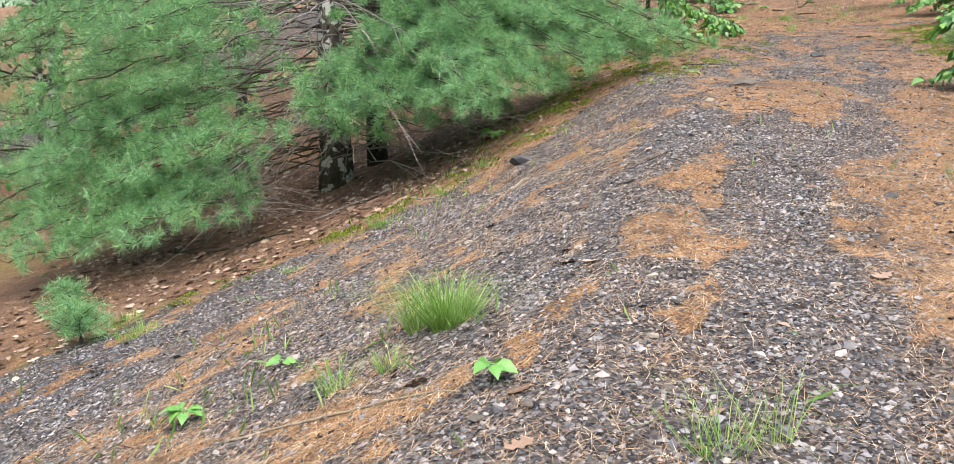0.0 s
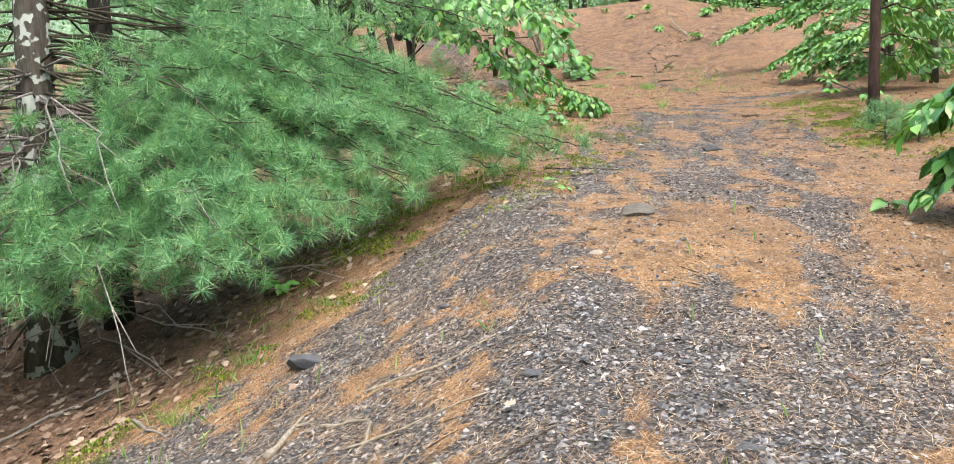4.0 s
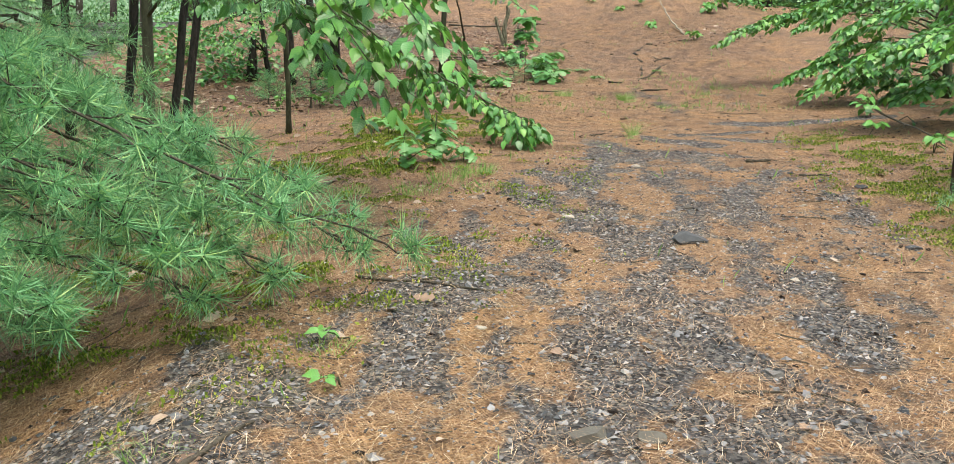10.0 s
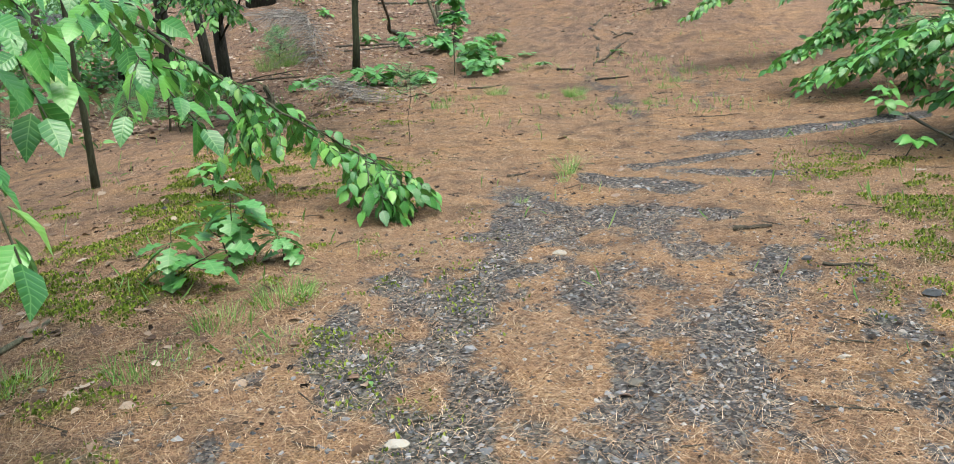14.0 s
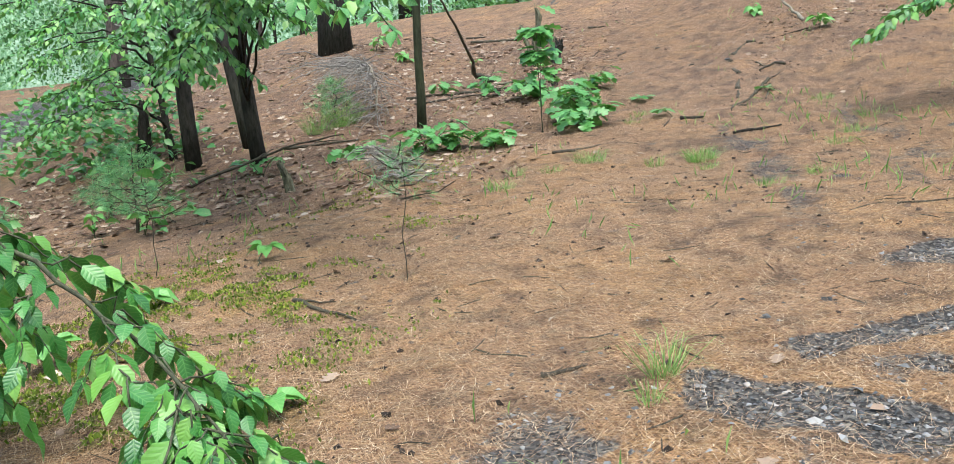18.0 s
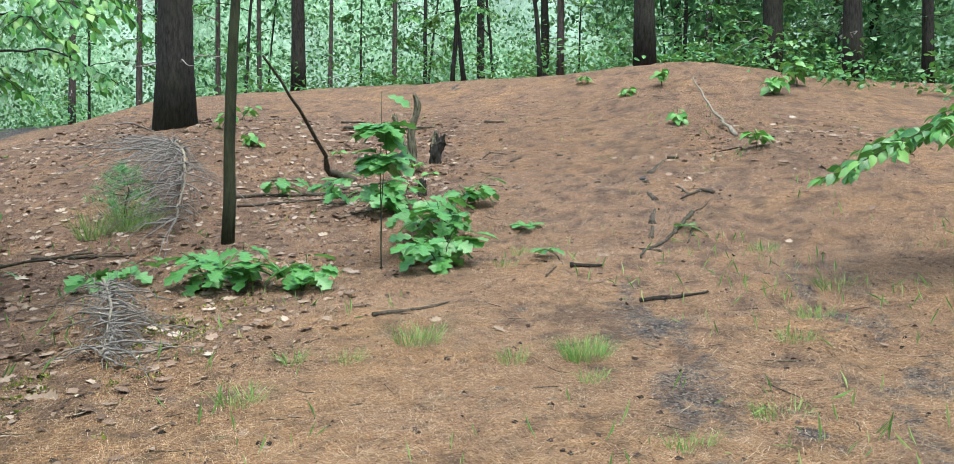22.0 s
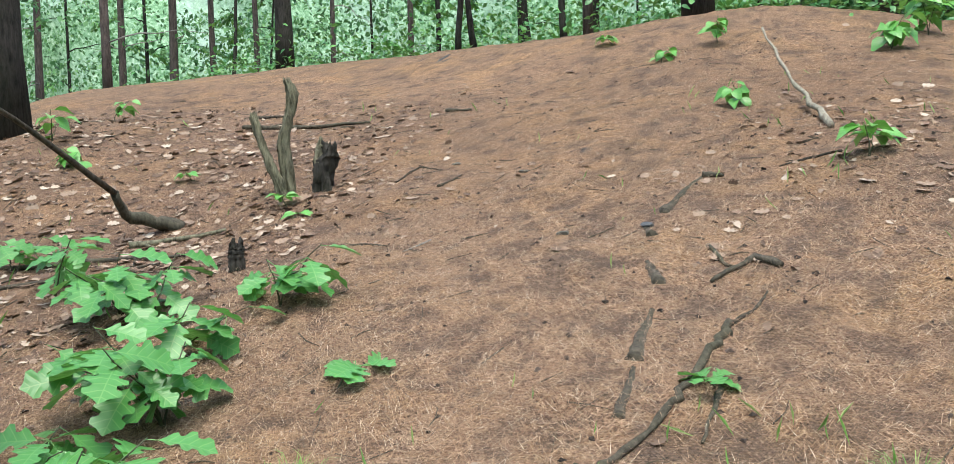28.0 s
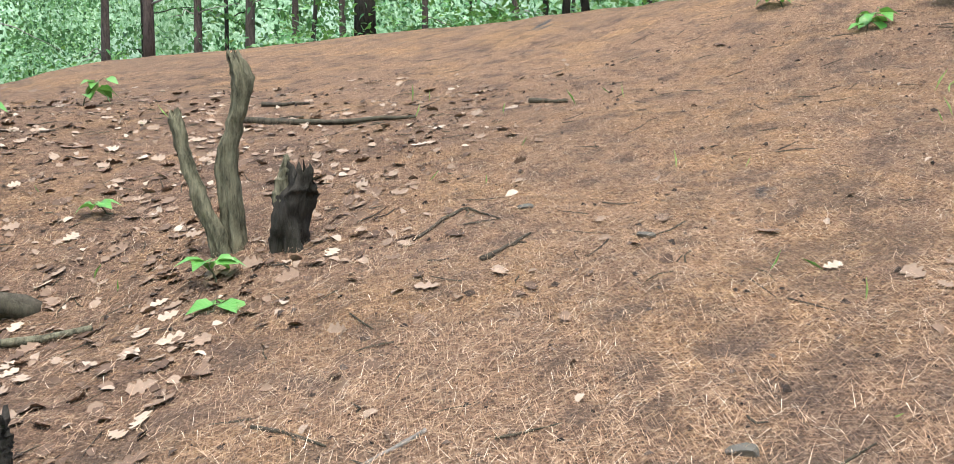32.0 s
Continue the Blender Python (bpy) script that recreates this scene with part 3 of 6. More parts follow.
gx, gy = spread(-7, 5.6, 0.06, 2500), spread(-2, 34, 0.06, 2500)
GX, GY = np.meshgrid(gx, gy)
GZ = height(GX, GY)
ny, nx = GX.shape
ii, jj = np.meshgrid(np.arange(ny - 1), np.arange(nx - 1), indexing="ij")
gq = np.stack([ii * nx + jj, ii * nx + jj + 1, (ii + 1) * nx + jj + 1, (ii + 1) * nx + jj], -1).reshape(-1, 4)
ground_me = Geo().add(np.stack([GX, GY, GZ], -1), gq).mesh("ground")
road_mask = blob(GX, 0, -14.5, 0, 1.5, 1) * step(0.2, 0.5, blob(GX, 0, -14.5, 0, 1.7, 1)) * step(0, 6, GY)
grass_mask = step(-7.6, -8.6, GX) * step(0.45, 0.6, fbm(GX * 0.35, GY * 0.35, 15)) * step(30, 22, GY)
for key, val in (("gravel", np.maximum(gravel_at(GX, GY), road_mask)), ("moss", np.maximum(moss_at(GX, GY), grass_mask * (1 - road_mask))), ("litter", litter_and_shade_at(GX, GY)), ("golden", golden_at(GX, GY)), ("bare", bare_at(GX, GY))):
    at_layer = ground_me.attributes.new(key, "FLOAT", "POINT")
    at_layer.data.foreach_set("value", np.ascontiguousarray(val.ravel(), dtype=np.float32))


def ground_material():
    m, n, l, b = material("forest_floor", 0.9, 0.2)
    tc = n.new("ShaderNodeTexCoord")
    pos = tc.outputs["Object"]

    def attr(key):
        a = n.new("ShaderNodeAttribute")
        a.attribute_name = key
        return a.outputs["Fac"]
    fine = noise_node(n, l, 95, 5, 0.75, pos)
    mid = noise_node(n, l, 14, 5, 0.7, pos)
    big = noise_node(n, l, 0.9, 4, 0.6, pos)
    lays = []
    for turn in (0.5, 1.6, 2.6):
        warp = n.new("ShaderNodeMapping")
        warp.vector_type = "TEXTURE"
        warp.inputs["Scale"].default_value = (1 / 150, 1 / 13, 1 / 13)
        warp.inputs["Rotation"].default_value = (0, 0, turn)
        l.new(pos, warp.inputs["Vector"])
        lays.append(noise_node(n, l, 1.6, 3, 0.6, warp.outputs[0]))
    over = n.new("ShaderNodeMath")
    over.operation = "MAXIMUM"
    l.new(lays[0], over.inputs[0])
    l.new(lays[1], over.inputs[1])
    crossed = n.new("ShaderNodeMath")
    crossed.operation = "MAXIMUM"
    l.new(over.outputs[0], crossed.inputs[0])
    l.new(lays[2], crossed.inputs[1])
    straw = crossed.outputs[0]
    needles = ramp(n, l, straw, [(0.43, (0.022, 0.014, 0.010)), (0.51, (0.13, 0.074, 0.046)), (0.59, (0.32, 0.188, 0.115)), (0.70, (0.60, 0.43, 0.29))])
    needles = mixed(n, l, ramp(n, l, big, [(0.35, (0, 0, 0)), (0.7, (0.55, 0.55, 0.55))]), needles, ramp(n, l, fine, [(0.36, (0.022, 0.015, 0.012)), (0.5, (0.19, 0.113, 0.073)), (0.66, (0.50, 0.35, 0.235))]))
    soil = noise_node(n, l, 5.0, 6, 0.75, pos)
    needles = mixed(n, l, ramp(n, l, soil, [(0.50, (0, 0, 0)), (0.64, (0.6, 0.6, 0.6))]), needles, ramp(n, l, fine, [(0.36, (0.018, 0.015, 0.014)), (0.64, (0.12, 0.088, 0.073))]))
    ochre = noise_node(n, l, 1.1, 5, 0.7, pos)
    needles = mixed(n, l, ramp(n, l, ochre, [(0.48, (0, 0, 0)), (0.62, (0.8, 0.8, 0.8))]), needles, (1.25, 1.2, 1.0), "MULTIPLY")
    duff = ramp(n, l, fine, [(0.34, (0.016, 0.013, 0.012)), (0.52, (0.075, 0.055, 0.046)), (0.7, (0.24, 0.17, 0.125))])
    needles = mixed(n, l, mixed(n, l, 0.55, (0, 0, 0), attr("bare")), needles, duff)
    needles = mixed(n, l, attr("golden"), needles, mixed(n, l, 0.85, needles, (1.08, 1.02, 0.82), "MULTIPLY"))
    vor = n.new("ShaderNodeTexVoronoi")
    vor.inputs["Scale"].default_value = 70
    l.new(pos, vor.inputs["Vector"])
    grit = ramp(n, l, vor.outputs["Color"], [(0.1, (0.018, 0.018, 0.019)), (0.5, (0.085, 0.08, 0.08)), (0.8, (0.20, 0.185, 0.17)), (1, (0.38, 0.33, 0.27))])
    grit = mixed(n, l, ramp(n, l, fine, [(0.35, (0.45, 0.45, 0.45)), (0.65, (0, 0, 0))]), grit, (0.045, 0.038, 0.034))
    mask = n.new("ShaderNodeMath")
    mask.operation = "MULTIPLY_ADD"
    speck = n.new("ShaderNodeMath")
    speck.operation = "ADD"
    l.new(mid, speck.inputs[0])
    l.new(fine, speck.inputs[1])
    l.new(speck.outputs[0], mask.inputs[0])
    mask.inputs[1].default_value = 0.5
    l.new(attr("gravel"), mask.inputs[2])
    col = mixed(n, l, ramp(n, l, mask.outputs[0], [(0.66, (0, 0, 0)), (0.82, (1, 1, 1))]), needles, grit)
    lit = n.new("ShaderNodeMath")
    lit.operation = "MULTIPLY"
    l.new(attr("litter"), lit.inputs[0])
    l.new(ramp(n, l, mid, [(0.35, (0.2, 0.2, 0.2)), (0.65, (1, 1, 1))]), lit.inputs[1])
    # leaf litter brown, set dark so it doubles as shade below the pine boughs
    col = mixed(n, l, lit.outputs[0], col, ramp(n, l, vor.outputs["Color"], [(0, (0.045, 0.026, 0.018)), (0.6, (0.12, 0.072, 0.05)), (1, (0.25, 0.16, 0.11))]))
    mo = n.new("ShaderNodeMath")
    mo.operation = "MULTIPLY"
    l.new(attr("moss"), mo.inputs[0])
    l.new(ramp(n, l, mid, [(0.36, (0, 0, 0)), (0.6, (1, 1, 1))]), mo.inputs[1])
    col = mixed(n, l, mo.outputs[0], col, ramp(n, l, fine, [(0.3, (0.035, 0.05, 0.012)), (0.7, (0.17, 0.19, 0.035))]))
    l.new(col, b.inputs["Base Color"])
    add = n.new("ShaderNodeMath")
    add.operation = "ADD"
    l.new(straw, add.inputs[0])
    l.new(vor.outputs["Distance"], add.inputs[1])
    bumped(n, l, b, add.outputs[0], 1.0, 0.02)
    return m


ground = part("ground", ground_me, ground_material(), None, "sloping forest floor of brown pine needles and dark slate gravel")
tagged(ground, "", "ground", "", "structure")


# ---- pines ----
def tuft_shape(n, rng, length=0.105, width=0.0019, fore=0.4):
    """A brush of pine needles at the end of a twig, as thin blades round x."""
    d = rng.normal(size=(n, 3))
    d[:, 0] = 0.45 * d[:, 0] + fore
    d /= np.linalg.norm(d, axis=1)[:, None]
    ln = length * (0.75 + 0.4 * rng.random(n))
    side = np.cross(d, rng.normal(size=(n, 3)))
    side /= np.linalg.norm(side, axis=1)[:, None]
    base = np.stack([0.05 * rng.random(n) - 0.05, np.zeros(n), np.zeros(n)], 1)
    tip = base + d * ln[:, None]
    tip[:, 2] -= 0.012
    v = np.stack([base - side * width, base + side * width, tip], 1).reshape(-1, 3)
    return v, [np.arange(3 * n).reshape(-1, 3)]


def bough(wood, tufts, a, b, rng, sag=0.15, r0=0.022, twigs=11, spread_to=0.75, keep=0.25, thick=0.6):
    """A pine limb from a to b, with side twigs that end in brushes of needles."""
    line = bend(a, b, sag, 10, 0.05, rng)
    tube(wood, line, np.linspace(r0, 0.005, 10), 6, 0.1, rng)
    ahead = (line[-1] - line[0]) / np.linalg.norm(line[-1] - line[0])
    side = np.cross(ahead, [0, 0, 1.0])
    side /= np.linalg.norm(side) + 1e-9
    for k in range(twigs):
        s = keep + (1 - keep) * (k + rng.random() * 0.8) / twigs
        p = line[int(s * 9)] * (1 - (s * 9) % 1) + line[min(int(s * 9) + 1, 9)] * ((s * 9) % 1)
        ln = spread_to * (1.15 - 0.75 * s) * (0.6 + 0.6 * rng.random())
        w = 1 if k % 2 else -1
        q = p + ahead * ln * 0.75 + side * w * ln * 0.8 + np.array([0, 0, ln * (0.15 - 0.35 * rng.random())])
        tw = bend(p, q, 0.03, 5, 0.012, rng)
        tube(wood, tw, np.linspace(0.007, 0.0025, 5), 4, 0, rng, False)
        tufts.append((q, (q - p) / ln + np.array([0, 0, 0.3])))
        for j in range(int(thick * (2 + ln * 9))):
            u = 0.3 + 0.65 * rng.random()
            c = tw[0] * (1 - u) + tw[-1] * u
            d = (q - p) / ln * 0.6 + rng.normal(0, 0.5, 3) + np.array([0, 0, 0.3])
            e = c + d / np.linalg.norm(d) * (0.05 + 0.09 * rng.random())
            tube(wood, np.stack([c, (c + e) / 2, e]), [0.003, 0.0025, 0.002], 3, 0, rng, False)
            tufts.append((e, d))
    for j in range(4):
        tufts.append((line[-1] - ahead * 0.09 * j, ahead + rng.normal(0, 0.35, 3) + np.array([0, 0, 0.25])))


def brushes(tufts, rng, needles=34, size=1.0):
    geo = Geo()
    at = np.array([t[0] for t in tufts])
    d = np.array([t[1] for t in tufts])
    rot = basis(d, np.tile([0.02, 0.03, 1.0], (len(d), 1)), rng.random(len(d)) * 6.28)
    kinds = rng.integers(0, 5, len(d))
    for k in range(5):
        sel = kinds == k
        if sel.any():
            v, f = tuft_shape(needles, rng)
            scatter(geo, v, f, at[sel], rot[sel], size * (0.75 + 0.5 * rng.random(sel.sum())))
    return geo


def trunk_line(x, y, top, lean=(0, 0), n=14, wobble=0.02, sink=0.15, rng=RNG):
    z0 = float(height(x, y)) - sink
    s = np.linspace(0, 1, n)[:, None]
    p = np.array([x, y, z0]) + s * np.array([lean[0], lean[1], top + sink])
    w = rng.normal(0, wobble, p.shape)
    w[:, 2] = 0
    w[0] = 0
    return p + np.cumsum(w, 0) * 0.5


def flare(n, r, top=0.35, amount=0.5):
    s = np.linspace(0, 1, n)
    return r * (1 - (1 - top) * s) * (1 + amount * np.exp(-s * n / 1.3))


def white_pine():
    rng = np.random.default_rng(11)
    x, y = -4.48, 10.55
    tree = thing("pine_tree", "tall white pine with lichened trunk and low drooping boughs", "tree", (x, y, float(height(x, y))))
    move = Matrix.Translation((-x, -y, -float(height(x, y))))
    wood = Geo()

    def limb_of_needles(a, t, *how):
        limbs, tufts = Geo(), []
        bough(limbs, tufts, a, t, rng, *how)
        ob = part("bough", limbs, M_DEAD_WOOD, tree)
        ob.matrix_parent_inverse = move
        part("needles", brushes(tufts, rng, 40, 1.2), M_PINE, ob, "long soft blue-green needles in brushes")

    line = trunk_line(x, y, 13, (-1.0, 1.6), 22, 0.012, 0.2, rng)
    tube(wood, line, flare(22, 0.17, 0.3, 0.45), 14, 0.06, rng)
    tips = [(-6.46, 7.3, -0.05), (-5.8, 7.3, 0.0), (-5.1, 7.3, 0.15), (-6.6, 7.8, 0.35), (-5.6, 7.8, 0.65), (-6.9, 7.8, 0.7), (-4.75, 7.9, 0.9), (-7.15, 8.4, 2.2), (-6.3, 8.4, 2.1), (-7.0, 8.4, 1.55), (-6.5, 8.4, 1.8), (-7.3, 8.4, 1.1), (-5.6, 8.4, 1.55), (-5.2, 8.5, 2.1), (-7.5, 8.2, 0.3), (-8.0, 8.8, 0.6), (-7.6, 7.7, 0.05), (-6.8, 7.6, 0.0), (-5.2, 8.0, 0.35), (-7.0, 8.0, 0.1), (-6.4, 7.9, 0.05), (-6.2, 8.2, 0.25), (-5.7, 8.3, 0.2), (-6.1, 8.6, 0.5), (-7.0, 8.4, 0.5), (-7.1, 9.0, 1.0), (-8.2, 9.5, 1.1), (-3.7, 9.3, 1.1), (-2.9, 9.8, 1.25),
            (-9.2, 11.0, 2.0), (-8.2, 11.0, 2.4), (-6.5, 10.4, 2.3), (-1.35, 10.0, 1.85), (-1.35, 10.5, 1.95), (-1.25, 10.8, 2.1), (-1.6, 11.3, 2.35), (-1.2, 12.0, 2.5), (-0.6, 11.9, 2.4), (-0.7, 11.2, 2.1), (-1.8, 10.7, 2.5), (-3.3, 13.9, 3.5), (-2.7, 14.4, 3.7), (-3.2, 13.4, 3.0),
            (-3.0, 14.5, 3.3), (-2.1, 14.3, 3.6), (-2.0, 13.0, 2.9), (-0.25, 11.8, 2.2), (-0.55, 11.3, 2.35), (-0.95, 11.7, 2.1), (-1.3, 10.9, 2.0), (-1.2, 12.0, 2.6), (-1.75, 10.0, 1.62), (-2.1, 10.5, 2.45), (-2.3, 9.5, 1.75),
            (-2.7, 9.3, 1.95), (-2.6, 10.1, 1.45), (-3.1, 9.0, 1.45), (-3.7, 8.5, 1.35), (-2.0, 11.3, 3.0), (-2.7, 10.3, 2.9), 
            (-5.4, 8.2, 1.0), (-6.1, 8.4, 0.65), (-6.8, 8.7, 0.75), (-7.3, 9.4, 1.1), (-6.0, 8.7, 1.6), (-6.9, 9.4, 1.9), (-7.8, 10.5, 1.5), (-7.0, 10.6, 2.4), (-8.2, 11.6, 2.2),
            (-1.4, 12.6, 2.3), (-2.0, 13.3, 2.6), (-2.9, 14.2, 2.9), (-0.9, 12.4, 3.3), (-3.2, 12.2, 3.4), (-4.6, 14.6, 2.6), (-7.2, 13.6, 2.4), (-1.7, 11.6, 1.75), (-2.5, 11.2, 1.4),
            (-4.08, 9.5, 1.4), (-3.52, 9.2, 1.4), (-3.26, 9.5, 1.39), (-2.81, 9.4, 1.42), (-2.46, 9.8, 1.39), (-3.62, 9.6, 1.73), (-3.13, 9.8, 1.76), (-2.77, 10.2, 1.73), (-3.9, 9.2, 1.15), (-3.3, 9.3, 1.2), (-2.98, 10.2, 2.43), (-2.58, 10.6, 2.53), (-2.15, 10.6, 1.98), (-1.72, 10.6, 1.83), (-9.48, 11.5, 2.37), (-8.61, 12.0, 2.75), (-7.14, 11.5, 2.01), (-6.38, 12.2, 2.63), (-8.14, 10.5, 1.81), (-6.32, 11.0, 1.5), (-6.83, 10.0, 1.35), (-8.68, 10.0, 1.34), (-6.25, 10.5, 2.4), (-7.67, 9.5, 1.06), (-1.61, 10.6, 2.35), (-1.31, 10.7, 2.18), (-1.16, 11.2, 2.34), (-0.88, 11.2, 2.14), (-0.59, 11.6, 2.05), (-0.35, 11.9, 2.1), (-1.14, 10.9, 1.98), (-1.47, 10.5, 2.0), (-1.21, 12.0, 2.58), (-1.8, 12.2, 2.68), (-0.76, 11.3, 1.96), (-2.62, 9.6, 2.36), (-2.32, 9.9, 2.13), (-2.47, 9.3, 1.74), (-1.95, 9.6, 1.75), (-1.94, 10.3, 1.97), (-1.7, 11.0, 2.23), (-2.33, 8.9, 1.39), (-2.16, 9.0, 1.5), (-2.04, 9.2, 1.55), (-2.38, 9.0, 1.61), (-2.06, 9.9, 1.81), (-1.73, 10.3, 1.69), (-9.57, 11.0, 2.17), (-10.18, 12.0, 2.78)]
    for tip in tips:
        t = np.array(tip)
        d = np.hypot(t[0] - x, t[1] - y)
        rise = min(t[2] + 0.1 + 0.22 * d, 5.5)
        a = np.array([x - 0.075 * rise, y + 0.12 * rise, rise]) + np.append(rng.normal(0, 0.05, 2), 0)
        bare = 0.5 if t[0] < x else 0.25
        limb_of_needles(a, t, rng.uniform(-0.3, 0.05), 0.012, 14 if d > 2.4 else 11, 0.75, bare, 0.9)
    for k in range(22):
        ang, zz, ln = k * 2.4, 4.2 + 0.36 * k, 3.6 - 0.085 * k
        a = np.array([x - 0.075 * zz, y + 0.12 * zz, zz + 0.4])
        limb_of_needles(a, a + np.array([ln * math.cos(ang), ln * math.sin(ang), -0.5 - 0.02 * k]), -0.1, 0.024, 11, 0.9, 0.3, 0.6)
    for k in range(70):
        twigs = Geo()
        ang, zz = rng.uniform(-3.6, 0.4), rng.uniform(0.7, 2.9)
        ln = rng.uniform(0.8, 3.0)
        a = np.array([x - 0.075 * zz, y + 0.12 * zz, zz])
        b = a + np.array([ln * math.cos(ang), ln * math.sin(ang), -ln * rng.uniform(0.2, 0.6)])
        b[2] = max(b[2], float(height(b[0], b[1])) + 0.04)
        t = bend(a, b, -0.1, 7, 0.05, rng)
        tube(twigs, t, np.linspace(0.012, 0.003, 7), 5, 0.1, rng)
        for j in range(4):
            p = t[2 + j]
            q = p + rng.normal(0, 0.28, 3) + (b - a) * 0.12
            tube(twigs, bend(p, q, 0.02, 4, 0.03, rng), [0.005, 0.004, 0.003, 0.0015], 4, 0, rng, False)
        part("dead_branch", twigs, M_TWIG, tree, "bare grey dead branch").matrix_parent_inverse = move
    part("trunk", wood, M_PINE_BARK, tree, "grey scaly trunk with white lichen").matrix_parent_inverse = move
    return tree


def conifer(x, y, r, top, rng, mat, label, first=0.3, crown=True, lean=(0, 0), snags=6, name="pine_tree", flare_by=0.5):
    """A straight forest pine: a bare trunk with dead snags, and a thin crown high up."""
    z = float(height(x, y))
    tree = thing(name, label, "tree", (x, y, z))
    move = Matrix.Translation((-x, -y, -z))
    wood, tufts = Geo(), []
    line = trunk_line(x, y, top, lean, 16, 0.02, 0.2, rng)
    tube(wood, line, flare(16, r, 0.45, flare_by), 12, 0.07, rng)
    for k in range(snags):
        s = rng.uniform(0.06, 0.55)
        p = line[int(s * 15)]
        ang, ln = rng.uniform(0, 6.28), rng.uniform(0.5, 2.2)
        q = p + np.array([ln * math.cos(ang), ln * math.sin(ang), rng.uniform(-0.5, 0.1) * ln])
        snag = tube(Geo(), bend(p, q, -0.08, 6, 0.04, rng), np.linspace(0.018, 0.004, 6), 5, 0.1, rng)
        part("dead_branch", snag, M_TWIG, tree).matrix_parent_inverse = move
    if crown:
        for k in range(9):
            s = first + (1 - first) * k / 9
            p = line[int(s * 15)]
            ang, ln = k * 2.4 + rng.random(), (1 - s) * 3.2 + 0.9
            q = p + np.array([ln * math.cos(ang), ln * math.sin(ang), rng.uniform(-0.5, 0.4)])
            limbs = Geo()
            bough(limbs, tufts, p, q, rng, -0.1, 0.03, 6, 0.9, 0.25, 0.5)
            part("limb", limbs, M_DEAD_WOOD, tree).matrix_parent_inverse = move
    part("trunk", wood, mat, tree).matrix_parent_inverse = move
    if tufts:
        part("crown", brushes(tufts, rng, 10, 2.4), M_PINE, tree).matrix_parent_inverse = move
    return tree


# ---- broad-leaved trees and shrubs ----
def leaf_spray(leaves, wood, a, b, rng, size=0.085, sag=0.0, twigs=8, reach=0.5, r0=0.008, droop=0.5, per=7):
    """A branch from a to b with two-ranked leaves along its twigs."""
    line = bend(a, b, sag, 9, 0.015, rng)
    tube(wood, line, np.linspace(r0, 0.003, 9), 6, 0.05, rng)
    ahead = (line[-1] - line[0]) / (np.linalg.norm(line[-1] - line[0]) + 1e-9)
    side = np.cross(ahead, [0, 0, 1.0])
    side /= np.linalg.norm(side) + 1e-9
    lines = [(line[3:], 1.0)]
    for k in range(twigs):
        s = 0.2 + 0.75 * (k + rng.random()) / twigs
        p = line[min(int(s * 8), 8)]
        ln = reach * (1.1 - 0.6 * s) * (0.6 + 0.5 * rng.random())
        q = p + ahead * ln * 0.7 + side * (1 if k % 2 else -1) * ln * 0.75 + np.array([0, 0, -droop * ln * rng.random()])
        tw = bend(p, q, -0.02, 5, 0.008, rng)
        tube(wood, tw, np.linspace(0.004, 0.0015, 5), 4, 0, rng, False)
        lines.append((tw, 0.9))
    for tw, sc in lines:
        m = max(3, int(per * (np.linalg.norm(tw[-1] - tw[0]) / reach + 0.3)))
        d0 = (tw[-1] - tw[0]) / (np.linalg.norm(tw[-1] - tw[0]) + 1e-9)
        sd = np.cross(d0, [0, 0, 1.0])
        for j in range(m):
            u = (j + 0.5) / m
            c = tw[0] * (1 - u) + tw[-1] * u
            c[2] = np.interp(u, np.linspace(0, 1, len(tw)), tw[:, 2])
            for w in (1, -1):
                d = d0 * 0.7 + sd * w * 0.8 + np.array([0, 0, -droop * rng.uniform(0.3, 1.4)]) + rng.normal(0, 0.18, 3)
                leaves.append((c + rng.normal(0, 0.01, 3), d, size * sc * (0.7 + 0.5 * rng.random())))
        leaves.append((tw[-1], d0 + np.array([0, 0, -0.3 * droop]), size * sc))


def foliage(leaves, rng, shape=(BEECH_V, BEECH_F)):
    geo = Geo()
    at, d = np.array([t[0] for t in leaves]), np.array([t[1] for t in leaves])
    rot = basis(d, np.tile([0.05, 0.03, 1.0], (len(d), 1)), rng.normal(0, 0.5, len(d)))
    return scatter(geo, shape[0], shape[1], at, rot, np.array([t[2] for t in leaves]))


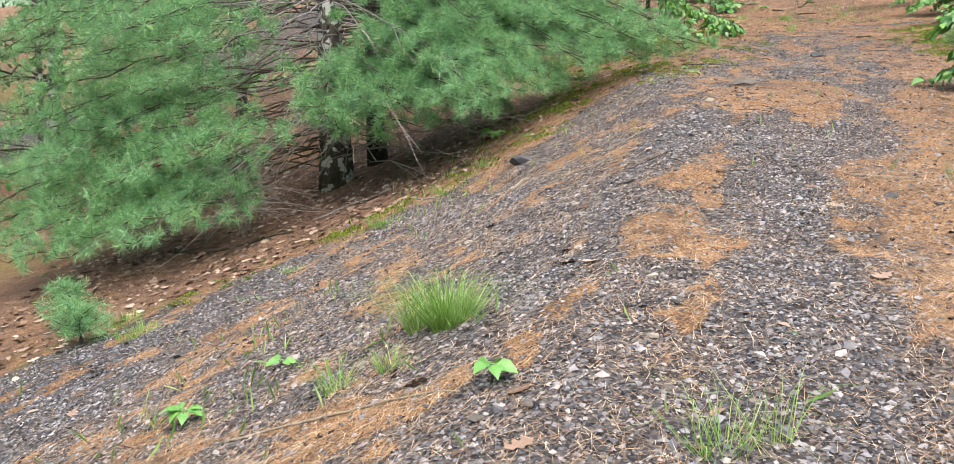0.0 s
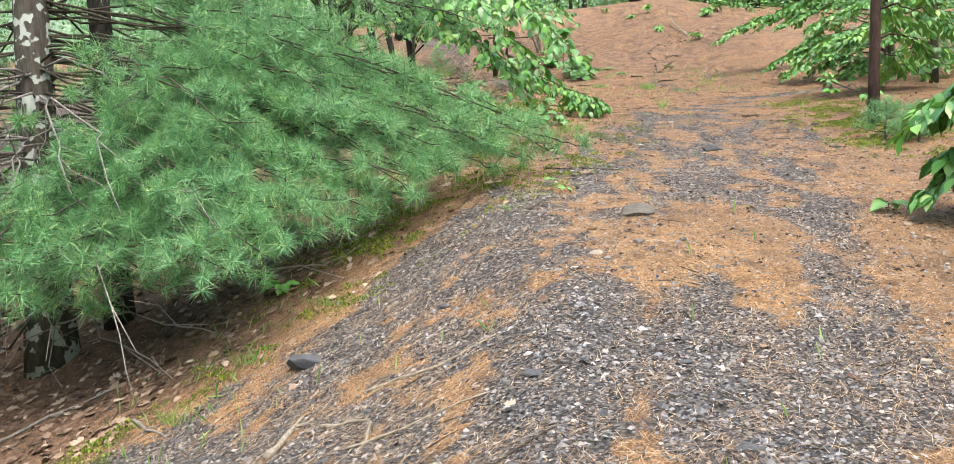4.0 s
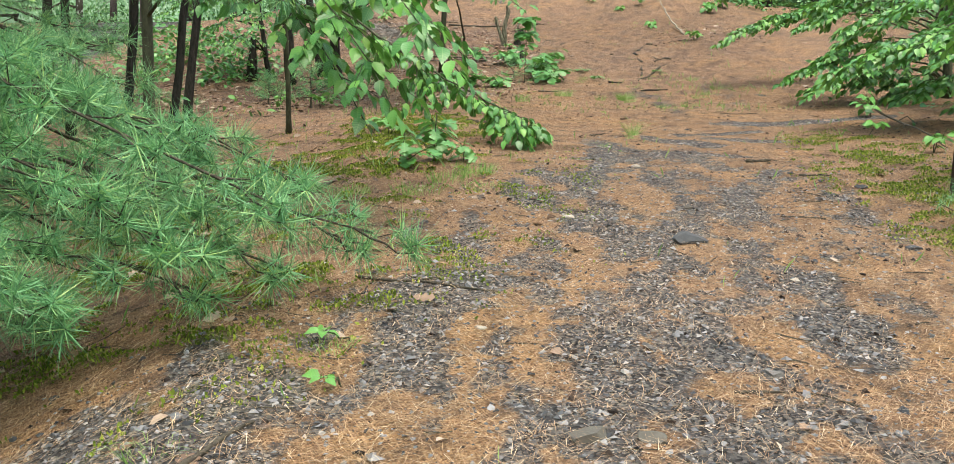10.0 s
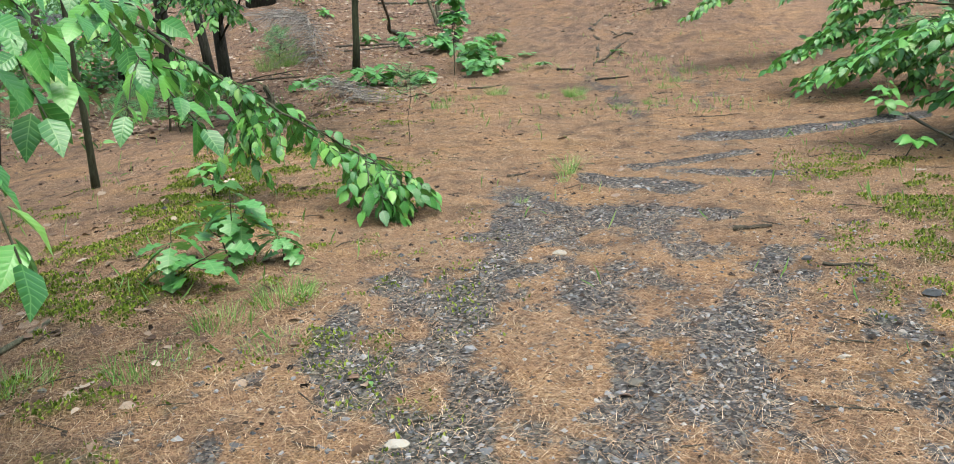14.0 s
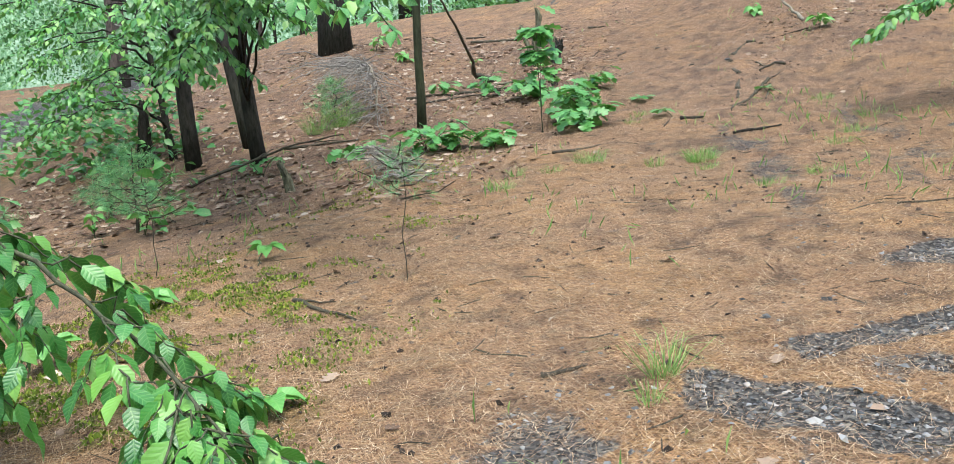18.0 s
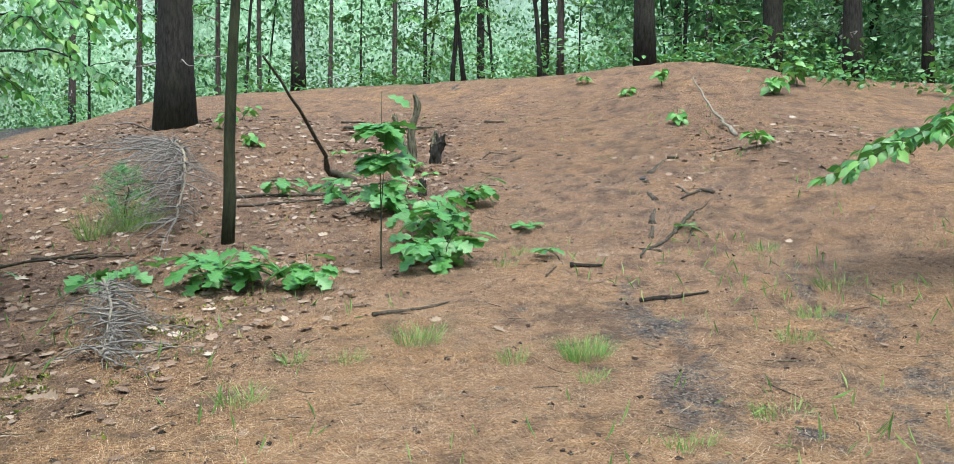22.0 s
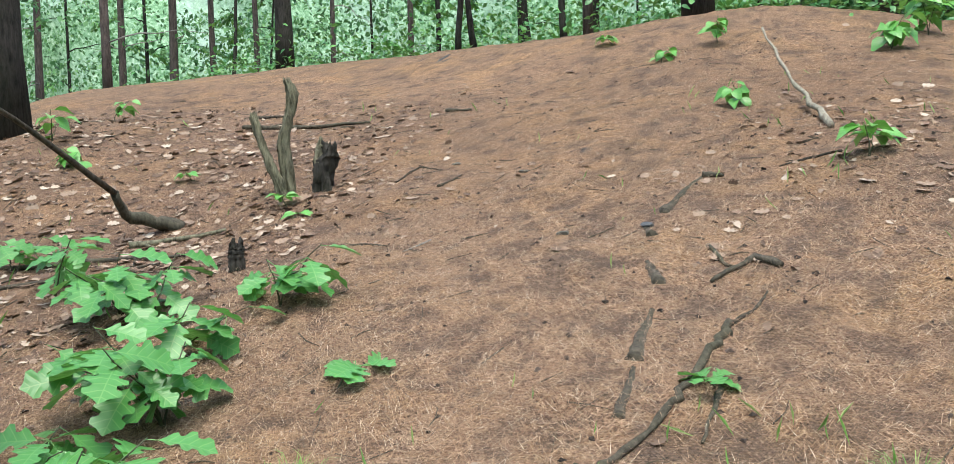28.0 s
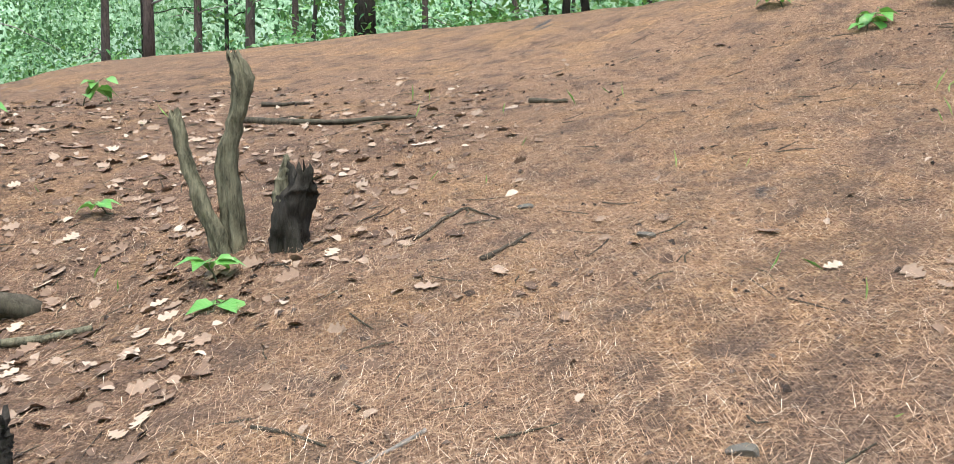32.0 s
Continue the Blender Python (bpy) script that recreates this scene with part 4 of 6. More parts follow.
def broadleaf(x, y, r, top, sprays, rng, label, mat=None, leaf_mat=None, size=0.085, name="young_tree", lean=(0, 0), droop=0.5, per=7, reach=0.55, shape=(BEECH_V, BEECH_F), twigs=8):
    """A slim tree whose leafy branches end at the given places."""
    z = float(height(x, y))
    tree = thing(name, label, "tree", (x, y, z))
    move = Matrix.Translation((-x, -y, -z))
    wood = Geo()
    line = trunk_line(x, y, top, lean, 14, 0.03, 0.12, rng)
    tube(wood, line, flare(14, r, 0.45, 0.18), 10, 0.07, rng)
    for tip in sprays:
        t = np.array(tip[:3], float)
        d = np.hypot(t[0] - x, t[1] - y)
        zz = np.clip(t[2] - z + (tip[3] if len(tip) > 3 else 0.3), 0.3, top * 0.97)
        k = zz / top * 13
        a = line[int(k)] * (1 - k % 1) + line[min(int(k) + 1, 13)] * (k % 1)
        mid = a + (t - a) * 0.35
        mid[2] = max(a[2], mid[2]) + 0.10 * d
        limbs, leaves = Geo(), []
        tube(limbs, bend(a, mid, -0.05, 6, 0.02, rng), np.linspace(min(r * 0.4, 0.02), 0.010, 6), 6, 0.08, rng)
        leaf_spray(leaves, limbs, mid, t, rng, size, -0.06 * d, max(5, int(twigs * np.linalg.norm(t - mid) / 1.5)), reach, 0.010, droop, per)
        ob = part("branch", limbs, mat or M_SMOOTH_BARK, tree)
        ob.matrix_parent_inverse = move
        part("foliage", foliage(leaves, rng, shape), leaf_mat or M_BEECH, ob, "fresh green leaves")
    part("trunk", wood, mat or M_SMOOTH_BARK, tree).matrix_parent_inverse = move
    return tree


white_pine()
rng = np.random.default_rng(23)
conifer(-4.1, 11.0, 0.11, 9, rng, M_DARK_BARK, "dark bare stem close behind the lichened pine", 0.4, False, (-0.6, 0.9), 16, flare_by=0.3)
# a young pine behind the first, half hidden by its boughs
def young_pine(x, y, r, top, low, n, reach, label, seed):
    g = np.random.default_rng(seed)
    z = float(height(x, y))
    tree = thing("pine_tree", label, "tree", (x, y, z))
    move = Matrix.Translation((-x, -y, -z))
    line = trunk_line(x, y, top, (0.1, 0), 14, 0.02, 0.15, g)
    part("trunk", tube(Geo(), line, flare(14, r, 0.3, 0.2), 10, 0.06, g), M_PINE_BARK, tree).matrix_parent_inverse = move
    for k in range(n):
        s = low + (1 - low) * k / n
        p = line[min(int(s * 13), 13)]
        ang, ln = k * 2.4 + g.random(), reach * (1.05 - 0.8 * s)
        limbs, tufts = Geo(), []
        bough(limbs, tufts, p, p + np.array([ln * math.cos(ang), ln * math.sin(ang), 0.1 - 0.25 * g.random()]), g, -0.08, 0.02, 9, 0.8, 0.25, 0.8)
        ob = part("bough", limbs, M_DEAD_WOOD, tree)
        ob.matrix_parent_inverse = move
        part("needles", brushes(tufts, g, 20, 1.3), M_PINE, ob)


young_pine(-4.6, 15.4, 0.07, 6.0, 0.22, 20, 2.2, "young white pine with soft green boughs", 51)
young_pine(-7.6, 14.0, 0.09, 8.0, 0.12, 24, 2.8, "young white pine with soft green boughs", 52)
young_pine(-9.6, 11.6, 0.06, 7.0, 0.05, 24, 2.6, "young white pine with boughs down to the ground", 53)
for px, py, top, seed in ((-10.8, 13.4, 7.0, 55), (4.2, 41.0, 8.0, 56), (7.6, 42.0, 9.0, 57), (10.4, 40.0, 8.0, 58), (13.0, 43.0, 9.0, 59), (9.2, 24.5, 7.5, 60), (8.6, 19.0, 7.0, 61)):
    young_pine(px, py, 0.10, top, 0.04, 26, 2.9, "dense young pine with dark boughs down to the ground", seed)
young_pine(-7.4, 22.5, 0.07, 6.0, 0.15, 18, 2.0, "young white pine with soft green boughs", 54)
# beech whose drooping branch hangs beside the trail
broadleaf(-3.3, 16.2, 0.055, 7.0, [(0.05, 12.7, 2.95, 1.2), (-0.35, 12.9, 2.75, 1.3), (-0.6, 13.3, 2.7, 1.1), (-0.25, 13.4, 3.25, 1.0), (-0.9, 12.8, 3.45, 0.8),
                                   (-1.5, 14.0, 4.2, 0.5), (-0.1, 14.2, 3.2, 1.0)], rng,
          "young beech with a drooping leafy branch over the trail edge", size=0.14, droop=0.6, per=5)


def arching_sapling():
    """A sapling whose one long limb arches over the trail edge."""
    g = np.random.default_rng(29)
    x, y = -2.6, 18.4
    z = float(height(x, y))
    tree = thing("young_tree", "slender sapling with one long arching leafy branch", "tree", (x, y, z))
    move = Matrix.Translation((-x, -y, -z))
    line = trunk_line(x, y, 3.0, (0.2, -0.9), 12, 0.01, 0.12, g)
    part("trunk", tube(Geo(), line, flare(12, 0.03, 0.5, 0.4), 9, 0.05, g), M_SMOOTH_BARK, tree).matrix_parent_inverse = move
    way = np.array([line[9], (-1.95, 17.2, 4.1), (-1.3, 17.15, 3.68), (-0.7, 17.1, 3.32), (-0.17, 16.9, 3.04), (0.24, 16.6, 2.86)])
    s = np.linspace(0, 5, 26)
    limb = np.stack([np.interp(s, np.arange(6), way[:, k]) for k in range(3)], 1) + g.normal(0, 0.008, (26, 3))
    limb[0] = line[9]
    arm = part("limb", tube(Geo(), limb, np.linspace(0.016, 0.004, 26), 7, 0.05, g), M_SMOOTH_BARK, tree)
    arm.matrix_parent_inverse = move
    for k in range(5, 26):
        wood, leaves = Geo(), []
        w = 1 if k % 2 else -1
        ln = 0.36 if k < 22 else 0.28
        tip = limb[k] + np.array([0.30 * ln + 0.1 * g.normal(), w * 0.75 * ln, -0.35 * ln - 0.30 * g.random() * ln])
        leaf_spray(leaves, wood, limb[k], tip, g, 0.105, -0.02, 3, 0.28, 0.004, 0.75, 4)
        ob = part("twig", wood, M_SMOOTH_BARK, arm)
        part("foliage", foliage(leaves, g), M_BEECH, arm, "fresh green leaves")
    for tip in ((-0.75, 16.9, 2.9), (0.18, 16.35, 2.66), (0.3, 16.5, 2.7)):
        wood, leaves = Geo(), []
        a = limb[np.argmin(np.abs(limb[:, 0] - tip[0] + 0.25))]
        leaf_spray(leaves, wood, a, np.array(tip), g, 0.115, -0.03, 5, 0.35, 0.005, 0.8, 5)
        part("twig", wood, M_SMOOTH_BARK, arm)
        part("foliage", foliage(leaves, g), M_BEECH, arm, "fresh green leaves")


arching_sapling()
broadleaf(3.45, 14.66, 0.062, 9.0, [(4.0, 15.5, 3.5), (3.9, 15.0, 2.95), (4.6, 15.6, 3.6), (4.4, 13.8, 3.9), (5.4, 14.2, 4.4), (4.3, 15.1, 3.1), (4.2, 14.4, 3.4)], rng, "slim pine trunk with reddish bark beside the trail", M_TRAIL_BARK, size=0.12)
broadleaf(3.1, 9.3, 0.025, 1.6, [(2.06, 9.9, 2.14), (2.26, 9.8, 1.95), (2.37, 9.9, 2.25), (2.4, 9.4, 2.4), (2.6, 9.9, 2.0), (2.7, 9.0, 2.3), (2.5, 9.6, 1.85), (2.15, 9.7, 1.75), (2.3, 9.5, 2.3), (2.2, 10.0, 2.3), (2.5, 9.9, 2.45)], rng, "low shrub with broad bright green leaves", size=0.16, name="shrub", reach=0.3, per=5)
RIGHT = [(5.6, 18.4, [(3.5, 18.5, 3.45), (3.8, 18.0, 3.6), (4.1, 17.5, 3.66), (4.3, 18.5, 3.8), (4.6, 17.6, 4.1), (4.2, 18.2, 3.2), (5.0, 17.2, 3.7), (5.4, 16.8, 4.3), (6.2, 17.4, 4.0), (4.6, 18.6, 3.3), (5.0, 18.0, 3.2), (4.8, 18.8, 4.4)]),
         (6.0, 21.4, [(3.7, 21.5, 3.6), (3.9, 20.8, 3.35), (4.2, 22.0, 4.7), (4.2, 21.4, 3.9), (4.0, 21.9, 4.4), (4.6, 20.9, 3.5), (4.7, 22.6, 4.2), (4.8, 20.4, 4.4), (5.3, 20.2, 3.9), (5.2, 21.4, 4.9), (5.8, 20.6, 4.8), (4.5, 20.6, 3.7), (4.4, 21.2, 4.3), (5.0, 20.8, 3.4)]),
         (6.6, 19.6, [(4.8, 20.0, 4.4), (5.2, 20.0, 4.2), (5.0, 19.4, 3.7), (5.6, 19.0, 3.9), (5.6, 19.6, 4.9), (6.4, 18.6, 4.4), (6.6, 18.8, 3.5), (5.8, 18.9, 3.3)]),
         (7.0, 24.6, [(3.4, 24.0, 4.57), (3.25, 24.5, 4.48), (4.3, 24.4, 4.9), (5.2, 24.8, 5.5), (6.0, 23.4, 5.3)]),
         (6.4, 15.6, [(4.9, 15.6, 3.9), (5.2, 15.0, 3.4), (5.6, 14.8, 4.3), (5.8, 14.4, 3.6), (5.0, 16.0, 3.2), (5.5, 16.3, 4.6)])]
for x, y, tips in RIGHT:
    broadleaf(x, y, 0.06, 6.5, tips, rng, "leafy young beech at the edge of the trail", size=0.12, droop=0.4, twigs=13, per=8)

# ---- stems on the bank and the woods beyond ----
rng = np.random.default_rng(31)
broadleaf(-4.45, 24.75, 0.095, 8.0, [(-2.0, 21.6, 5.6), (-3.0, 21.5, 5.9), (-2.6, 22.6, 5.4), (-3.4, 22.8, 5.6), (-4.76, 22.5, 5.04), (-4.1, 22.5, 4.75), (-3.55, 22.5, 4.93), (-3.2, 22.6, 4.5), (-4.5, 22.6, 4.4), (-2.85, 22.5, 4.9), (-2.3, 22.5, 5.0), (-5.2, 23.5, 5.3)], rng, "dark slim trunk of a young tree on the bank", M_DARK_BARK, lean=(-0.6, 0.2), size=0.10)
broadleaf(-3.52, 24.65, 0.09, 8.0, [(-2.1, 23.5, 5.4), (-1.8, 23.9, 5.7), (-2.3, 23.2, 5.0), (-1.3, 22.4, 5.3), (-2.0, 24.2, 5.2), (-1.2, 20.4, 5.2), (-0.5, 19.6, 4.6), (-1.6, 20.6, 4.9), (-0.2, 19.2, 4.45), (-1.0, 19.0, 5.0), (-2.2, 20.8, 5.2), (0.1, 18.8, 4.2), (-0.35, 18.7, 4.35), (-0.6, 18.9, 4.55), (-0.95, 18.8, 4.6), (-1.9, 20.6, 4.5), (-2.3, 20.7, 4.2), (-2.4, 20.6, 4.75)], rng, "dark slim trunk with bright hanging leaves", M_DARK_BARK, lean=(-0.9, 0.2), size=0.10, droop=0.8)
broadleaf(-4.05, 25.5, 0.075, 8.0, [(-4.8, 24.2, 6.2), (-3.6, 24.0, 6.4), (-5.2, 25.2, 6.0)], rng, "dark leaning stem of a young tree on the bank", M_DARK_BARK, lean=(-1.6, 0.3), size=0.10)
broadleaf(-5.05, 25.3, 0.05, 3.4, [(-6.0, 22.6, 5.2), (-5.6, 23.2, 4.8), (-6.6, 24.0, 5.0), (-6.7, 25.0, 5.5), (-5.8, 25.0, 5.1), (-5.1, 24.6, 5.3), (-6.4, 24.8, 4.5), (-6.8, 24.6, 4.1), (-5.5, 23.6, 4.5), (-4.9, 22.6, 4.0), (-7.2, 25.4, 5.0)], rng, "thin dark stem of a young tree on the bank", M_DARK_BARK, lean=(-0.5, 0))
broadleaf(-1.75, 25.6, 0.055, 6.5, [(-2.6, 24.6, 7.6), (-0.8, 24.8, 7.8), (-1.4, 23.8, 7.4)], rng, "mossy green-grey sapling with a forked top", M_MOSSY_BARK, lean=(0.25, 0), size=0.09)
for x, y, r, ln in ((-3.9, 17.0, 0.05, (0.3, 0)), (-3.55, 17.2, 0.045, (0.7, 0.2)), (-4.6, 20.2, 0.06, (0.6, 0.1)), (-5.6, 19.0, 0.06, (-0.2, 0)), (-6.8, 20.5, 0.08, (0.1, 0))):
    zz = float(height(x, y))
    tips = [(1.2, -1.0, 2.6), (-0.8, -1.4, 2.2), (0.6, -1.8, 3.4), (-1.4, 0.4, 3.0), (0.2, -1.2, 2.9), (-1.0, -0.9, 3.7), (1.5, -0.2, 3.2), (-1.8, -0.6, 2.5), (0.9, -0.8, 4.0), (-0.3, -1.6, 1.8)]
    broadleaf(x, y, r, 6.5, [(x + a, y + b, zz + c) for a, b, c in tips], rng,
              "dark thin stem of a young broad-leaved tree", M_DARK_BARK, lean=ln, size=0.11, droop=0.4)
big = conifer(-4.68, 30.5, 0.26, 16, rng, M_DARK_BARK, "large old pine with a broad dark trunk", 0.35, True, snags=14, flare_by=0.3)
FAR_PINES = [(-12.5, 44.0, 0.17, 0), (-10.6, 43.4, 0.19, 0), (-10.4, 45.0, 0.15, 0), (-8.9, 44.6, 0.13, 0), (-6.4, 41.0, 0.25, 1), (-6.3, 43.5, 0.11, 0), (-4.6, 44.5, 0.13, 0), (0.75, 36.6, 0.13, 0), (-0.2, 46, 0.18, 1),
             (2.4, 34.8, 0.24, 1), (5.4, 39.0, 0.30, 1), (6.9, 38.0, 0.27, 1), (8.6, 38.6, 0.16, 1), (10.8, 38, 0.10, 1), (-8.0, 37.0, 0.14, 0), (-13.5, 42.0, 0.17, 0), (-11.6, 34.0, 0.18, 0),
             (-13.6, 37.5, 0.2, 0), (-16, 41, 0.2, 0), (4.0, 48, 0.2, 1), (9.5, 46, 0.24, 1), (14, 41, 0.26, 1), (-2.6, 49, 0.2, 1), (13, 34, 0.2, 1), (-17, 31, 0.2, 0), (-19, 24, 0.2, 1), (-16.5, 14, 0.2, 1), (-12, 9.5, 0.18, 1), (-18, 6, 0.2, 1), (10.5, 27, 0.2, 1), (11.5, 19, 0.2, 1)]
for x, y, r, dark in FAR_PINES:
    conifer(x, y, r * (0.72 if dark else 0.55), 15 + 3 * rng.random(), rng, M_DARK_BARK if dark else M_RED_BARK,
            "tall dark pine trunk at the edge of the woods" if dark else "tall slim red pine with a bare pinkish trunk", 0.42, True, snags=9, flare_by=0.25)
for x, y, ln, top in ((-1.85, 38.6, (0.5, 0), 6), (-1.6, 38.9, (-0.7, 0), 6), (0.3, 37.2, (-0.5, 0.3), 5), (-3.2, 42, (0.2, 0), 7), (3.6, 41, (0.3, 0), 7)):
    zz = float(height(x, y))
    broadleaf(x, y, 0.055, top, [(x + rng.normal(0, 1.3), y + rng.normal(-0.5, 0.8), zz + h) for h in (1.4, 1.9, 2.4, 3.0, 3.5, 4.2, 4.8)], rng, "crooked dark young maple on the crest", M_DARK_BARK, size=0.13, lean=ln, droop=0.4)

for k in range(13):
    x, y = -15 + 2.2 * k + rng.normal(0, 0.7), 42.5 + 3.0 * rng.random() + (2.0 if k % 3 else 0.0)
    zz = float(height(x, y))
    broadleaf(x, y, 0.03 + 0.035 * rng.random(), 6 + 4 * rng.random(), [(x + rng.normal(0, 1.2), y + rng.normal(0, 0.8), zz + h) for h in (1.0, 1.9, 2.7, 3.5, 4.3, 5.2)], rng, "thin dark young tree in the woods beyond the crest", M_DARK_BARK, size=0.15, lean=tuple(rng.normal(0, 0.5, 2)), droop=0.4, per=5)


def woods():
    """Leaf masses of the forest all round, too many to count."""
    rng = np.random.default_rng(41)
    geo = Geo()
    zones = [(-34, 26, 43, 58, 70000, 13, 0.16), (-60, 50, 62, 82, 18000, 18, 0.26), (-44, -11, -4, 46, 42000, 12, 0.19), (9, 30, 4, 46, 34000, 11, 0.19), (1.5, 26, 40, 48, 34000, 9, 0.22), (-30, 30, -46, -14, 4000, 9, 0.4)]
    for x0, x1, y0, y1, n, top, size in zones:
        m = n // 40
        cx, cy = rng.uniform(x0, x1, m), rng.uniform(y0, y1, m)
        cz = height(cx, cy) + top * rng.random(m) ** 1.5 + 0.3
        keep = fbm(cx * 0.16 + cz * 0.1, cy * 0.16 + cz * 0.22, 17, 3) > 0.50
        keep &= ~((cx > -17) & (cx < -10.5) & (cz - height(cx, cy) < 3.2) & (cy < 40))
        cx, cy, cz = cx[keep], cy[keep], cz[keep]
        k = rng.integers(0, len(cx), n)
        at = np.stack([cx[k], cy[k], cz[k]], 1) + rng.normal(0, 1, (n, 3)) * np.array([0.75, 0.75, 0.20])
        at = at[at[:, 2] > height(at[:, 0], at[:, 1])]
        d = rng.normal(0, 1, (len(at), 3)) + np.array([0, 0, -0.4])
        scatter(geo, BLADE_V * np.array([1, 1.5, 1]), BLADE_F, at, basis(d, rng.normal(0, 0.5, (len(at), 3)) + np.array([0, 0, 1.0])), size * (0.6 + 0.7 * rng.random(len(at))))
    tagged(part("far_woods", geo, M_FAR_LEAF, None, "green leaf masses of the surrounding forest"), "", "foliage", "", "stuff")
    low = Geo()
    n = 18000
    spots = [(-9, 41, 3.5, 1.5), (-5, 42, 3, 1.5), (1.0, 41, 3, 1.5), (6, 41, 3, 1.5), (11, 40, 3, 2), (-2.0, 41, 3.5, 1.5), (3.0, 36.0, 2.5, 0.8), (6.5, 35, 3, 1.2), (10, 34, 3, 2.5), (-12, 40, 3, 2), (-6.5, 21.5, 1.6, 2.0), (-8, 27, 1.4, 1.2), (-9, 10, 2.0, 3.0), (-11, 17, 2.0, 3.0), (-3.6, 21.4, 0.6, 0.5), (-6, 25.5, 1.0, 0.8), (6.8, 20, 1.6, 3), (6.6, 14, 1.2, 2.5), (-9, 15, 1.5, 4)]
    k = rng.integers(0, len(spots), n)
    c = np.array(spots)[k]
    x, y = c[:, 0] + rng.normal(0, 1, n) * c[:, 2] * 0.6, c[:, 1] + rng.normal(0, 1, n) * c[:, 3] * 0.6
    keep = fbm(x * 0.9, y * 0.9, 19, 3) > 0.45
    x, y = x[keep], y[keep]
    z = height(x, y) + 0.08 + 0.9 * rng.random(len(x)) ** 1.6 * fbm(x * 0.7, y * 0.7, 29, 2) * 1.6
    d = rng.normal(0, 1, (len(x), 3)) * np.array([1, 1, 0.4])
    scatter(low, BEECH_V, BEECH_F, np.stack([x, y, z], 1), basis(d, np.tile([0.05, -0.2, 1.0], (len(x), 1)), rng.normal(0, 0.5, len(x))), 0.13 * (0.6 + 0.7 * rng.random(len(x))))
    tagged(part("undergrowth", low, M_OAK, None, "low leafy undergrowth at the edge of the woods"), "", "undergrowth", "", "stuff")


woods()


def ridge():
    """The wooded skyline that closes the view all round, with haze and glow put in."""
    ang = np.linspace(0, 2 * np.pi, 241)
    rows = np.array([-14, -4, 2, 8, 14, 20, 26, 31, 34])
    a, h = np.meshgrid(ang, rows)
    rad = 88 + 7 * (vnoise(a * 40, h * 0.16, 5) - 0.5) + 0.25 * np.maximum(h - 18, 0)
    top = h + (h > 12) * 5 * (vnoise(a * 25, 0 * a, 6) - 0.5)
    v = np.stack([rad * np.cos(a), 20 + rad * np.sin(a), top], -1)
    i, j = np.meshgrid(np.arange(len(rows) - 1), np.arange(240), indexing="ij")
    q = np.stack([i * 241 + j, (i + 1) * 241 + j, (i + 1) * 241 + j + 1, i * 241 + j + 1], -1).reshape(-1, 4)
    m, n, l, b = material("hazy_glowing_trees", 0.9, 0.1)
    tc = n.new("ShaderNodeTexCoord")
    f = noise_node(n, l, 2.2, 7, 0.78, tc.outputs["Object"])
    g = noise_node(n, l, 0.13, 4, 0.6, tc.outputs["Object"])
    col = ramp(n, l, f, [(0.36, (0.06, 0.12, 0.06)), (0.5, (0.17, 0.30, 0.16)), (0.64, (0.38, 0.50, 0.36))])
    # pale grey-green patches: distance haze painted into the colour
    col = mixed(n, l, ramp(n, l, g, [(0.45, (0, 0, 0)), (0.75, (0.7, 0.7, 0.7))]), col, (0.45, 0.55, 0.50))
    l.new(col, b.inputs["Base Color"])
    # the trees emit their own colour, standing in for sky light between leaves
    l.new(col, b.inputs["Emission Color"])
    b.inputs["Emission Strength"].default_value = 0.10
    tagged(part("backdrop", Geo().add(v, q), m, None, "distant wall of green trees with painted pale haze and a faint glow"), "", "backdrop", "", "structure")


ridge()


# ---- stones ----
def stone(x, y, size, mat, label, seed, squash=0.45, name="stone", sink=0.42):
    r = np.random.default_rng(seed)
    bm = bmesh.new()
    bmesh.ops.create_icosphere(bm, subdivisions=3, radius=1.0)
    cuts = r.normal(size=(14, 3))
    cuts /= np.linalg.norm(cuts, axis=1)[:, None]
    deep = r.uniform(0.5, 0.85, 14)
    for v in bm.verts:
        p = np.array(v.co)
        for c, k in zip(cuts, deep):
            over = p @ c - k
            if over > 0:
                p = p - c * over
        p = p * (1 + 0.05 * noise.noise(Vector(p * 2.5 + seed)))
        v.co = p * np.array([size * 0.5, size * 0.36, size * 0.36 * squash * 1.25])
    bmesh.ops.rotate(bm, cent=(0, 0, 0), matrix=Matrix.Rotation(r.uniform(-0.5, 0.5), 3, "Z"), verts=bm.verts)
    me = bpy.data.meshes.new(name)
    bm.to_mesh(me)
    bm.free()
    me.materials.append(mat)
    ob = new(name, me)
    low = min(v.co.z for v in me.vertices)
    top = max(v.co.z for v in me.vertices)
    ob.location = (x, y, float(height(x, y)) - low - sink * (top - low))
    return tagged(ob, label, "stone", "stones on the trail")


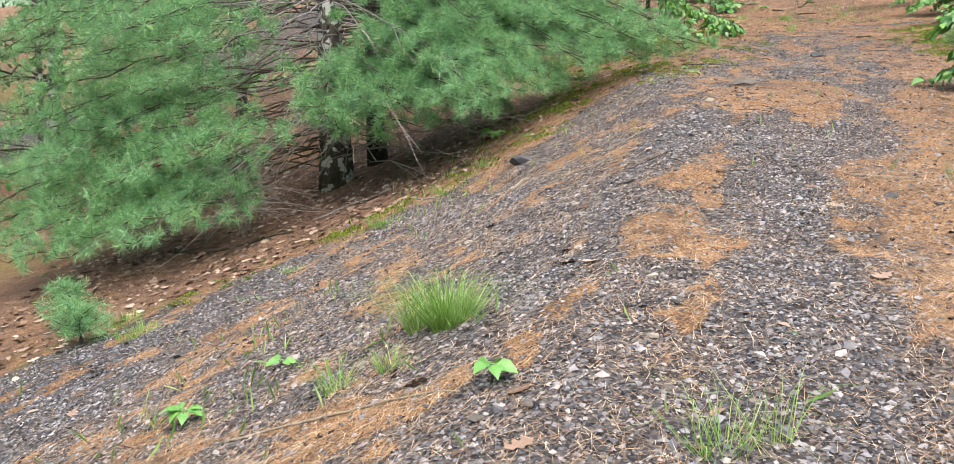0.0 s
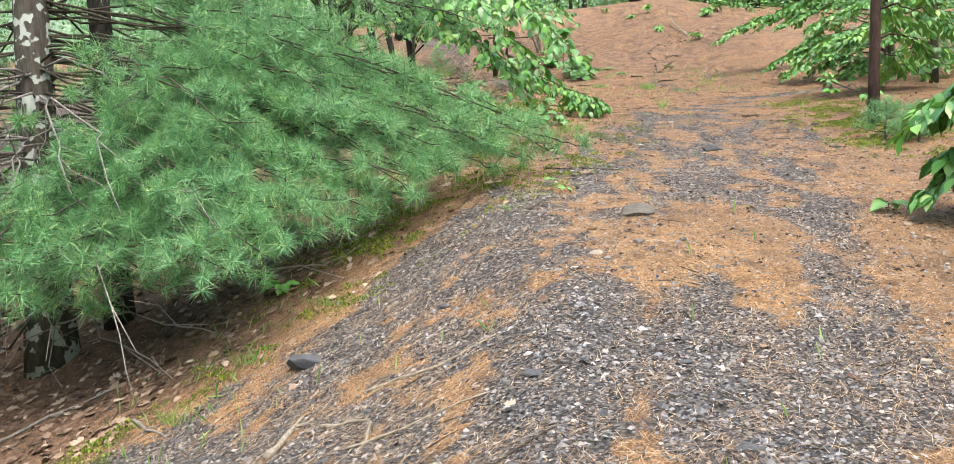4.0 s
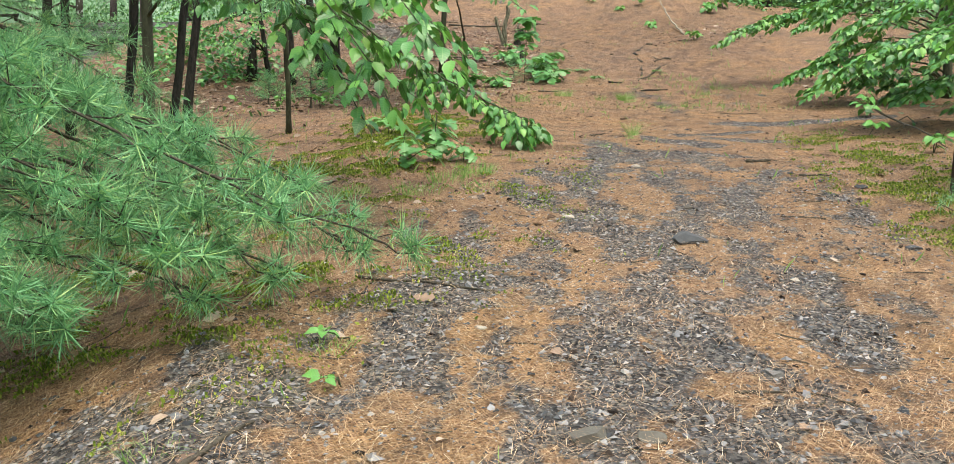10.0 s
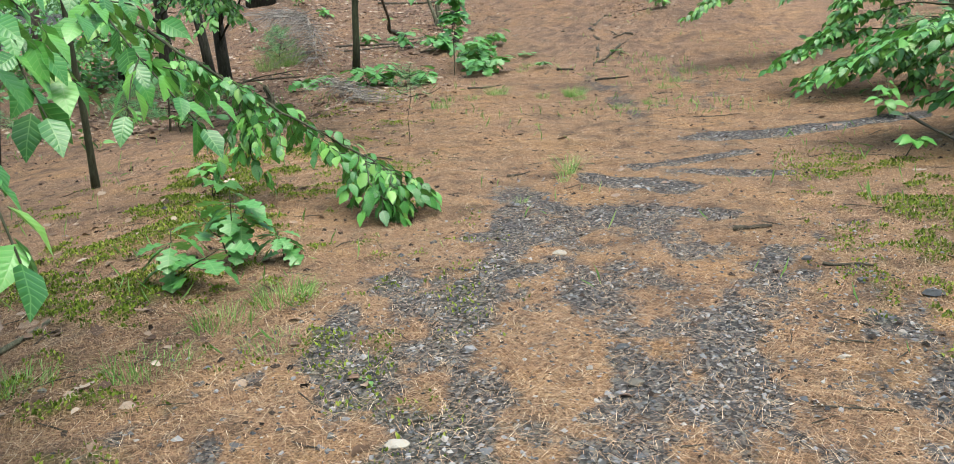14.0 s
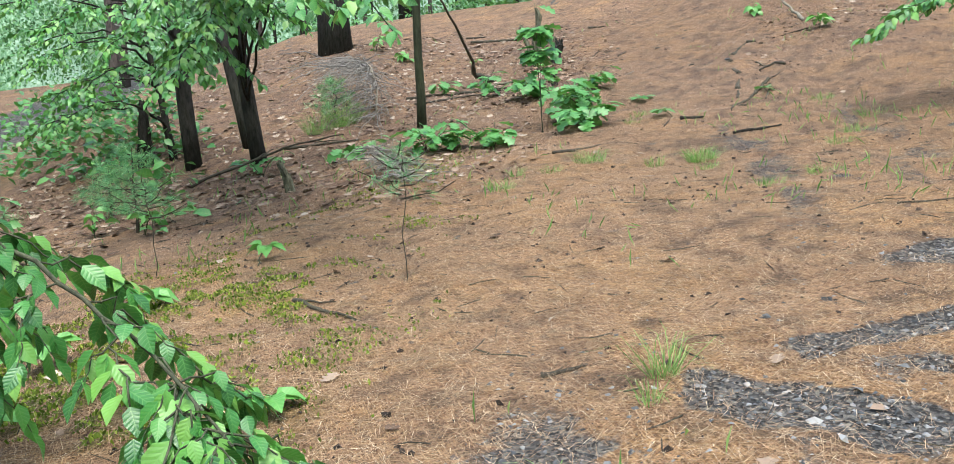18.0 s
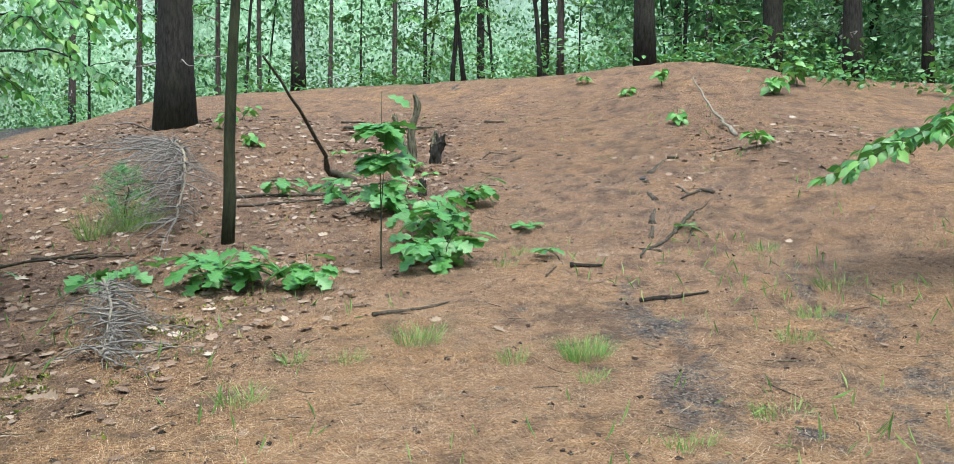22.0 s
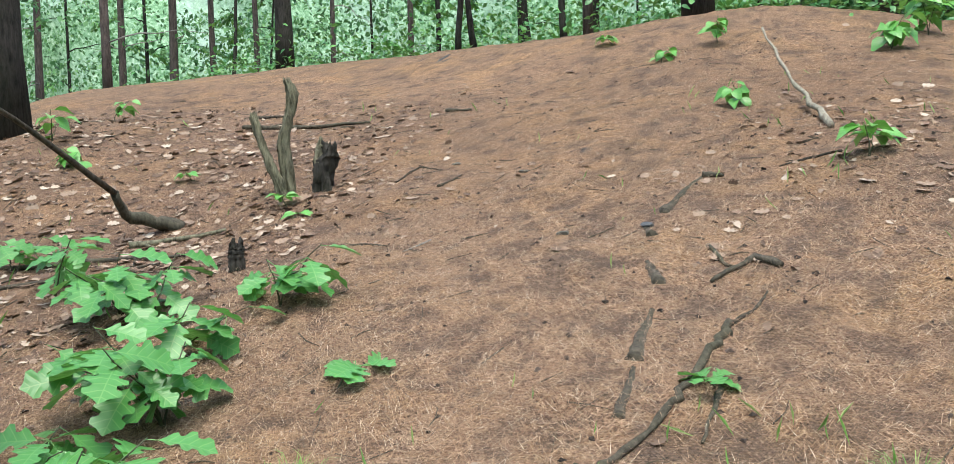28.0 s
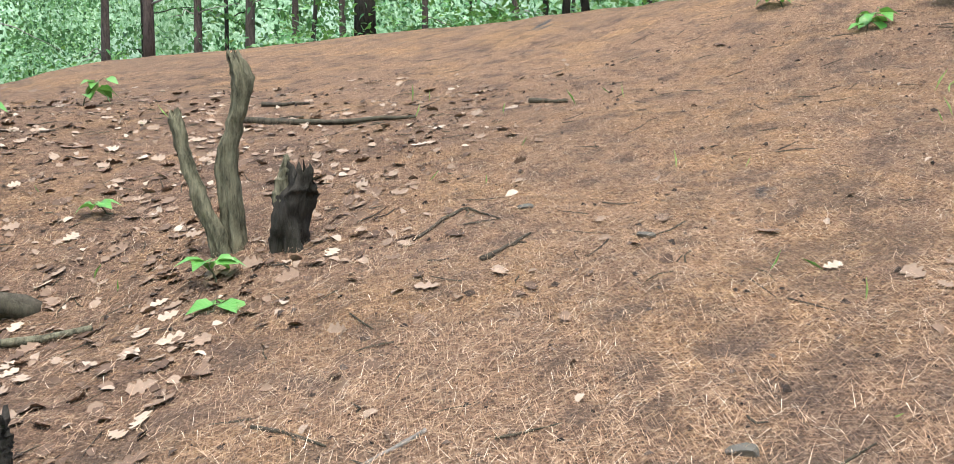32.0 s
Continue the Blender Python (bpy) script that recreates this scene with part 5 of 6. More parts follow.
FLAT, GREYROCK, WHITE = "flat dark slate stone lying on the gravel", "rough grey stone half sunk in needles", "small pale whitish stone on the trail"
for k, (x, y, s, m, lab, q) in enumerate([
        (1.32, 13.22, 0.26, M_SLATE, FLAT, 0.5), (-1.75, 8.56, 0.36, M_SLATE, FLAT, 0.4), (0.27, 9.98, 0.30, M_GREY_STONE, GREYROCK, 0.5), (0.69, 10.58, 0.15, M_GREY_STONE, GREYROCK, 0.55),
        (0.88, 10.57, 0.11, M_GREY_STONE, GREYROCK, 0.5), (0.24, 7.25, 0.09, M_SLATE, FLAT, 0.35), (0.34, 6.4, 0.12, M_SLATE, FLAT, 0.4), (-0.05, 8.95, 0.09, M_PALE_STONE, WHITE, 0.6),
        (1.79, 12.58, 0.07, M_PALE_STONE, WHITE, 0.4), (0.63, 13.78, 0.10, M_PALE_STONE, WHITE, 0.4), (0.26, 11.56, 0.07, M_PALE_STONE, WHITE, 0.4), (1.22, 15.82, 0.10, M_PALE_STONE, WHITE, 0.4),
        (1.47, 14.25, 0.08, M_GREY_STONE, GREYROCK, 0.5), (2.31, 14.5, 0.07, M_PALE_STONE, WHITE, 0.4), (2.9, 15.1, 0.19, M_SLATE, FLAT, 0.3), (2.62, 13.28, 0.12, M_SLATE, FLAT, 0.4),
        (-0.27, 3.92, 0.07, M_PALE_STONE, WHITE, 0.5), (-2.2, 7.34, 0.14, M_GREY_STONE, GREYROCK, 0.5), (-3.3, 5.1, 0.12, M_SLATE, FLAT, 0.4), (0.92, 5.4, 0.13, M_SLATE, FLAT, 0.5), (-0.40, 7.18, 0.12, M_SLATE, FLAT, 0.35),
        (-0.94, 8.6, 0.10, M_SLATE, FLAT, 0.4), (-1.4, 5.0, 0.12, M_SLATE, FLAT, 0.35), (-0.9, 5.6, 0.10, M_GREY_STONE, GREYROCK, 0.4), (1.45, 14.55, 0.08, M_SLATE, FLAT, 0.4), (0.5, 9.2, 0.08, M_GREY_STONE, GREYROCK, 0.5),
        (1.13, 29.1, 0.10, M_GREY_STONE, GREYROCK, 0.4), (0.51, 29.5, 0.10, M_GREY_STONE, GREYROCK, 0.4), (2.1, 27.8, 0.12, M_SLATE, FLAT, 0.4), (1.62, 27.75, 0.10, M_GREY_STONE, GREYROCK, 0.5), (0.1, 8.6, 0.10, M_SLATE, FLAT, 0.4),
        (-0.25, 8.75, 0.08, M_SLATE, FLAT, 0.5), (0.28, 9.0, 0.07, M_SLATE, FLAT, 0.5), (-0.15, 2.75, 0.07, M_GREY_STONE, GREYROCK, 0.5), (-0.55, 2.6, 0.08, M_GREY_STONE, GREYROCK, 0.5), (-0.7, 2.55, 0.06, M_GREY_STONE, GREYROCK, 0.5)]):
    stone(x, y, s, m, lab, 100 + k, q)


# ---- sticks, roots and fallen wood ----
def stick(points, r, mat, label, name="stick", seed=0, forks=2, lift=0.7, category="stick", sides=7):
    """A fallen stick that follows the ground through the given places (x, y[, rise])."""
    g = np.random.default_rng(seed)
    ctrl = np.array([(p[0], p[1], p[2] if len(p) > 2 else 0.0) for p in points], float)
    n = max(7, 4 * len(ctrl))
    s, u = np.linspace(0, len(ctrl) - 1, n), np.arange(len(ctrl))
    xy = np.stack([np.interp(s, u, ctrl[:, 0]), np.interp(s, u, ctrl[:, 1])], 1)
    length = np.linalg.norm(xy[-1] - xy[0])
    xy[1:-1] += g.normal(0, 0.012 * length, (n - 2, 2)) * 0.6
    z = height(xy[:, 0], xy[:, 1]) + np.interp(s, u, ctrl[:, 2]) + r * lift
    line = np.column_stack([xy, z])
    o = line[0].copy()
    geo = Geo()
    tube(geo, line - o, np.linspace(r, r * 0.45, n) * (1 + 0.12 * g.normal(size=n)), sides, 0.12, g)
    for k in range(forks):
        i = g.integers(1, n - 2)
        d = line[i + 1] - line[i]
        d = d / (np.linalg.norm(d) + 1e-9)
        sd = np.array([-d[1], d[0], 0]) * g.choice([-1, 1])
        ln = length * g.uniform(0.12, 0.3)
        q = line[i] + (d * 0.8 + sd * 0.7) * ln
        q[2] = float(height(q[0], q[1])) + r * 0.4 + max(0.0, np.interp(s[i], u, ctrl[:, 2]))
        tube(geo, bend(line[i] - o, q - o, 0, 5, 0.01 * length, g), np.linspace(r * 0.6, r * 0.2, 5), 5, 0.1, g)
    ob = part(name, geo, mat, None, label)
    ob.location = o
    return tagged(ob, "", category)


DARKSTICK, PALESTICK = "thin dark fallen stick on the pine needles", "pale dry stick lying on the gravel"
for k, (pts, r, m, lab, fk) in enumerate([
        ([(-1.85, 3.06), (-1.3, 2.93), (-0.82, 2.8)], 0.007, M_PALE_WOOD, "bundle of pale dry grass straw on the gravel", 2), ([(-1.2, 7.08), (-0.57, 7.1)], 0.008, M_PALE_WOOD, PALESTICK, 1), ([(0.79, 5.9), (1.18, 5.84)], 0.007, M_PALE_WOOD, PALESTICK, 0),
        ([(-1.24, 7.76), (-0.9, 7.72), (-0.59, 7.8)], 0.009, M_PALE_WOOD, PALESTICK, 1), ([(-1.62, 7.36), (-1.56, 7.75)], 0.02, M_PALE_WOOD, "short weathered piece of driftwood-like wood", 1), ([(-1.4, 7.5), (-1.12, 7.3), (-1.1, 7.08)], 0.011, M_PALE_WOOD, PALESTICK, 2),
        ([(-0.49, 10.22), (-0.37, 10.55)], 0.011, M_DEAD_WOOD, DARKSTICK, 1), ([(2.23, 16.19), (2.45, 16.2)], 0.016, M_DEAD_WOOD, DARKSTICK, 0), ([(2.53, 15.52), (2.74, 15.41)], 0.011, M_DEAD_WOOD, DARKSTICK, 1),
        ([(-1.6, 13.6), (-1.29, 14.11), (-1.14, 14.89)], 0.02, M_ROTTEN, "mossy rotting log at the trail edge", 1), ([(-0.4, 12.2), (0.3, 12.1)], 0.009, M_DEAD_WOOD, DARKSTICK, 1), ([(-0.55, 18.78), (-0.07, 18.39)], 0.013, M_DEAD_WOOD, DARKSTICK, 1),
        ([(0.89, 17.76), (1.06, 17.83)], 0.010, M_DEAD_WOOD, DARKSTICK, 1), ([(0.2, 23.4), (0.4, 23.62), (0.62, 23.9)], 0.015, M_DEAD_WOOD, DARKSTICK, 1), ([(1.94, 23.9), (2.2, 24.0), (2.42, 24.17)], 0.018, M_DARK_BARK, "dark curved stick lying across the trail", 2),
        ([(1.43, 24.81), (1.68, 24.87)], 0.022, M_DARK_BARK, "short dark piece of branch on the needles", 0), ([(1.26, 24.52), (1.32, 24.8)], 0.009, M_DEAD_WOOD, DARKSTICK, 1), ([(-2.31, 31.3), (-1.6, 31.25), (-0.9, 31.36)], 0.028, M_DEAD_WOOD, "grey fallen branch on the slope", 2),
        ([(-2.54, 31.93), (-2.18, 32.08)], 0.022, M_DEAD_WOOD, "grey fallen branch on the slope", 0), ([(0.12, 29.13), (0.2, 29.54), (0.43, 29.36)], 0.009, M_DEAD_WOOD, DARKSTICK, 1), ([(0.53, 28.87), (0.64, 29.15)], 0.011, M_DEAD_WOOD, DARKSTICK, 1),
        ([(0.32, 27.64), (0.59, 27.58)], 0.007, M_DEAD_WOOD, DARKSTICK, 1), ([(0.81, 27.72), (0.7, 27.5)], 0.007, M_TWIG, DARKSTICK, 0), ([(-0.16, 31.64), (0.15, 31.48)], 0.02, M_DEAD_WOOD, DARKSTICK, 2), ([(-1.5, 28.05), (-0.9, 28.33)], 0.025, M_ROTTEN, "dark rotting branch among leaf litter", 1),
        ([(-2.4, 27.2), (-1.6, 27.75), (-0.85, 27.7)], 0.024, M_DEAD_WOOD, "grey dead branch in the leaf litter", 3), ([(-2.2, 26.9), (-1.3, 27.25), (-0.9, 27.5)], 0.016, M_DEAD_WOOD, "grey dead branch in the leaf litter", 3), ([(-3.5, 25.3), (-2.48, 25.28)], 0.02, M_DEAD_WOOD, "grey dead branch in the leaf litter", 2),
        ([(-3.79, 23.47, 0.05), (-3.0, 24.1, 0.25), (-2.3, 24.3, 0.3)], 0.018, M_DEAD_WOOD, "long leaning dead stick on the bank", 2), ([(-5.8, 9.0), (-5.2, 8.7), (-4.3, 8.9)], 0.018, M_DEAD_WOOD, "grey dead branch under the pine", 3), ([(-4.2, 9.2), (-3.4, 9.6)], 0.013, M_TWIG, "grey dead branch under the pine", 3),
        ([(-2.9, 8.7), (-2.5, 8.25)], 0.012, M_TWIG, "grey dead branch under the pine", 2), ([(3.98, 18.2, 0.25), (4.08, 17.2, 0.12), (4.2, 16.8)], 0.012, M_DEAD_WOOD, "dead bare twig beside the trail", 3), ([(3.3, 28.75), (2.9, 28.6)], 0.010, M_DARK_BARK, DARKSTICK, 1),
        ([(2.33, 14.0), (2.05, 14.05)], 0.006, M_DEAD_WOOD, DARKSTICK, 1), ([(1.2, 11.0), (1.5, 11.05)], 0.006, M_DEAD_WOOD, DARKSTICK, 0), ([(-0.6, 6.4), (-0.3, 6.6)], 0.006, M_DEAD_WOOD, DARKSTICK, 1), ([(2.7, 20.4), (3.2, 20.5)], 0.008, M_DEAD_WOOD, DARKSTICK, 1)]):
    stick(pts, r, m, lab, seed=300 + k, forks=fk)
PALE_LOG = stick([(3.32, 29.4), (3.2, 30.6, 0.12), (3.03, 32.1, 0.35)], 0.026, M_PALE_WOOD, "pale barkless fallen branch propped on the mound", "fallen_branch", 390, 0, category="branch")
ROOT = "gnarled tree root showing above the needles"
for k, (pts, r, fk) in enumerate([([(2.52, 26.5), (2.46, 26.29), (2.34, 25.97), (2.27, 25.76), (2.11, 25.47), (2.03, 25.34), (1.99, 25.05)], 0.020, 0), ([(2.16, 25.28), (2.06, 25.39), (1.98, 25.43)], 0.012, 0), ([(2.52, 26.48), (2.64, 26.62), (2.7, 26.8)], 0.010, 1), ([(2.49, 26.02), (2.45, 25.86), (2.40, 25.58)], 0.014, 0),
                                  ([(2.44, 27.39), (2.52, 27.11), (2.58, 27.07)], 0.013, 0), ([(2.78, 27.05), (2.66, 27.17), (2.58, 27.07), (2.45, 26.92)], 0.022, 0), ([(2.42, 28.6), (2.55, 28.55)], 0.022, 1)]):
    stick(pts, r, M_DEAD_WOOD, ROOT, "tree_root", 400 + k, fk, 0.6, "root", 9)
for k, (pts, r) in enumerate([([(2.10, 25.75), (2.12, 25.95), (2.13, 26.15)], 0.030), ([(2.13, 26.2), (2.15, 26.45), (2.18, 26.7)], 0.042), ([(2.20, 26.98), (2.13, 27.24)], 0.045), ([(2.14, 27.6), (2.09, 27.82)], 0.042), ([(2.19, 27.95), (2.27, 28.26), (2.42, 28.62)], 0.035)]):
    stick(pts, r * 0.85, M_DEAD_WOOD, "smooth greyish root just breaking the surface", "tree_root", 420 + k, 0, -0.25, "root", 12)


def stump(x, y, parts, label):
    z = float(height(x, y))
    ob = thing("tree_stump", label, "stump", (x, y, z), "broken stumps")
    g = np.random.default_rng(int(abs(x * 1000)))
    for nm, points, radii, mat in parts:
        n, sides = 28, 26
        u = np.linspace(0, 1, n)[:, None]
        ang = np.linspace(0, 2 * np.pi, sides, endpoint=False)[None]
        ctrl = np.array(points, float)
        k = np.linspace(0, 1, len(ctrl))
        soft = np.array([1, 2, 3, 2, 1]) / 9
        line = np.stack([np.convolve(np.pad(np.interp(u[:, 0], k, ctrl[:, c]), 2, mode="edge"), soft, mode="valid") for c in range(3)], 1) + g.normal(0, 0.003, (n, 3))
        wide = np.interp(u[:, 0], k, radii)[:, None]
        seed = int(g.integers(0, 900))
        lump = vnoise(3 + 2 * np.cos(ang), 3 + 2 * np.sin(ang) + u * 5, seed) - 0.5 + 0.5 * (vnoise(5 + 5 * np.cos(ang), 5 * np.sin(ang) + u * 9, seed + 3) - 0.5)
        groove = np.maximum(0, vnoise(6 + 4 * np.cos(ang), 6 + 4 * np.sin(ang) + u * 1.5, seed + 11) - 0.55) * 1.9
        r = wide * (1 + 0.6 * lump - groove)
        ragged = (vnoise(4 + 3 * np.cos(ang), 4 + 3 * np.sin(ang), seed + 7) - 0.35) * 0.15
        v = line[:, None] + np.stack([r * np.cos(ang), r * np.sin(ang), ragged * u ** 6 * (radii[-1] / 0.06)], -1)
        inner = v[-1] * 0.45 + line[-1] * 0.55 - np.array([0, 0, 0.05])
        v = np.concatenate([v.reshape(-1, 3), inner])
        a, b = np.meshgrid(np.arange(n), np.arange(sides), indexing="ij")
        q = np.stack([a * sides + b, a * sides + (b + 1) % sides, (a + 1) * sides + (b + 1) % sides, (a + 1) * sides + b], -1).reshape(-1, 4)
        part(nm, Geo().add(v, [q, (n * sides + np.arange(sides))[None]]), mat, ob)
    return ob


stump(-0.73, 29.02, [("stem", [(0.01, 0.02, -0.1), (-0.01, 0.01, 0.2), (-0.03, 0.0, 0.42), (0.03, 0.02, 0.62), (0.055, 0.03, 0.76), (0.01, 0.01, 0.88)], [0.066, 0.05, 0.044, 0.042, 0.048, 0.028], M_ROTTEN),
                     ("prong", [(-0.01, -0.02, -0.1), (-0.07, -0.05, 0.12), (-0.15, -0.08, 0.33), (-0.2, -0.1, 0.5), (-0.22, -0.1, 0.62)], [0.055, 0.046, 0.037, 0.033, 0.027], M_ROTTEN)], "broken dead tree stump with a side prong and mossy bark")
stump(-0.44, 29.05, [("stem", [(-0.02, 0.0, -0.1), (-0.01, 0.0, 0.1), (0.02, 0.01, 0.24), (0.05, 0.02, 0.32)], [0.105, 0.082, 0.086, 0.06], M_DARK_BARK),
                     ("splinter", [(-0.02, -0.03, 0.1), (-0.03, -0.02, 0.28), (-0.01, -0.01, 0.40)], [0.05, 0.035, 0.012], M_ROTTEN)], "short black rotten stump with a splintered top")
stump(-2.25, 22.7, [("stem", [(0, 0, -0.1), (-0.08, 0.03, 0.15), (-0.15, 0.05, 0.3)], [0.055, 0.04, 0.03], M_ROTTEN)], "short broken grey stub on the bank")
stump(-0.27, 27.3, [("stem", [(0, 0, -0.1), (0, 0.01, 0.08), (0.0, 0.02, 0.15)], [0.055, 0.045, 0.035], M_DARK_BARK)], "small dark stub among oak seedlings")
stump(-5.35, 25.1, [("stem", [(0, 0, -0.1), (0.03, 0, 0.4), (0.05, 0.0, 0.8)], [0.11, 0.08, 0.06], M_DARK_BARK)], "dark broken stub between young trunks")


def leaning_stick():
    geo, g = Geo(), np.random.default_rng(5)
    a = np.array([-1.36, 28.5, float(height(-1.36, 28.5)) - 0.02])
    k = np.array([-1.60, 28.15, float(height(-1.60, 28.15)) + 0.20])
    b = np.array([-1.56, 28.0, 4.95])
    c = np.array([-1.64, 26.2, 5.80])
    thick = np.concatenate([bend(a, k, 0.0, 7, 0.012, g), bend(k, b, 0.0, 4, 0.005, g)[1:]])
    tube(geo, thick - a, np.linspace(0.055, 0.026, 10), 9, 0.25, g)
    thin = bend(b, c, -0.02, 9, 0.008, g)
    tube(geo, thin - a, np.linspace(0.024, 0.012, 9), 7, 0.08, g)
    ob = part("leaning_branch", geo, M_DEAD_WOOD, None, "crooked dead branch stuck in the ground, leaning over")
    ob.location = a
    tagged(ob, "", "branch")


leaning_stick()


def dead_brush(spine, n, length, seed, label, droop=0.8, r=0.018, fan=(0.2, 0.2)):
    """A fallen dead bough with a fan of fine bare twigs."""
    g = np.random.default_rng(seed)
    p = np.array(spine, float)
    s = np.linspace(0, len(p) - 1, 14)
    line = np.stack([np.interp(s, np.arange(len(p)), p[:, k]) for k in range(3)], 1)
    o = np.array([p[-1][0], p[-1][1], float(height(p[-1][0], p[-1][1]))])
    ob = thing("dead_branch", label, "branch", tuple(o))
    limb, twigs = Geo(), Geo()
    tube(limb, line - o, np.linspace(r, r * 0.4, 14), 7, 0.1, g)
    for k in range(n):
        i = g.integers(1, 14)
        d = np.append(g.normal(fan, 0.6), -droop * g.random())
        q = line[i] + d * length * g.uniform(0.4, 1.0)
        q[2] = max(q[2], float(height(q[0], q[1])) + 0.01)
        t = bend(line[i], q, -0.06 * length, 6, 0.012, g)
        tube(twigs, t - o, np.linspace(0.007, 0.002, 6), 4, 0, g, False)
        for j in range(3):
            e = t[2 + j] + g.normal(0, 0.09, 3)
            tube(twigs, np.stack([t[2 + j], (t[2 + j] + e) / 2 + g.normal(0, 0.008, 3), e]) - o, [0.0022, 0.0018, 0.001], 3, 0, g, False)
    part("limb", limb, M_PALE_WOOD, ob)
    part("twig", twigs, M_TWIG, ob, "fine bare grey twigs")


dead_brush([(-3.9, 28.2, 5.1), (-3.3, 27.6, 5.12), (-2.85, 27.0, 4.95), (-2.6, 26.5, 4.6), (-2.5, 26.1, 4.2)], 190, 1.0, 61, "fallen dead pine bough with a fan of fine grey twigs", 0.8, 0.026, fan=(-0.15, -0.45))
dead_brush([(-1.75, 23.5, 3.75), (-1.4, 23.0, 3.62), (-1.0, 22.2, 3.42)], 110, 0.5, 62, "small heap of dead grey brushwood", 0.5, 0.012)
dead_brush([(-5.6, 10.2, 0.9), (-5.2, 9.4, 0.7), (-4.7, 8.7, 0.3)], 130, 0.8, 63, "dead grey brushwood under the pine boughs", 0.5, 0.014)
dead_brush([(-6.9, 9.4, 0.5), (-6.6, 8.8, 0.45), (-6.3, 8.3, 0.1)], 60, 0.6, 64, "dead grey twigs under the pine boughs", 0.5, 0.012)


# ---- seedlings, grass and moss ----
def seedling(x, y, tall, leaves, size, rng, label, name="oak_seedling", shape=(OAK_V, OAK_F), mat=None, wide=0.5, category="seedling", group="seedlings", down=0.65):
    z = float(height(x, y))
    ob = thing(name, label, category, (x, y, z), group)
    fol = []
    stems = max(1, min(6, round(leaves / 9))) if tall < 1 else 2
    for k in range(stems):
        tip = np.array([rng.normal(0, wide * 0.32), rng.normal(0, wide * 0.32), tall * rng.uniform(0.7 if tall > 1 else 0.55, 1.0)])
        line = bend((0, 0, -0.03), tip, 0, 7, 0.01, rng)
        line[:, :2] *= np.linspace(0, 1, 7)[:, None] ** 0.7
        part("stem", tube(Geo(), line, np.linspace(0.006, 0.0025, 7), 5, 0.1, rng), M_SMOOTH_BARK, ob)
        m = max(3, leaves // stems)
        for j in range(m):
            ang = j * 2.4 + rng.random()
            u = 1.0 - down * (j / m) * rng.random() if tall > 0.2 else 1.0
            d = np.array([math.cos(ang), math.sin(ang), rng.uniform(-0.75, 0.1) if tall > 0.2 else rng.uniform(-0.25, 0.2)])
            c = line[int(u * 6)] * 0.9 + line[max(int(u * 6) - 1, 0)] * 0.1
            base = c + d * size * 0.2
            fol.append((base, d, size * rng.uniform(0.7, 1.15), np.stack([c, (c + base) / 2, base])))
    at, d = np.array([t[0] for t in fol]), np.array([t[1] for t in fol])
    rot = basis(d, np.tile([0.0, -0.25, 1.0], (len(d), 1)), rng.normal(0, 0.3, len(d)))
    for k in range(len(at)):
        leaf = tube(Geo(), fol[k][3], [0.0022, 0.0018, 0.0015], 4, 0, rng, False)
        leaf.blade.append(np.zeros((leaf.n, 3)))
        part("leaf", scatter(leaf, shape[0], shape[1], at[k:k + 1], rot[k:k + 1], np.array([fol[k][2]])), mat or M_OAK, ob)
    return ob


rng = np.random.default_rng(71)
OAKS = [(-0.50, 15.6, 0.42, 24, 0.15, 0.5), (-0.75, 15.3, 0.3, 14, 0.15, 0.5), (-0.25, 15.7, 0.25, 8, 0.13, 0.3), (-1.34, 24.3, 0.35, 24, 0.19, 0.8), (-1.0, 24.2, 0.4, 20, 0.18, 0.6), (-0.55, 24.2, 0.3, 16, 0.19, 0.5), (0.40, 24.85, 0.32, 20, 0.20, 0.5),
        (0.05, 25.1, 0.28, 12, 0.20, 0.5), (0.32, 25.6, 0.45, 24, 0.20, 0.6), (-0.3, 26.5, 0.4, 18, 0.19, 0.6), (-0.56, 26.6, 0.35, 14, 0.19, 0.5), (0.30, 26.7, 0.35, 12, 0.19, 0.5), (0.0, 26.0, 0.4, 18, 0.19, 0.6), (0.92, 25.9, 0.14, 7, 0.17, 0.3),
        (1.36, 25.0, 0.12, 6, 0.12, 0.2), (-2.2, 24.3, 0.3, 12, 0.18, 0.6), (-1.2, 26.9, 0.45, 12, 0.18, 0.6), (-1.9, 27.4, 0.4, 10, 0.17, 0.5), (-3.2, 24.0, 0.35, 10, 0.16, 0.6), (2.45, 26.0, 0.06, 5, 0.11, 0.15)]
for x, y, t, n, s, w in OAKS:
    seedling(x, y, t, int(n * 1.5), s * 1.05, rng, "low oak seedling with broad lobed green leaves", wide=w)
seedling(-0.10, 24.82, 1.55, 60, 0.22, rng, "tall oak sapling with large drooping lobed leaves", "oak_sapling", wide=0.5, down=0.35)
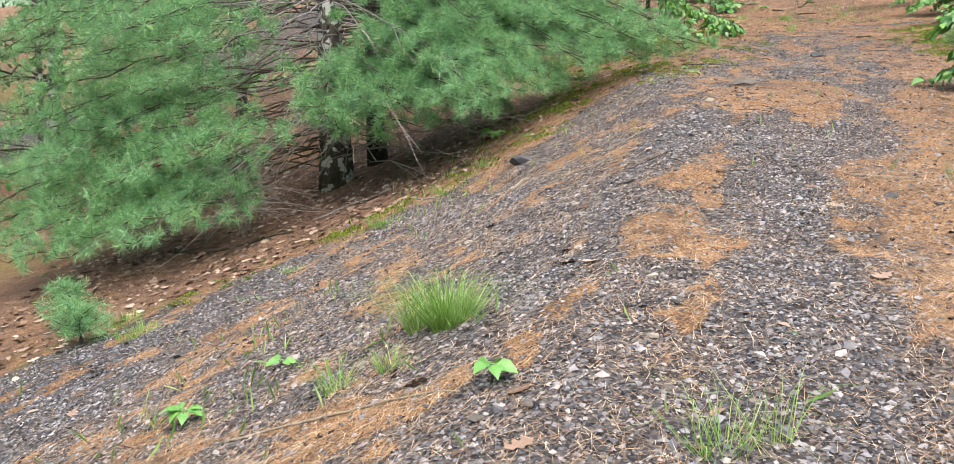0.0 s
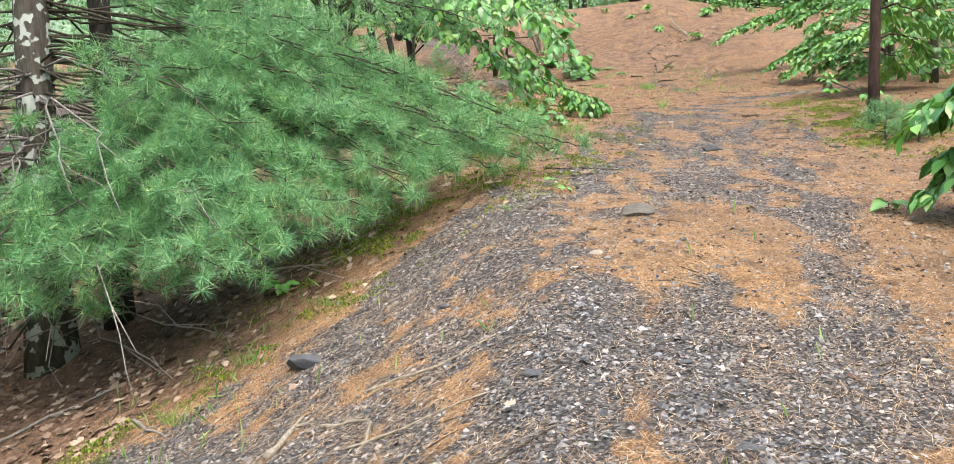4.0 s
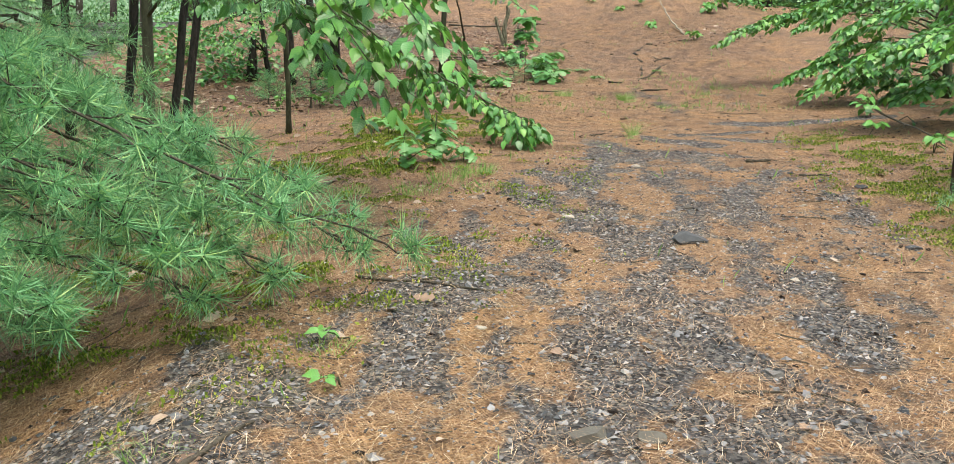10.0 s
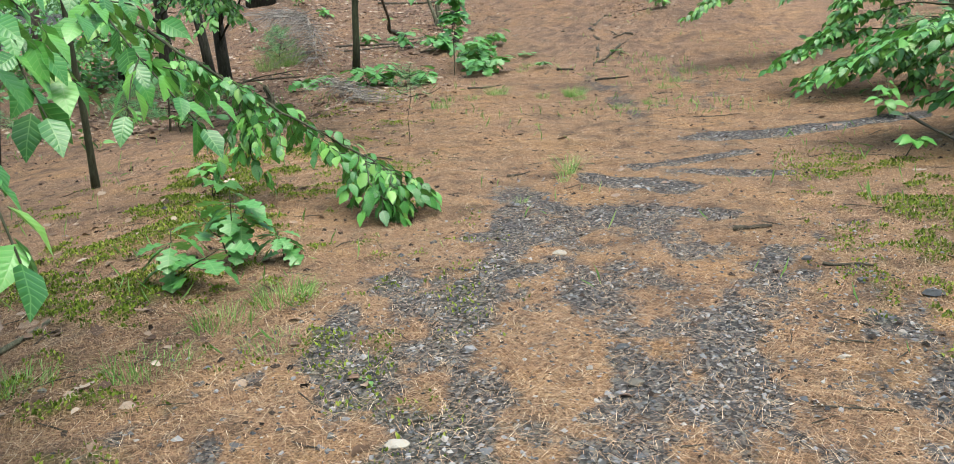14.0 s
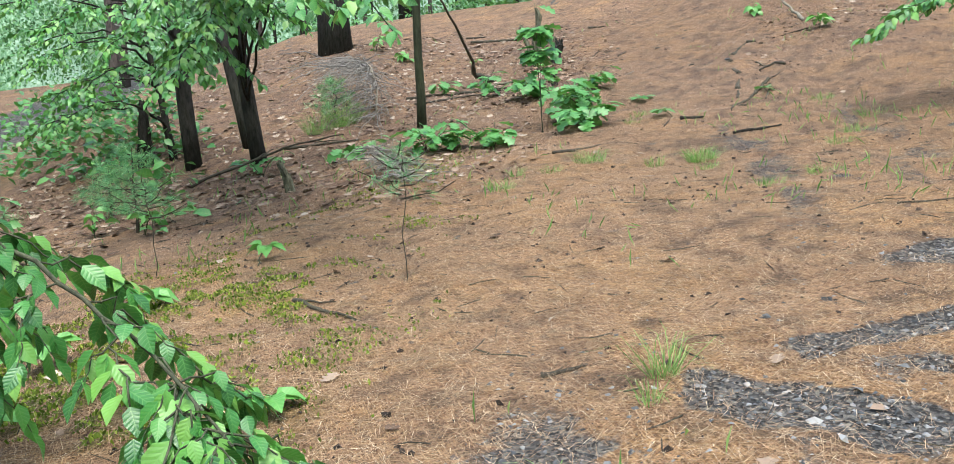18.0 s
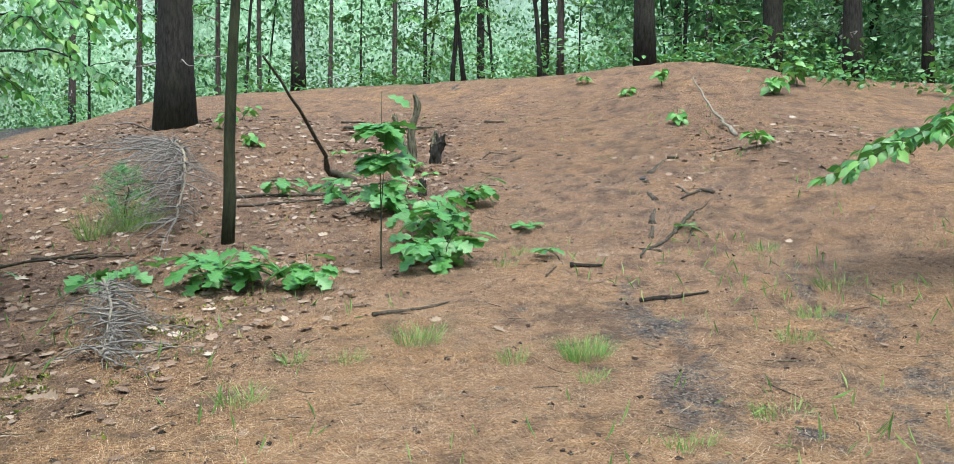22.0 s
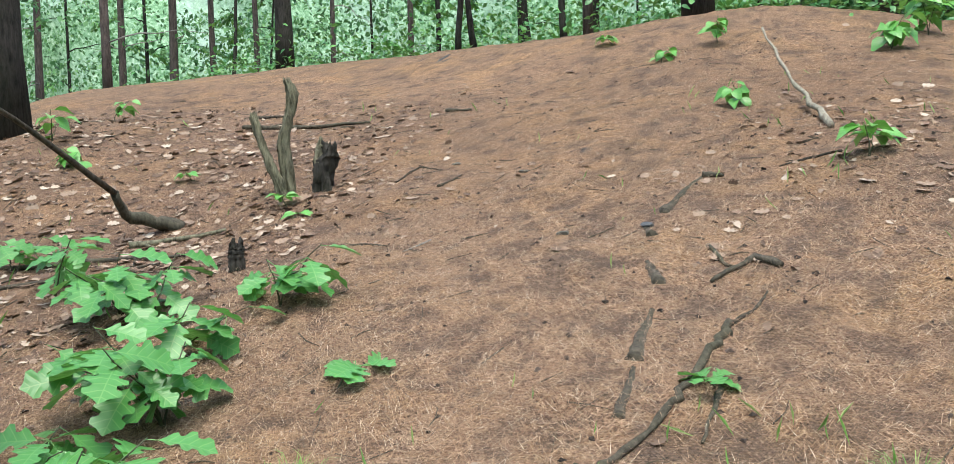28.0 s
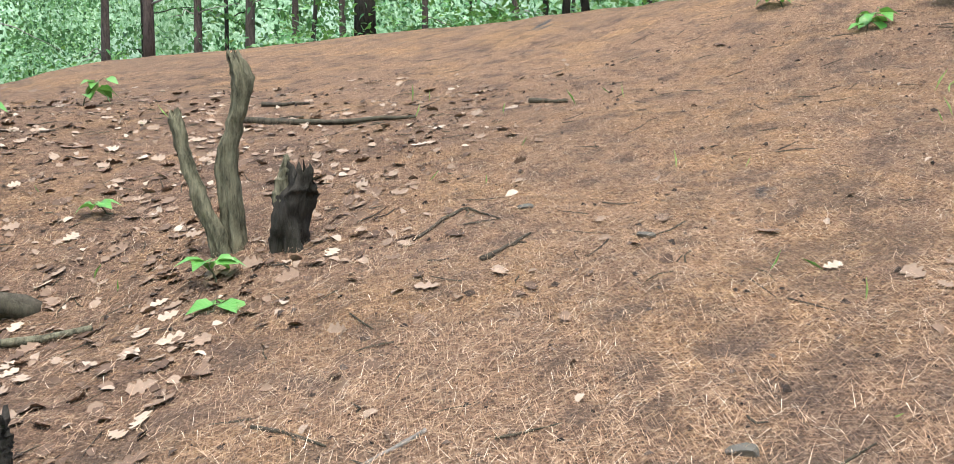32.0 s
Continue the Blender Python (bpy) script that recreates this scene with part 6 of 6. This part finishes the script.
MAPLES = [(-1.44, 18.83, 0.15, 10, 0.14), (-0.41, 28.4, 0.07, 5, 0.11), (-0.62, 28.75, 0.16, 6, 0.11), (-3.8, 30.2, 0.35, 12, 0.16), (-4.1, 31.6, 0.3, 9, 0.16), (-3.0, 29.6, 0.25, 10, 0.16), (-1.76, 29.4, 0.08, 6, 0.11), (3.43, 28.5, 0.2, 12, 0.16), (2.75, 30.6, 0.25, 10, 0.16),
          (4.3, 32.5, 0.4, 16, 0.2), (4.8, 33.2, 0.5, 18, 0.2), (2.0, 32.6, 0.25, 10, 0.16), (2.6, 33.0, 0.3, 10, 0.16), (1.4, 33.6, 0.2, 8, 0.15), (-2.3, 3.5, 0.12, 8, 0.09), (-0.72, 2.83, 0.10, 6, 0.08), (-2.1, 4.0, 0.09, 5, 0.07), (-2.43, 10.3, 0.14, 8, 0.17),
          (2.45, 9.9, 0.6, 26, 0.15), (2.7, 9.6, 0.75, 24, 0.15), (2.0, 9.98, 0.10, 5, 0.13), (-1.1, 19.5, 0.12, 8, 0.12), (-0.1, 17.4, 0.10, 7, 0.12), (-1.2, 17.3, 0.15, 12, 0.13), (-1.5, 17.9, 0.2, 12, 0.13), (-0.15, 10.9, 0.05, 4, 0.06), (-0.2, 11.3, 0.06, 6, 0.07),
          (-3.0, 21.3, 0.3, 12, 0.10), (-3.7, 21.6, 0.3, 12, 0.10), (0.45, 14.2, 0.03, 3, 0.06), (4.0, 16.6, 0.3, 12, 0.12), (3.8, 17.8, 0.2, 10, 0.12), (4.4, 19.6, 0.35, 14, 0.14)]
for x, y, t, n, s in MAPLES:
    seedling(x, y, t, int(n * 1.3), s, rng, "small broad-leaved seedling with bright green leaves", "seedling", (BEECH_V * np.array([1, 1.15, 1.6]), BEECH_F), M_BEECH, 0.4 if t > 0.2 else 0.2)


def grass_tuft(x, y, n, tall, wide, seed, label="tuft of fresh green grass on the trail"):
    g = np.random.default_rng(seed)
    ang, rad = g.uniform(0, 6.28, n), wide * np.sqrt(g.random(n)) * 0.34
    base = np.stack([rad * np.cos(ang), rad * np.sin(ang), np.full(n, -0.02)], 1)
    out = g.normal(0, 0.9, n) + ang
    lean = np.stack([np.cos(out), np.sin(out), np.zeros(n)], 1) * (0.15 + 1.6 * g.random(n) ** 1.1)[:, None]
    h = tall * (0.35 + 0.75 * g.random(n))
    mid = base + lean * (h * 0.38)[:, None] + np.array([0, 0, 1.0]) * (h * 0.62)[:, None]
    tip = base + lean * (h * 0.95)[:, None] + np.array([0, 0, 1.0]) * (h * (0.95 - 0.32 * np.linalg.norm(lean, axis=1)))[:, None]
    sd = np.stack([-np.sin(ang + 0.8), np.cos(ang + 0.8), np.zeros(n)], 1) * 0.0017
    v = np.stack([base - sd, base + sd, mid - sd * 0.8, mid + sd * 0.8, tip], 1).reshape(-1, 3)
    o = (np.arange(n) * 5)[:, None]
    geo = Geo().add(v, [o + np.array([[0, 1, 3, 2]]), o + np.array([[2, 3, 4]])])
    ob = part("grass_tuft", geo, M_GRASS, None, label)
    ob.location = (x, y, float(height(x, y)))
    return tagged(ob, "", "grass", "grass tufts")


for k, (x, y, n, h, w) in enumerate([(-1.12, 3.72, 420, 0.34, 0.22), (-1.3, 3.9, 160, 0.32, 0.2), (-1.25, 3.3, 50, 0.16, 0.1), (-1.45, 3.25, 45, 0.2, 0.14), (0.0, 2.4, 40, 0.26, 0.2), (0.15, 2.5, 20, 0.3, 0.1), (1.6, 22.7, 190, 0.2, 0.36), (1.65, 22.3, 60, 0.12, 0.2), (0.62, 22.85, 130, 0.2, 0.4),
                                     (1.2, 22.6, 50, 0.16, 0.2), (0.0, 22.4, 40, 0.14, 0.16), (0.3, 22.45, 40, 0.14, 0.2), (3.02, 23.6, 70, 0.16, 0.3), (2.8, 23.1, 60, 0.14, 0.3), (1.34, 17.7, 60, 0.24, 0.14), (1.3, 17.5, 25, 0.16, 0.1), (-0.1, 15.1, 120, 0.18, 0.4), (-0.3, 14.8, 90, 0.16, 0.4),
                                     (-0.46, 14.35, 120, 0.14, 0.5), (-0.9, 14.2, 80, 0.13, 0.4), (0.0, 14.6, 80, 0.1, 0.4), (-0.28, 11.2, 40, 0.1, 0.2), (0.0, 21.7, 60, 0.16, 0.3), (2.05, 21.4, 50, 0.14, 0.25), (2.5, 21.9, 60, 0.12, 0.4), (-1.85, 9.6, 120, 0.1, 0.5), (-2.2, 9.0, 100, 0.1, 0.5), (-2.9, 7.9, 140, 0.14, 0.5),
                                     (-2.5, 8.5, 110, 0.12, 0.4), (-3.4, 7.0, 60, 0.1, 0.3), (3.3, 24.3, 70, 0.16, 0.4), (3.0, 25.4, 60, 0.14, 0.3), (1.0, 17.0, 20, 0.1, 0.1), (-4.3, 6.1, 160, 0.16, 0.5), (-4.8, 6.6, 120, 0.14, 0.5), (-3.0, 26.2, 200, 0.5, 0.5), (-3.3, 26.0, 160, 0.4, 0.5), (-0.6, 10.35, 50, 0.08, 0.3), (1.0, 25.3, 40, 0.12, 0.25), (0.9, 24.9, 40, 0.1, 0.25)]):
    grass_tuft(x, y, int(n * 1.3), h, w, 500 + k)


def pine_seedling(x, y, tall, seed, whorls=16, bare=0.15):
    g = np.random.default_rng(seed)
    z = float(height(x, y))
    ob = thing("pine_seedling", "small bushy pine seedling with soft green needles", "seedling", (x, y, z), "pine seedlings")
    wood, tufts = Geo(), []
    tube(wood, bend((0, 0, -0.05), (0.02, 0, tall), 0, 6, 0.01, g), np.linspace(0.016 if bare < 0.3 else 0.003, 0.002, 6), 6, 0.1, g)
    for k in range(whorls):
        a, zz = k * 2.4, tall * (bare + (0.95 - bare) * k / whorls)
        ln = (tall - zz) * 0.7 + 0.1
        p, q = np.array([0, 0, zz]), np.array([ln * math.cos(a), ln * math.sin(a), zz + 0.08])
        tube(wood, bend(p, q, 0.02, 4, 0.005, g), [0.005, 0.004, 0.003, 0.002], 4, 0, g, False)
        for j in range(7 if whorls > 12 else 4):
            u = 0.3 + 0.7 * j / 6
            tufts.append((p * (1 - u) + q * u + g.normal(0, 0.015, 3), (q - p) / ln + g.normal(0, 0.4, 3) + [0, 0, 0.5]))
    part("stem", wood, M_DEAD_WOOD, ob)
    part("crown", brushes(tufts, g, 26 if bare < 0.3 else 9, 0.9 if bare < 0.3 else 0.75), M_PINE, ob)


for k, (x, y, t) in enumerate([(3.25, 13.7, 0.4), (3.45, 13.3, 0.35), (-3.2, 21.5, 0.75), (-0.02, 19.07, 0.72), (-1.82, 19.53, 0.62), (-4.2, 22.6, 0.5), (-5.4, 6.7, 0.4), (-4.9, 6.2, 0.3), (-3.2, 26.4, 0.6)]):
    pine_seedling(x, y, t, 600 + k, *((11, 0.6) if y < 20 and x < 0 and x > -2 else (16, 0.15)))


# ---- what lies on the ground past counting ----
def over_ground(n, x0, x1, y0, y1, want, rng):
    x, y = rng.uniform(x0, x1, n), rng.uniform(y0, y1, n)
    keep = rng.random(n) < want(x, y)
    return x[keep], y[keep]


def slope_basis(x, y, ang, tilt):
    """Frames that lie on the ground, turned by ang and tipped a little at random."""
    e = 0.05
    sx = (land(x + e, y) - land(x - e, y)) / (2 * e)
    sy = (land(x, y + e) - land(x, y - e)) / (2 * e)
    nrm = np.stack([-sx, -sy, np.ones_like(sx)], 1) + tilt
    ax = np.stack([np.cos(ang), np.sin(ang), sx * np.cos(ang) + sy * np.sin(ang)], 1)
    return basis(ax, nrm)


def chip_shape(rng):
    """A flat angular flake of slate, open below."""
    a = np.linspace(0, 6.28, 5, endpoint=False) + rng.normal(0, 0.32, 5)
    rr = rng.uniform(0.5, 1.0, 5)
    rim = np.stack([rr * np.cos(a), rr * np.sin(a) * 0.7, np.full(5, -0.18)], 1)
    return rim, rng


def slate_chips():
    rng = np.random.default_rng(81)
    geo = Geo()
    x, y = over_ground(560000, -5.2, 4.6, 0.8, 20.0, lambda a, b: np.clip(0.16 * step(18, 14, b) * step(-0.3, 0.3, a - np.interp(b, [0, 6, 8.8, 13, 18], [-5, -5, -2.2, -0.3, 0.6])) + 0.88 * gravel_at(a, b), 0, 1) * np.interp(b, [0, 6, 12, 20], [1, 0.9, 0.65, 0.5]), rng)
    size = 0.006 + 0.016 * rng.random(len(x)) ** 2.0
    size *= np.where(rng.random(len(x)) < 0.03, 1.8, 1.0)
    kinds = rng.integers(0, 8, len(x))
    z = height(x, y)
    for k in range(8):
        s = kinds == k
        rim, _ = chip_shape(rng)
        apex = np.append(rng.normal(0, 0.25, 2), 0.22)
        n = s.sum()
        rot = slope_basis(x[s], y[s], rng.uniform(0, 6.28, n), rng.normal(0, 0.4, (n, 3)))
        at = np.stack([x[s], y[s], z[s] + size[s] * 0.25], 1)
        scatter(geo, np.concatenate([rim, apex[None]]), [np.array([[i, (i + 1) % 5, 5] for i in range(5)])], at, rot, size[s])
    tagged(part("slate_chips", geo, M_CHIP, None, "dark grey slate gravel chips covering the trail", False), "", "gravel", "", "stuff")


def larger_chips():
    """The larger flakes on the trail, each a piece of the ground."""
    rng = np.random.default_rng(83)
    shapes = []
    for k in range(10):
        rim, _ = chip_shape(rng)
        top = rim * np.array([0.88, 0.88, -0.5]) + rng.normal(0, 0.05, (5, 3))
        geo = Geo().add(np.concatenate([rim, top]), [np.array([[i, (i + 1) % 5, 5 + (i + 1) % 5, 5 + i] for i in range(5)]), np.array([[5, 6, 7, 8, 9]])])
        me = geo.mesh("slate_flake", False)
        me.materials.append(M_FLAKE)
        shapes.append(me)
    x, y = over_ground(2600, -3.5, 3.4, 1.8, 17.0, lambda a, b: gravel_at(a, b) * 0.5 + 0.03, rng)
    x, y = x[:290], y[:290]
    rot = slope_basis(x, y, rng.uniform(0, 6.28, len(x)), rng.normal(0, 0.25, (len(x), 3)))
    z = height(x, y)
    for k in range(len(x)):
        ob = new("slate_flake", shapes[k % 10])
        s = 0.022 + 0.03 * rng.random() ** 2
        ob.parent = ground
        ob.matrix_basis = Matrix.LocRotScale((x[k], y[k], z[k] + 0.2 * s), Matrix(rot[k].tolist()).to_quaternion(), (s, s, s))


def fallen_needles():
    rng = np.random.default_rng(91)
    geo = Geo()

    def want(a, b):
        g = gravel_at(a, b)
        return np.clip((1 - 0.64 * g) * (1 - 0.75 * moss_at(a, b)) * (1 - 0.65 * litter_and_shade_at(a, b)), 0.05, 1) * np.interp(b, [0, 10, 20, 26, 31, 33], [0.85, 0.75, 0.75, 1.0, 0.9, 0.3]) * np.interp(np.abs(a - 0.5 - 0.04 * b), [0, 2.0, 3.5, 5], [1, 0.9, 0.5, 0.0]) * (1 - 0.85 * bare_at(a, b))
    x, y = over_ground(1700000, -4.6, 5.2, 0.8, 33, want, rng)
    n = len(x)
    ang = 6.28 * fbm(x * 2.6, y * 2.6, 7, 2) + rng.normal(0, 2.0, n)
    ln = 0.06 + 0.055 * rng.random(n)
    z = height(x, y) + 0.002 + 0.022 * rng.random(n) ** 2
    d = np.stack([np.cos(ang), np.sin(ang)], 1)
    x2, y2 = x + d[:, 0] * ln, y + d[:, 1] * ln
    z2 = z + (land(x2, y2) - land(x, y)) + rng.normal(0, 0.010, n)
    w = 0.0006 + 0.0006 * rng.random(n) ** 2
    p, q = np.stack([x, y, z], 1), np.stack([x2, y2, np.maximum(z2, z - 0.02)], 1)
    sd = np.stack([-d[:, 1] * w, d[:, 0] * w, np.zeros(n)], 1)
    geo.add(np.stack([p - sd, p + sd, q], 1).reshape(-1, 3), np.arange(3 * n).reshape(-1, 3))
    me = geo.mesh("fallen_needles", False)
    layer = me.attributes.new("golden", "FLOAT", "POINT")
    layer.data.foreach_set("value", np.repeat(golden_at(x, y), 3).astype(np.float32))
    tagged(part("fallen_needles", me, M_NEEDLE, None, "orange-brown fallen pine needles strewn over the ground", False), "", "pine needles", "", "stuff")


def dry_leaves():
    rng = np.random.default_rng(95)
    geo = Geo()
    x, y = over_ground(60000, -7.0, 6.0, 1.0, 34, lambda a, b: np.clip(1.0 * litter_and_shade_at(a, b) + 0.012, 0, 1), rng)
    n = len(x)
    rot = slope_basis(x, y, rng.uniform(0, 6.28, n), rng.normal(0, 0.35, (n, 3)))
    at = np.stack([x, y, height(x, y) + 0.008], 1)
    curl = OAK_V * np.array([1, 1, 1.0])
    curl[:, 2] = 0.28 * (curl[:, 0] - 0.5) ** 2 + 0.35 * curl[:, 1] ** 2
    curl[:, 0] -= 0.5
    oak = rng.random(n) < 0.4
    scatter(geo, curl, OAK_F, at[oak], rot[oak], 0.055 + 0.06 * rng.random(oak.sum()))
    plain = BEECH_V * np.array([1, 1.0, 1.4]) - np.array([0.5, 0, 0])
    scatter(geo, plain, BEECH_F, at[~oak], rot[~oak], 0.035 + 0.045 * rng.random((~oak).sum()))
    tagged(part("dry_leaves", geo, M_DRY_LEAF, None, "curled pale brown dead leaves littering the ground"), "", "leaf litter", "", "stuff")


def moss_and_sprouts():
    rng = np.random.default_rng(97)
    x, y = over_ground(1200000, -4.5, 4.2, 1.0, 25, lambda a, b: np.clip(moss_at(a, b) * 1.6 - 0.1, 0, 1), rng)
    n = len(x)
    geo = Geo()
    d = rng.normal(0, 0.6, (n, 3)) + np.array([0, 0, 1.0])
    scatter(geo, BLADE_V * np.array([1, 1.4, 1]), BLADE_F, np.stack([x, y, height(x, y) - 0.003], 1), basis(d, rng.normal(size=(n, 3))), 0.012 + 0.016 * rng.random(n))
    tagged(part("moss", geo, M_MOSS, None, "yellow-green moss cushions at the trail edges"), "", "moss", "", "stuff")
    geo = Geo()
    edge = lambda a, b: 0.5 * np.exp(-((a + 2.3) / 0.7) ** 2) * step(12, 9, b) + 0.35 * np.exp(-((a + 0.7) / 0.8) ** 2) * step(13, 14, b) * step(17, 15.5, b) + 0.12 * np.exp(-((a - 3.1) / 0.7) ** 2) * step(12, 13, b) + 0.16 * step(18, 20, b) * step(27, 25, b) + 0.03
    x, y = over_ground(26000, -5, 5, 1.0, 32, lambda a, b: edge(a, b) * (fbm(a * 1.1, b * 1.1, 37, 3) > 0.5), rng)
    n = len(x)
    d = rng.normal(0, 0.5, (n, 3)) + np.array([0, 0, 1.0])
    scatter(geo, BLADE_V * np.array([1, 0.18, 1]), BLADE_F, np.stack([x, y, height(x, y) - 0.005], 1), basis(d, rng.normal(size=(n, 3))), 0.06 + 0.09 * rng.random(n))
    tagged(part("grass_sprouts", geo, M_GRASS, None, "thin scattered sprouts of green grass"), "", "grass", "", "stuff")


def twiglets():
    """Small broken twigs and bark bits."""
    rng = np.random.default_rng(99)
    geo = Geo()
    x, y = over_ground(6500, -5, 5.5, 1.0, 34, lambda a, b: 0.35 + 0.65 * litter_and_shade_at(a, b), rng)
    n = len(x)
    ang, ln, r = rng.uniform(0, 6.28, n), rng.uniform(0.03, 0.2, n), rng.uniform(0.0012, 0.0034, n)
    s = np.array([0, 0.5, 1.0])
    px = x[:, None] + np.cos(ang)[:, None] * ln[:, None] * s + rng.normal(0, 0.006, (n, 3))
    py = y[:, None] + np.sin(ang)[:, None] * ln[:, None] * s + rng.normal(0, 0.006, (n, 3))
    pz = height(px, py) + 0.006
    p = np.stack([px, py, pz], -1)
    side = np.stack([-np.sin(ang), np.cos(ang), 0 * ang], 1) * r[:, None]
    up = np.array([0, 0, 1.0]) * r[:, None]
    ring = np.stack([side - up, 1.2 * up, -side - up], 1)
    v = p[:, :, None] + ring[:, None] * np.array([1, 0.9, 0.5])[None, :, None, None]
    f = np.array([[i * 3 + j, i * 3 + (j + 1) % 3, (i + 1) * 3 + (j + 1) % 3, (i + 1) * 3 + j] for i in range(2) for j in range(3)])
    geo.add(v.reshape(-1, 3), (f[None] + (np.arange(n) * 9)[:, None, None]).reshape(-1, 4))
    tagged(part("twiglets", geo, M_DEAD_WOOD, None, "small broken brown twigs scattered over the needles"), "", "twigs", "", "stuff")


def bark_bits():
    """Dark crumbs of bark, cone scales and rotten wood."""
    rng = np.random.default_rng(103)
    geo = Geo()
    x, y = over_ground(16000, -4.5, 5.0, 1.0, 33, lambda a, b: 0.25 + 0.5 * (fbm(a * 0.9, b * 0.9, 47, 3) > 0.52), rng)
    n = len(x)
    rim, _ = chip_shape(rng)
    rot = slope_basis(x, y, rng.uniform(0, 6.28, n), rng.normal(0, 0.6, (n, 3)))
    size = 0.008 + 0.02 * rng.random(n) ** 3
    scatter(geo, np.concatenate([rim, [[0.1, 0, 0.4]]]), [np.array([[i, (i + 1) % 5, 5] for i in range(5)])], np.stack([x, y, height(x, y) + 0.3 * size], 1), rot, size)
    tagged(part("bark_bits", geo, M_BITS, None, "dark crumbs of bark and cone scales", False), "", "bark bits", "", "stuff")


bark_bits()
larger_chips()
slate_chips()
fallen_needles()
dry_leaves()
moss_and_sprouts()
twiglets()
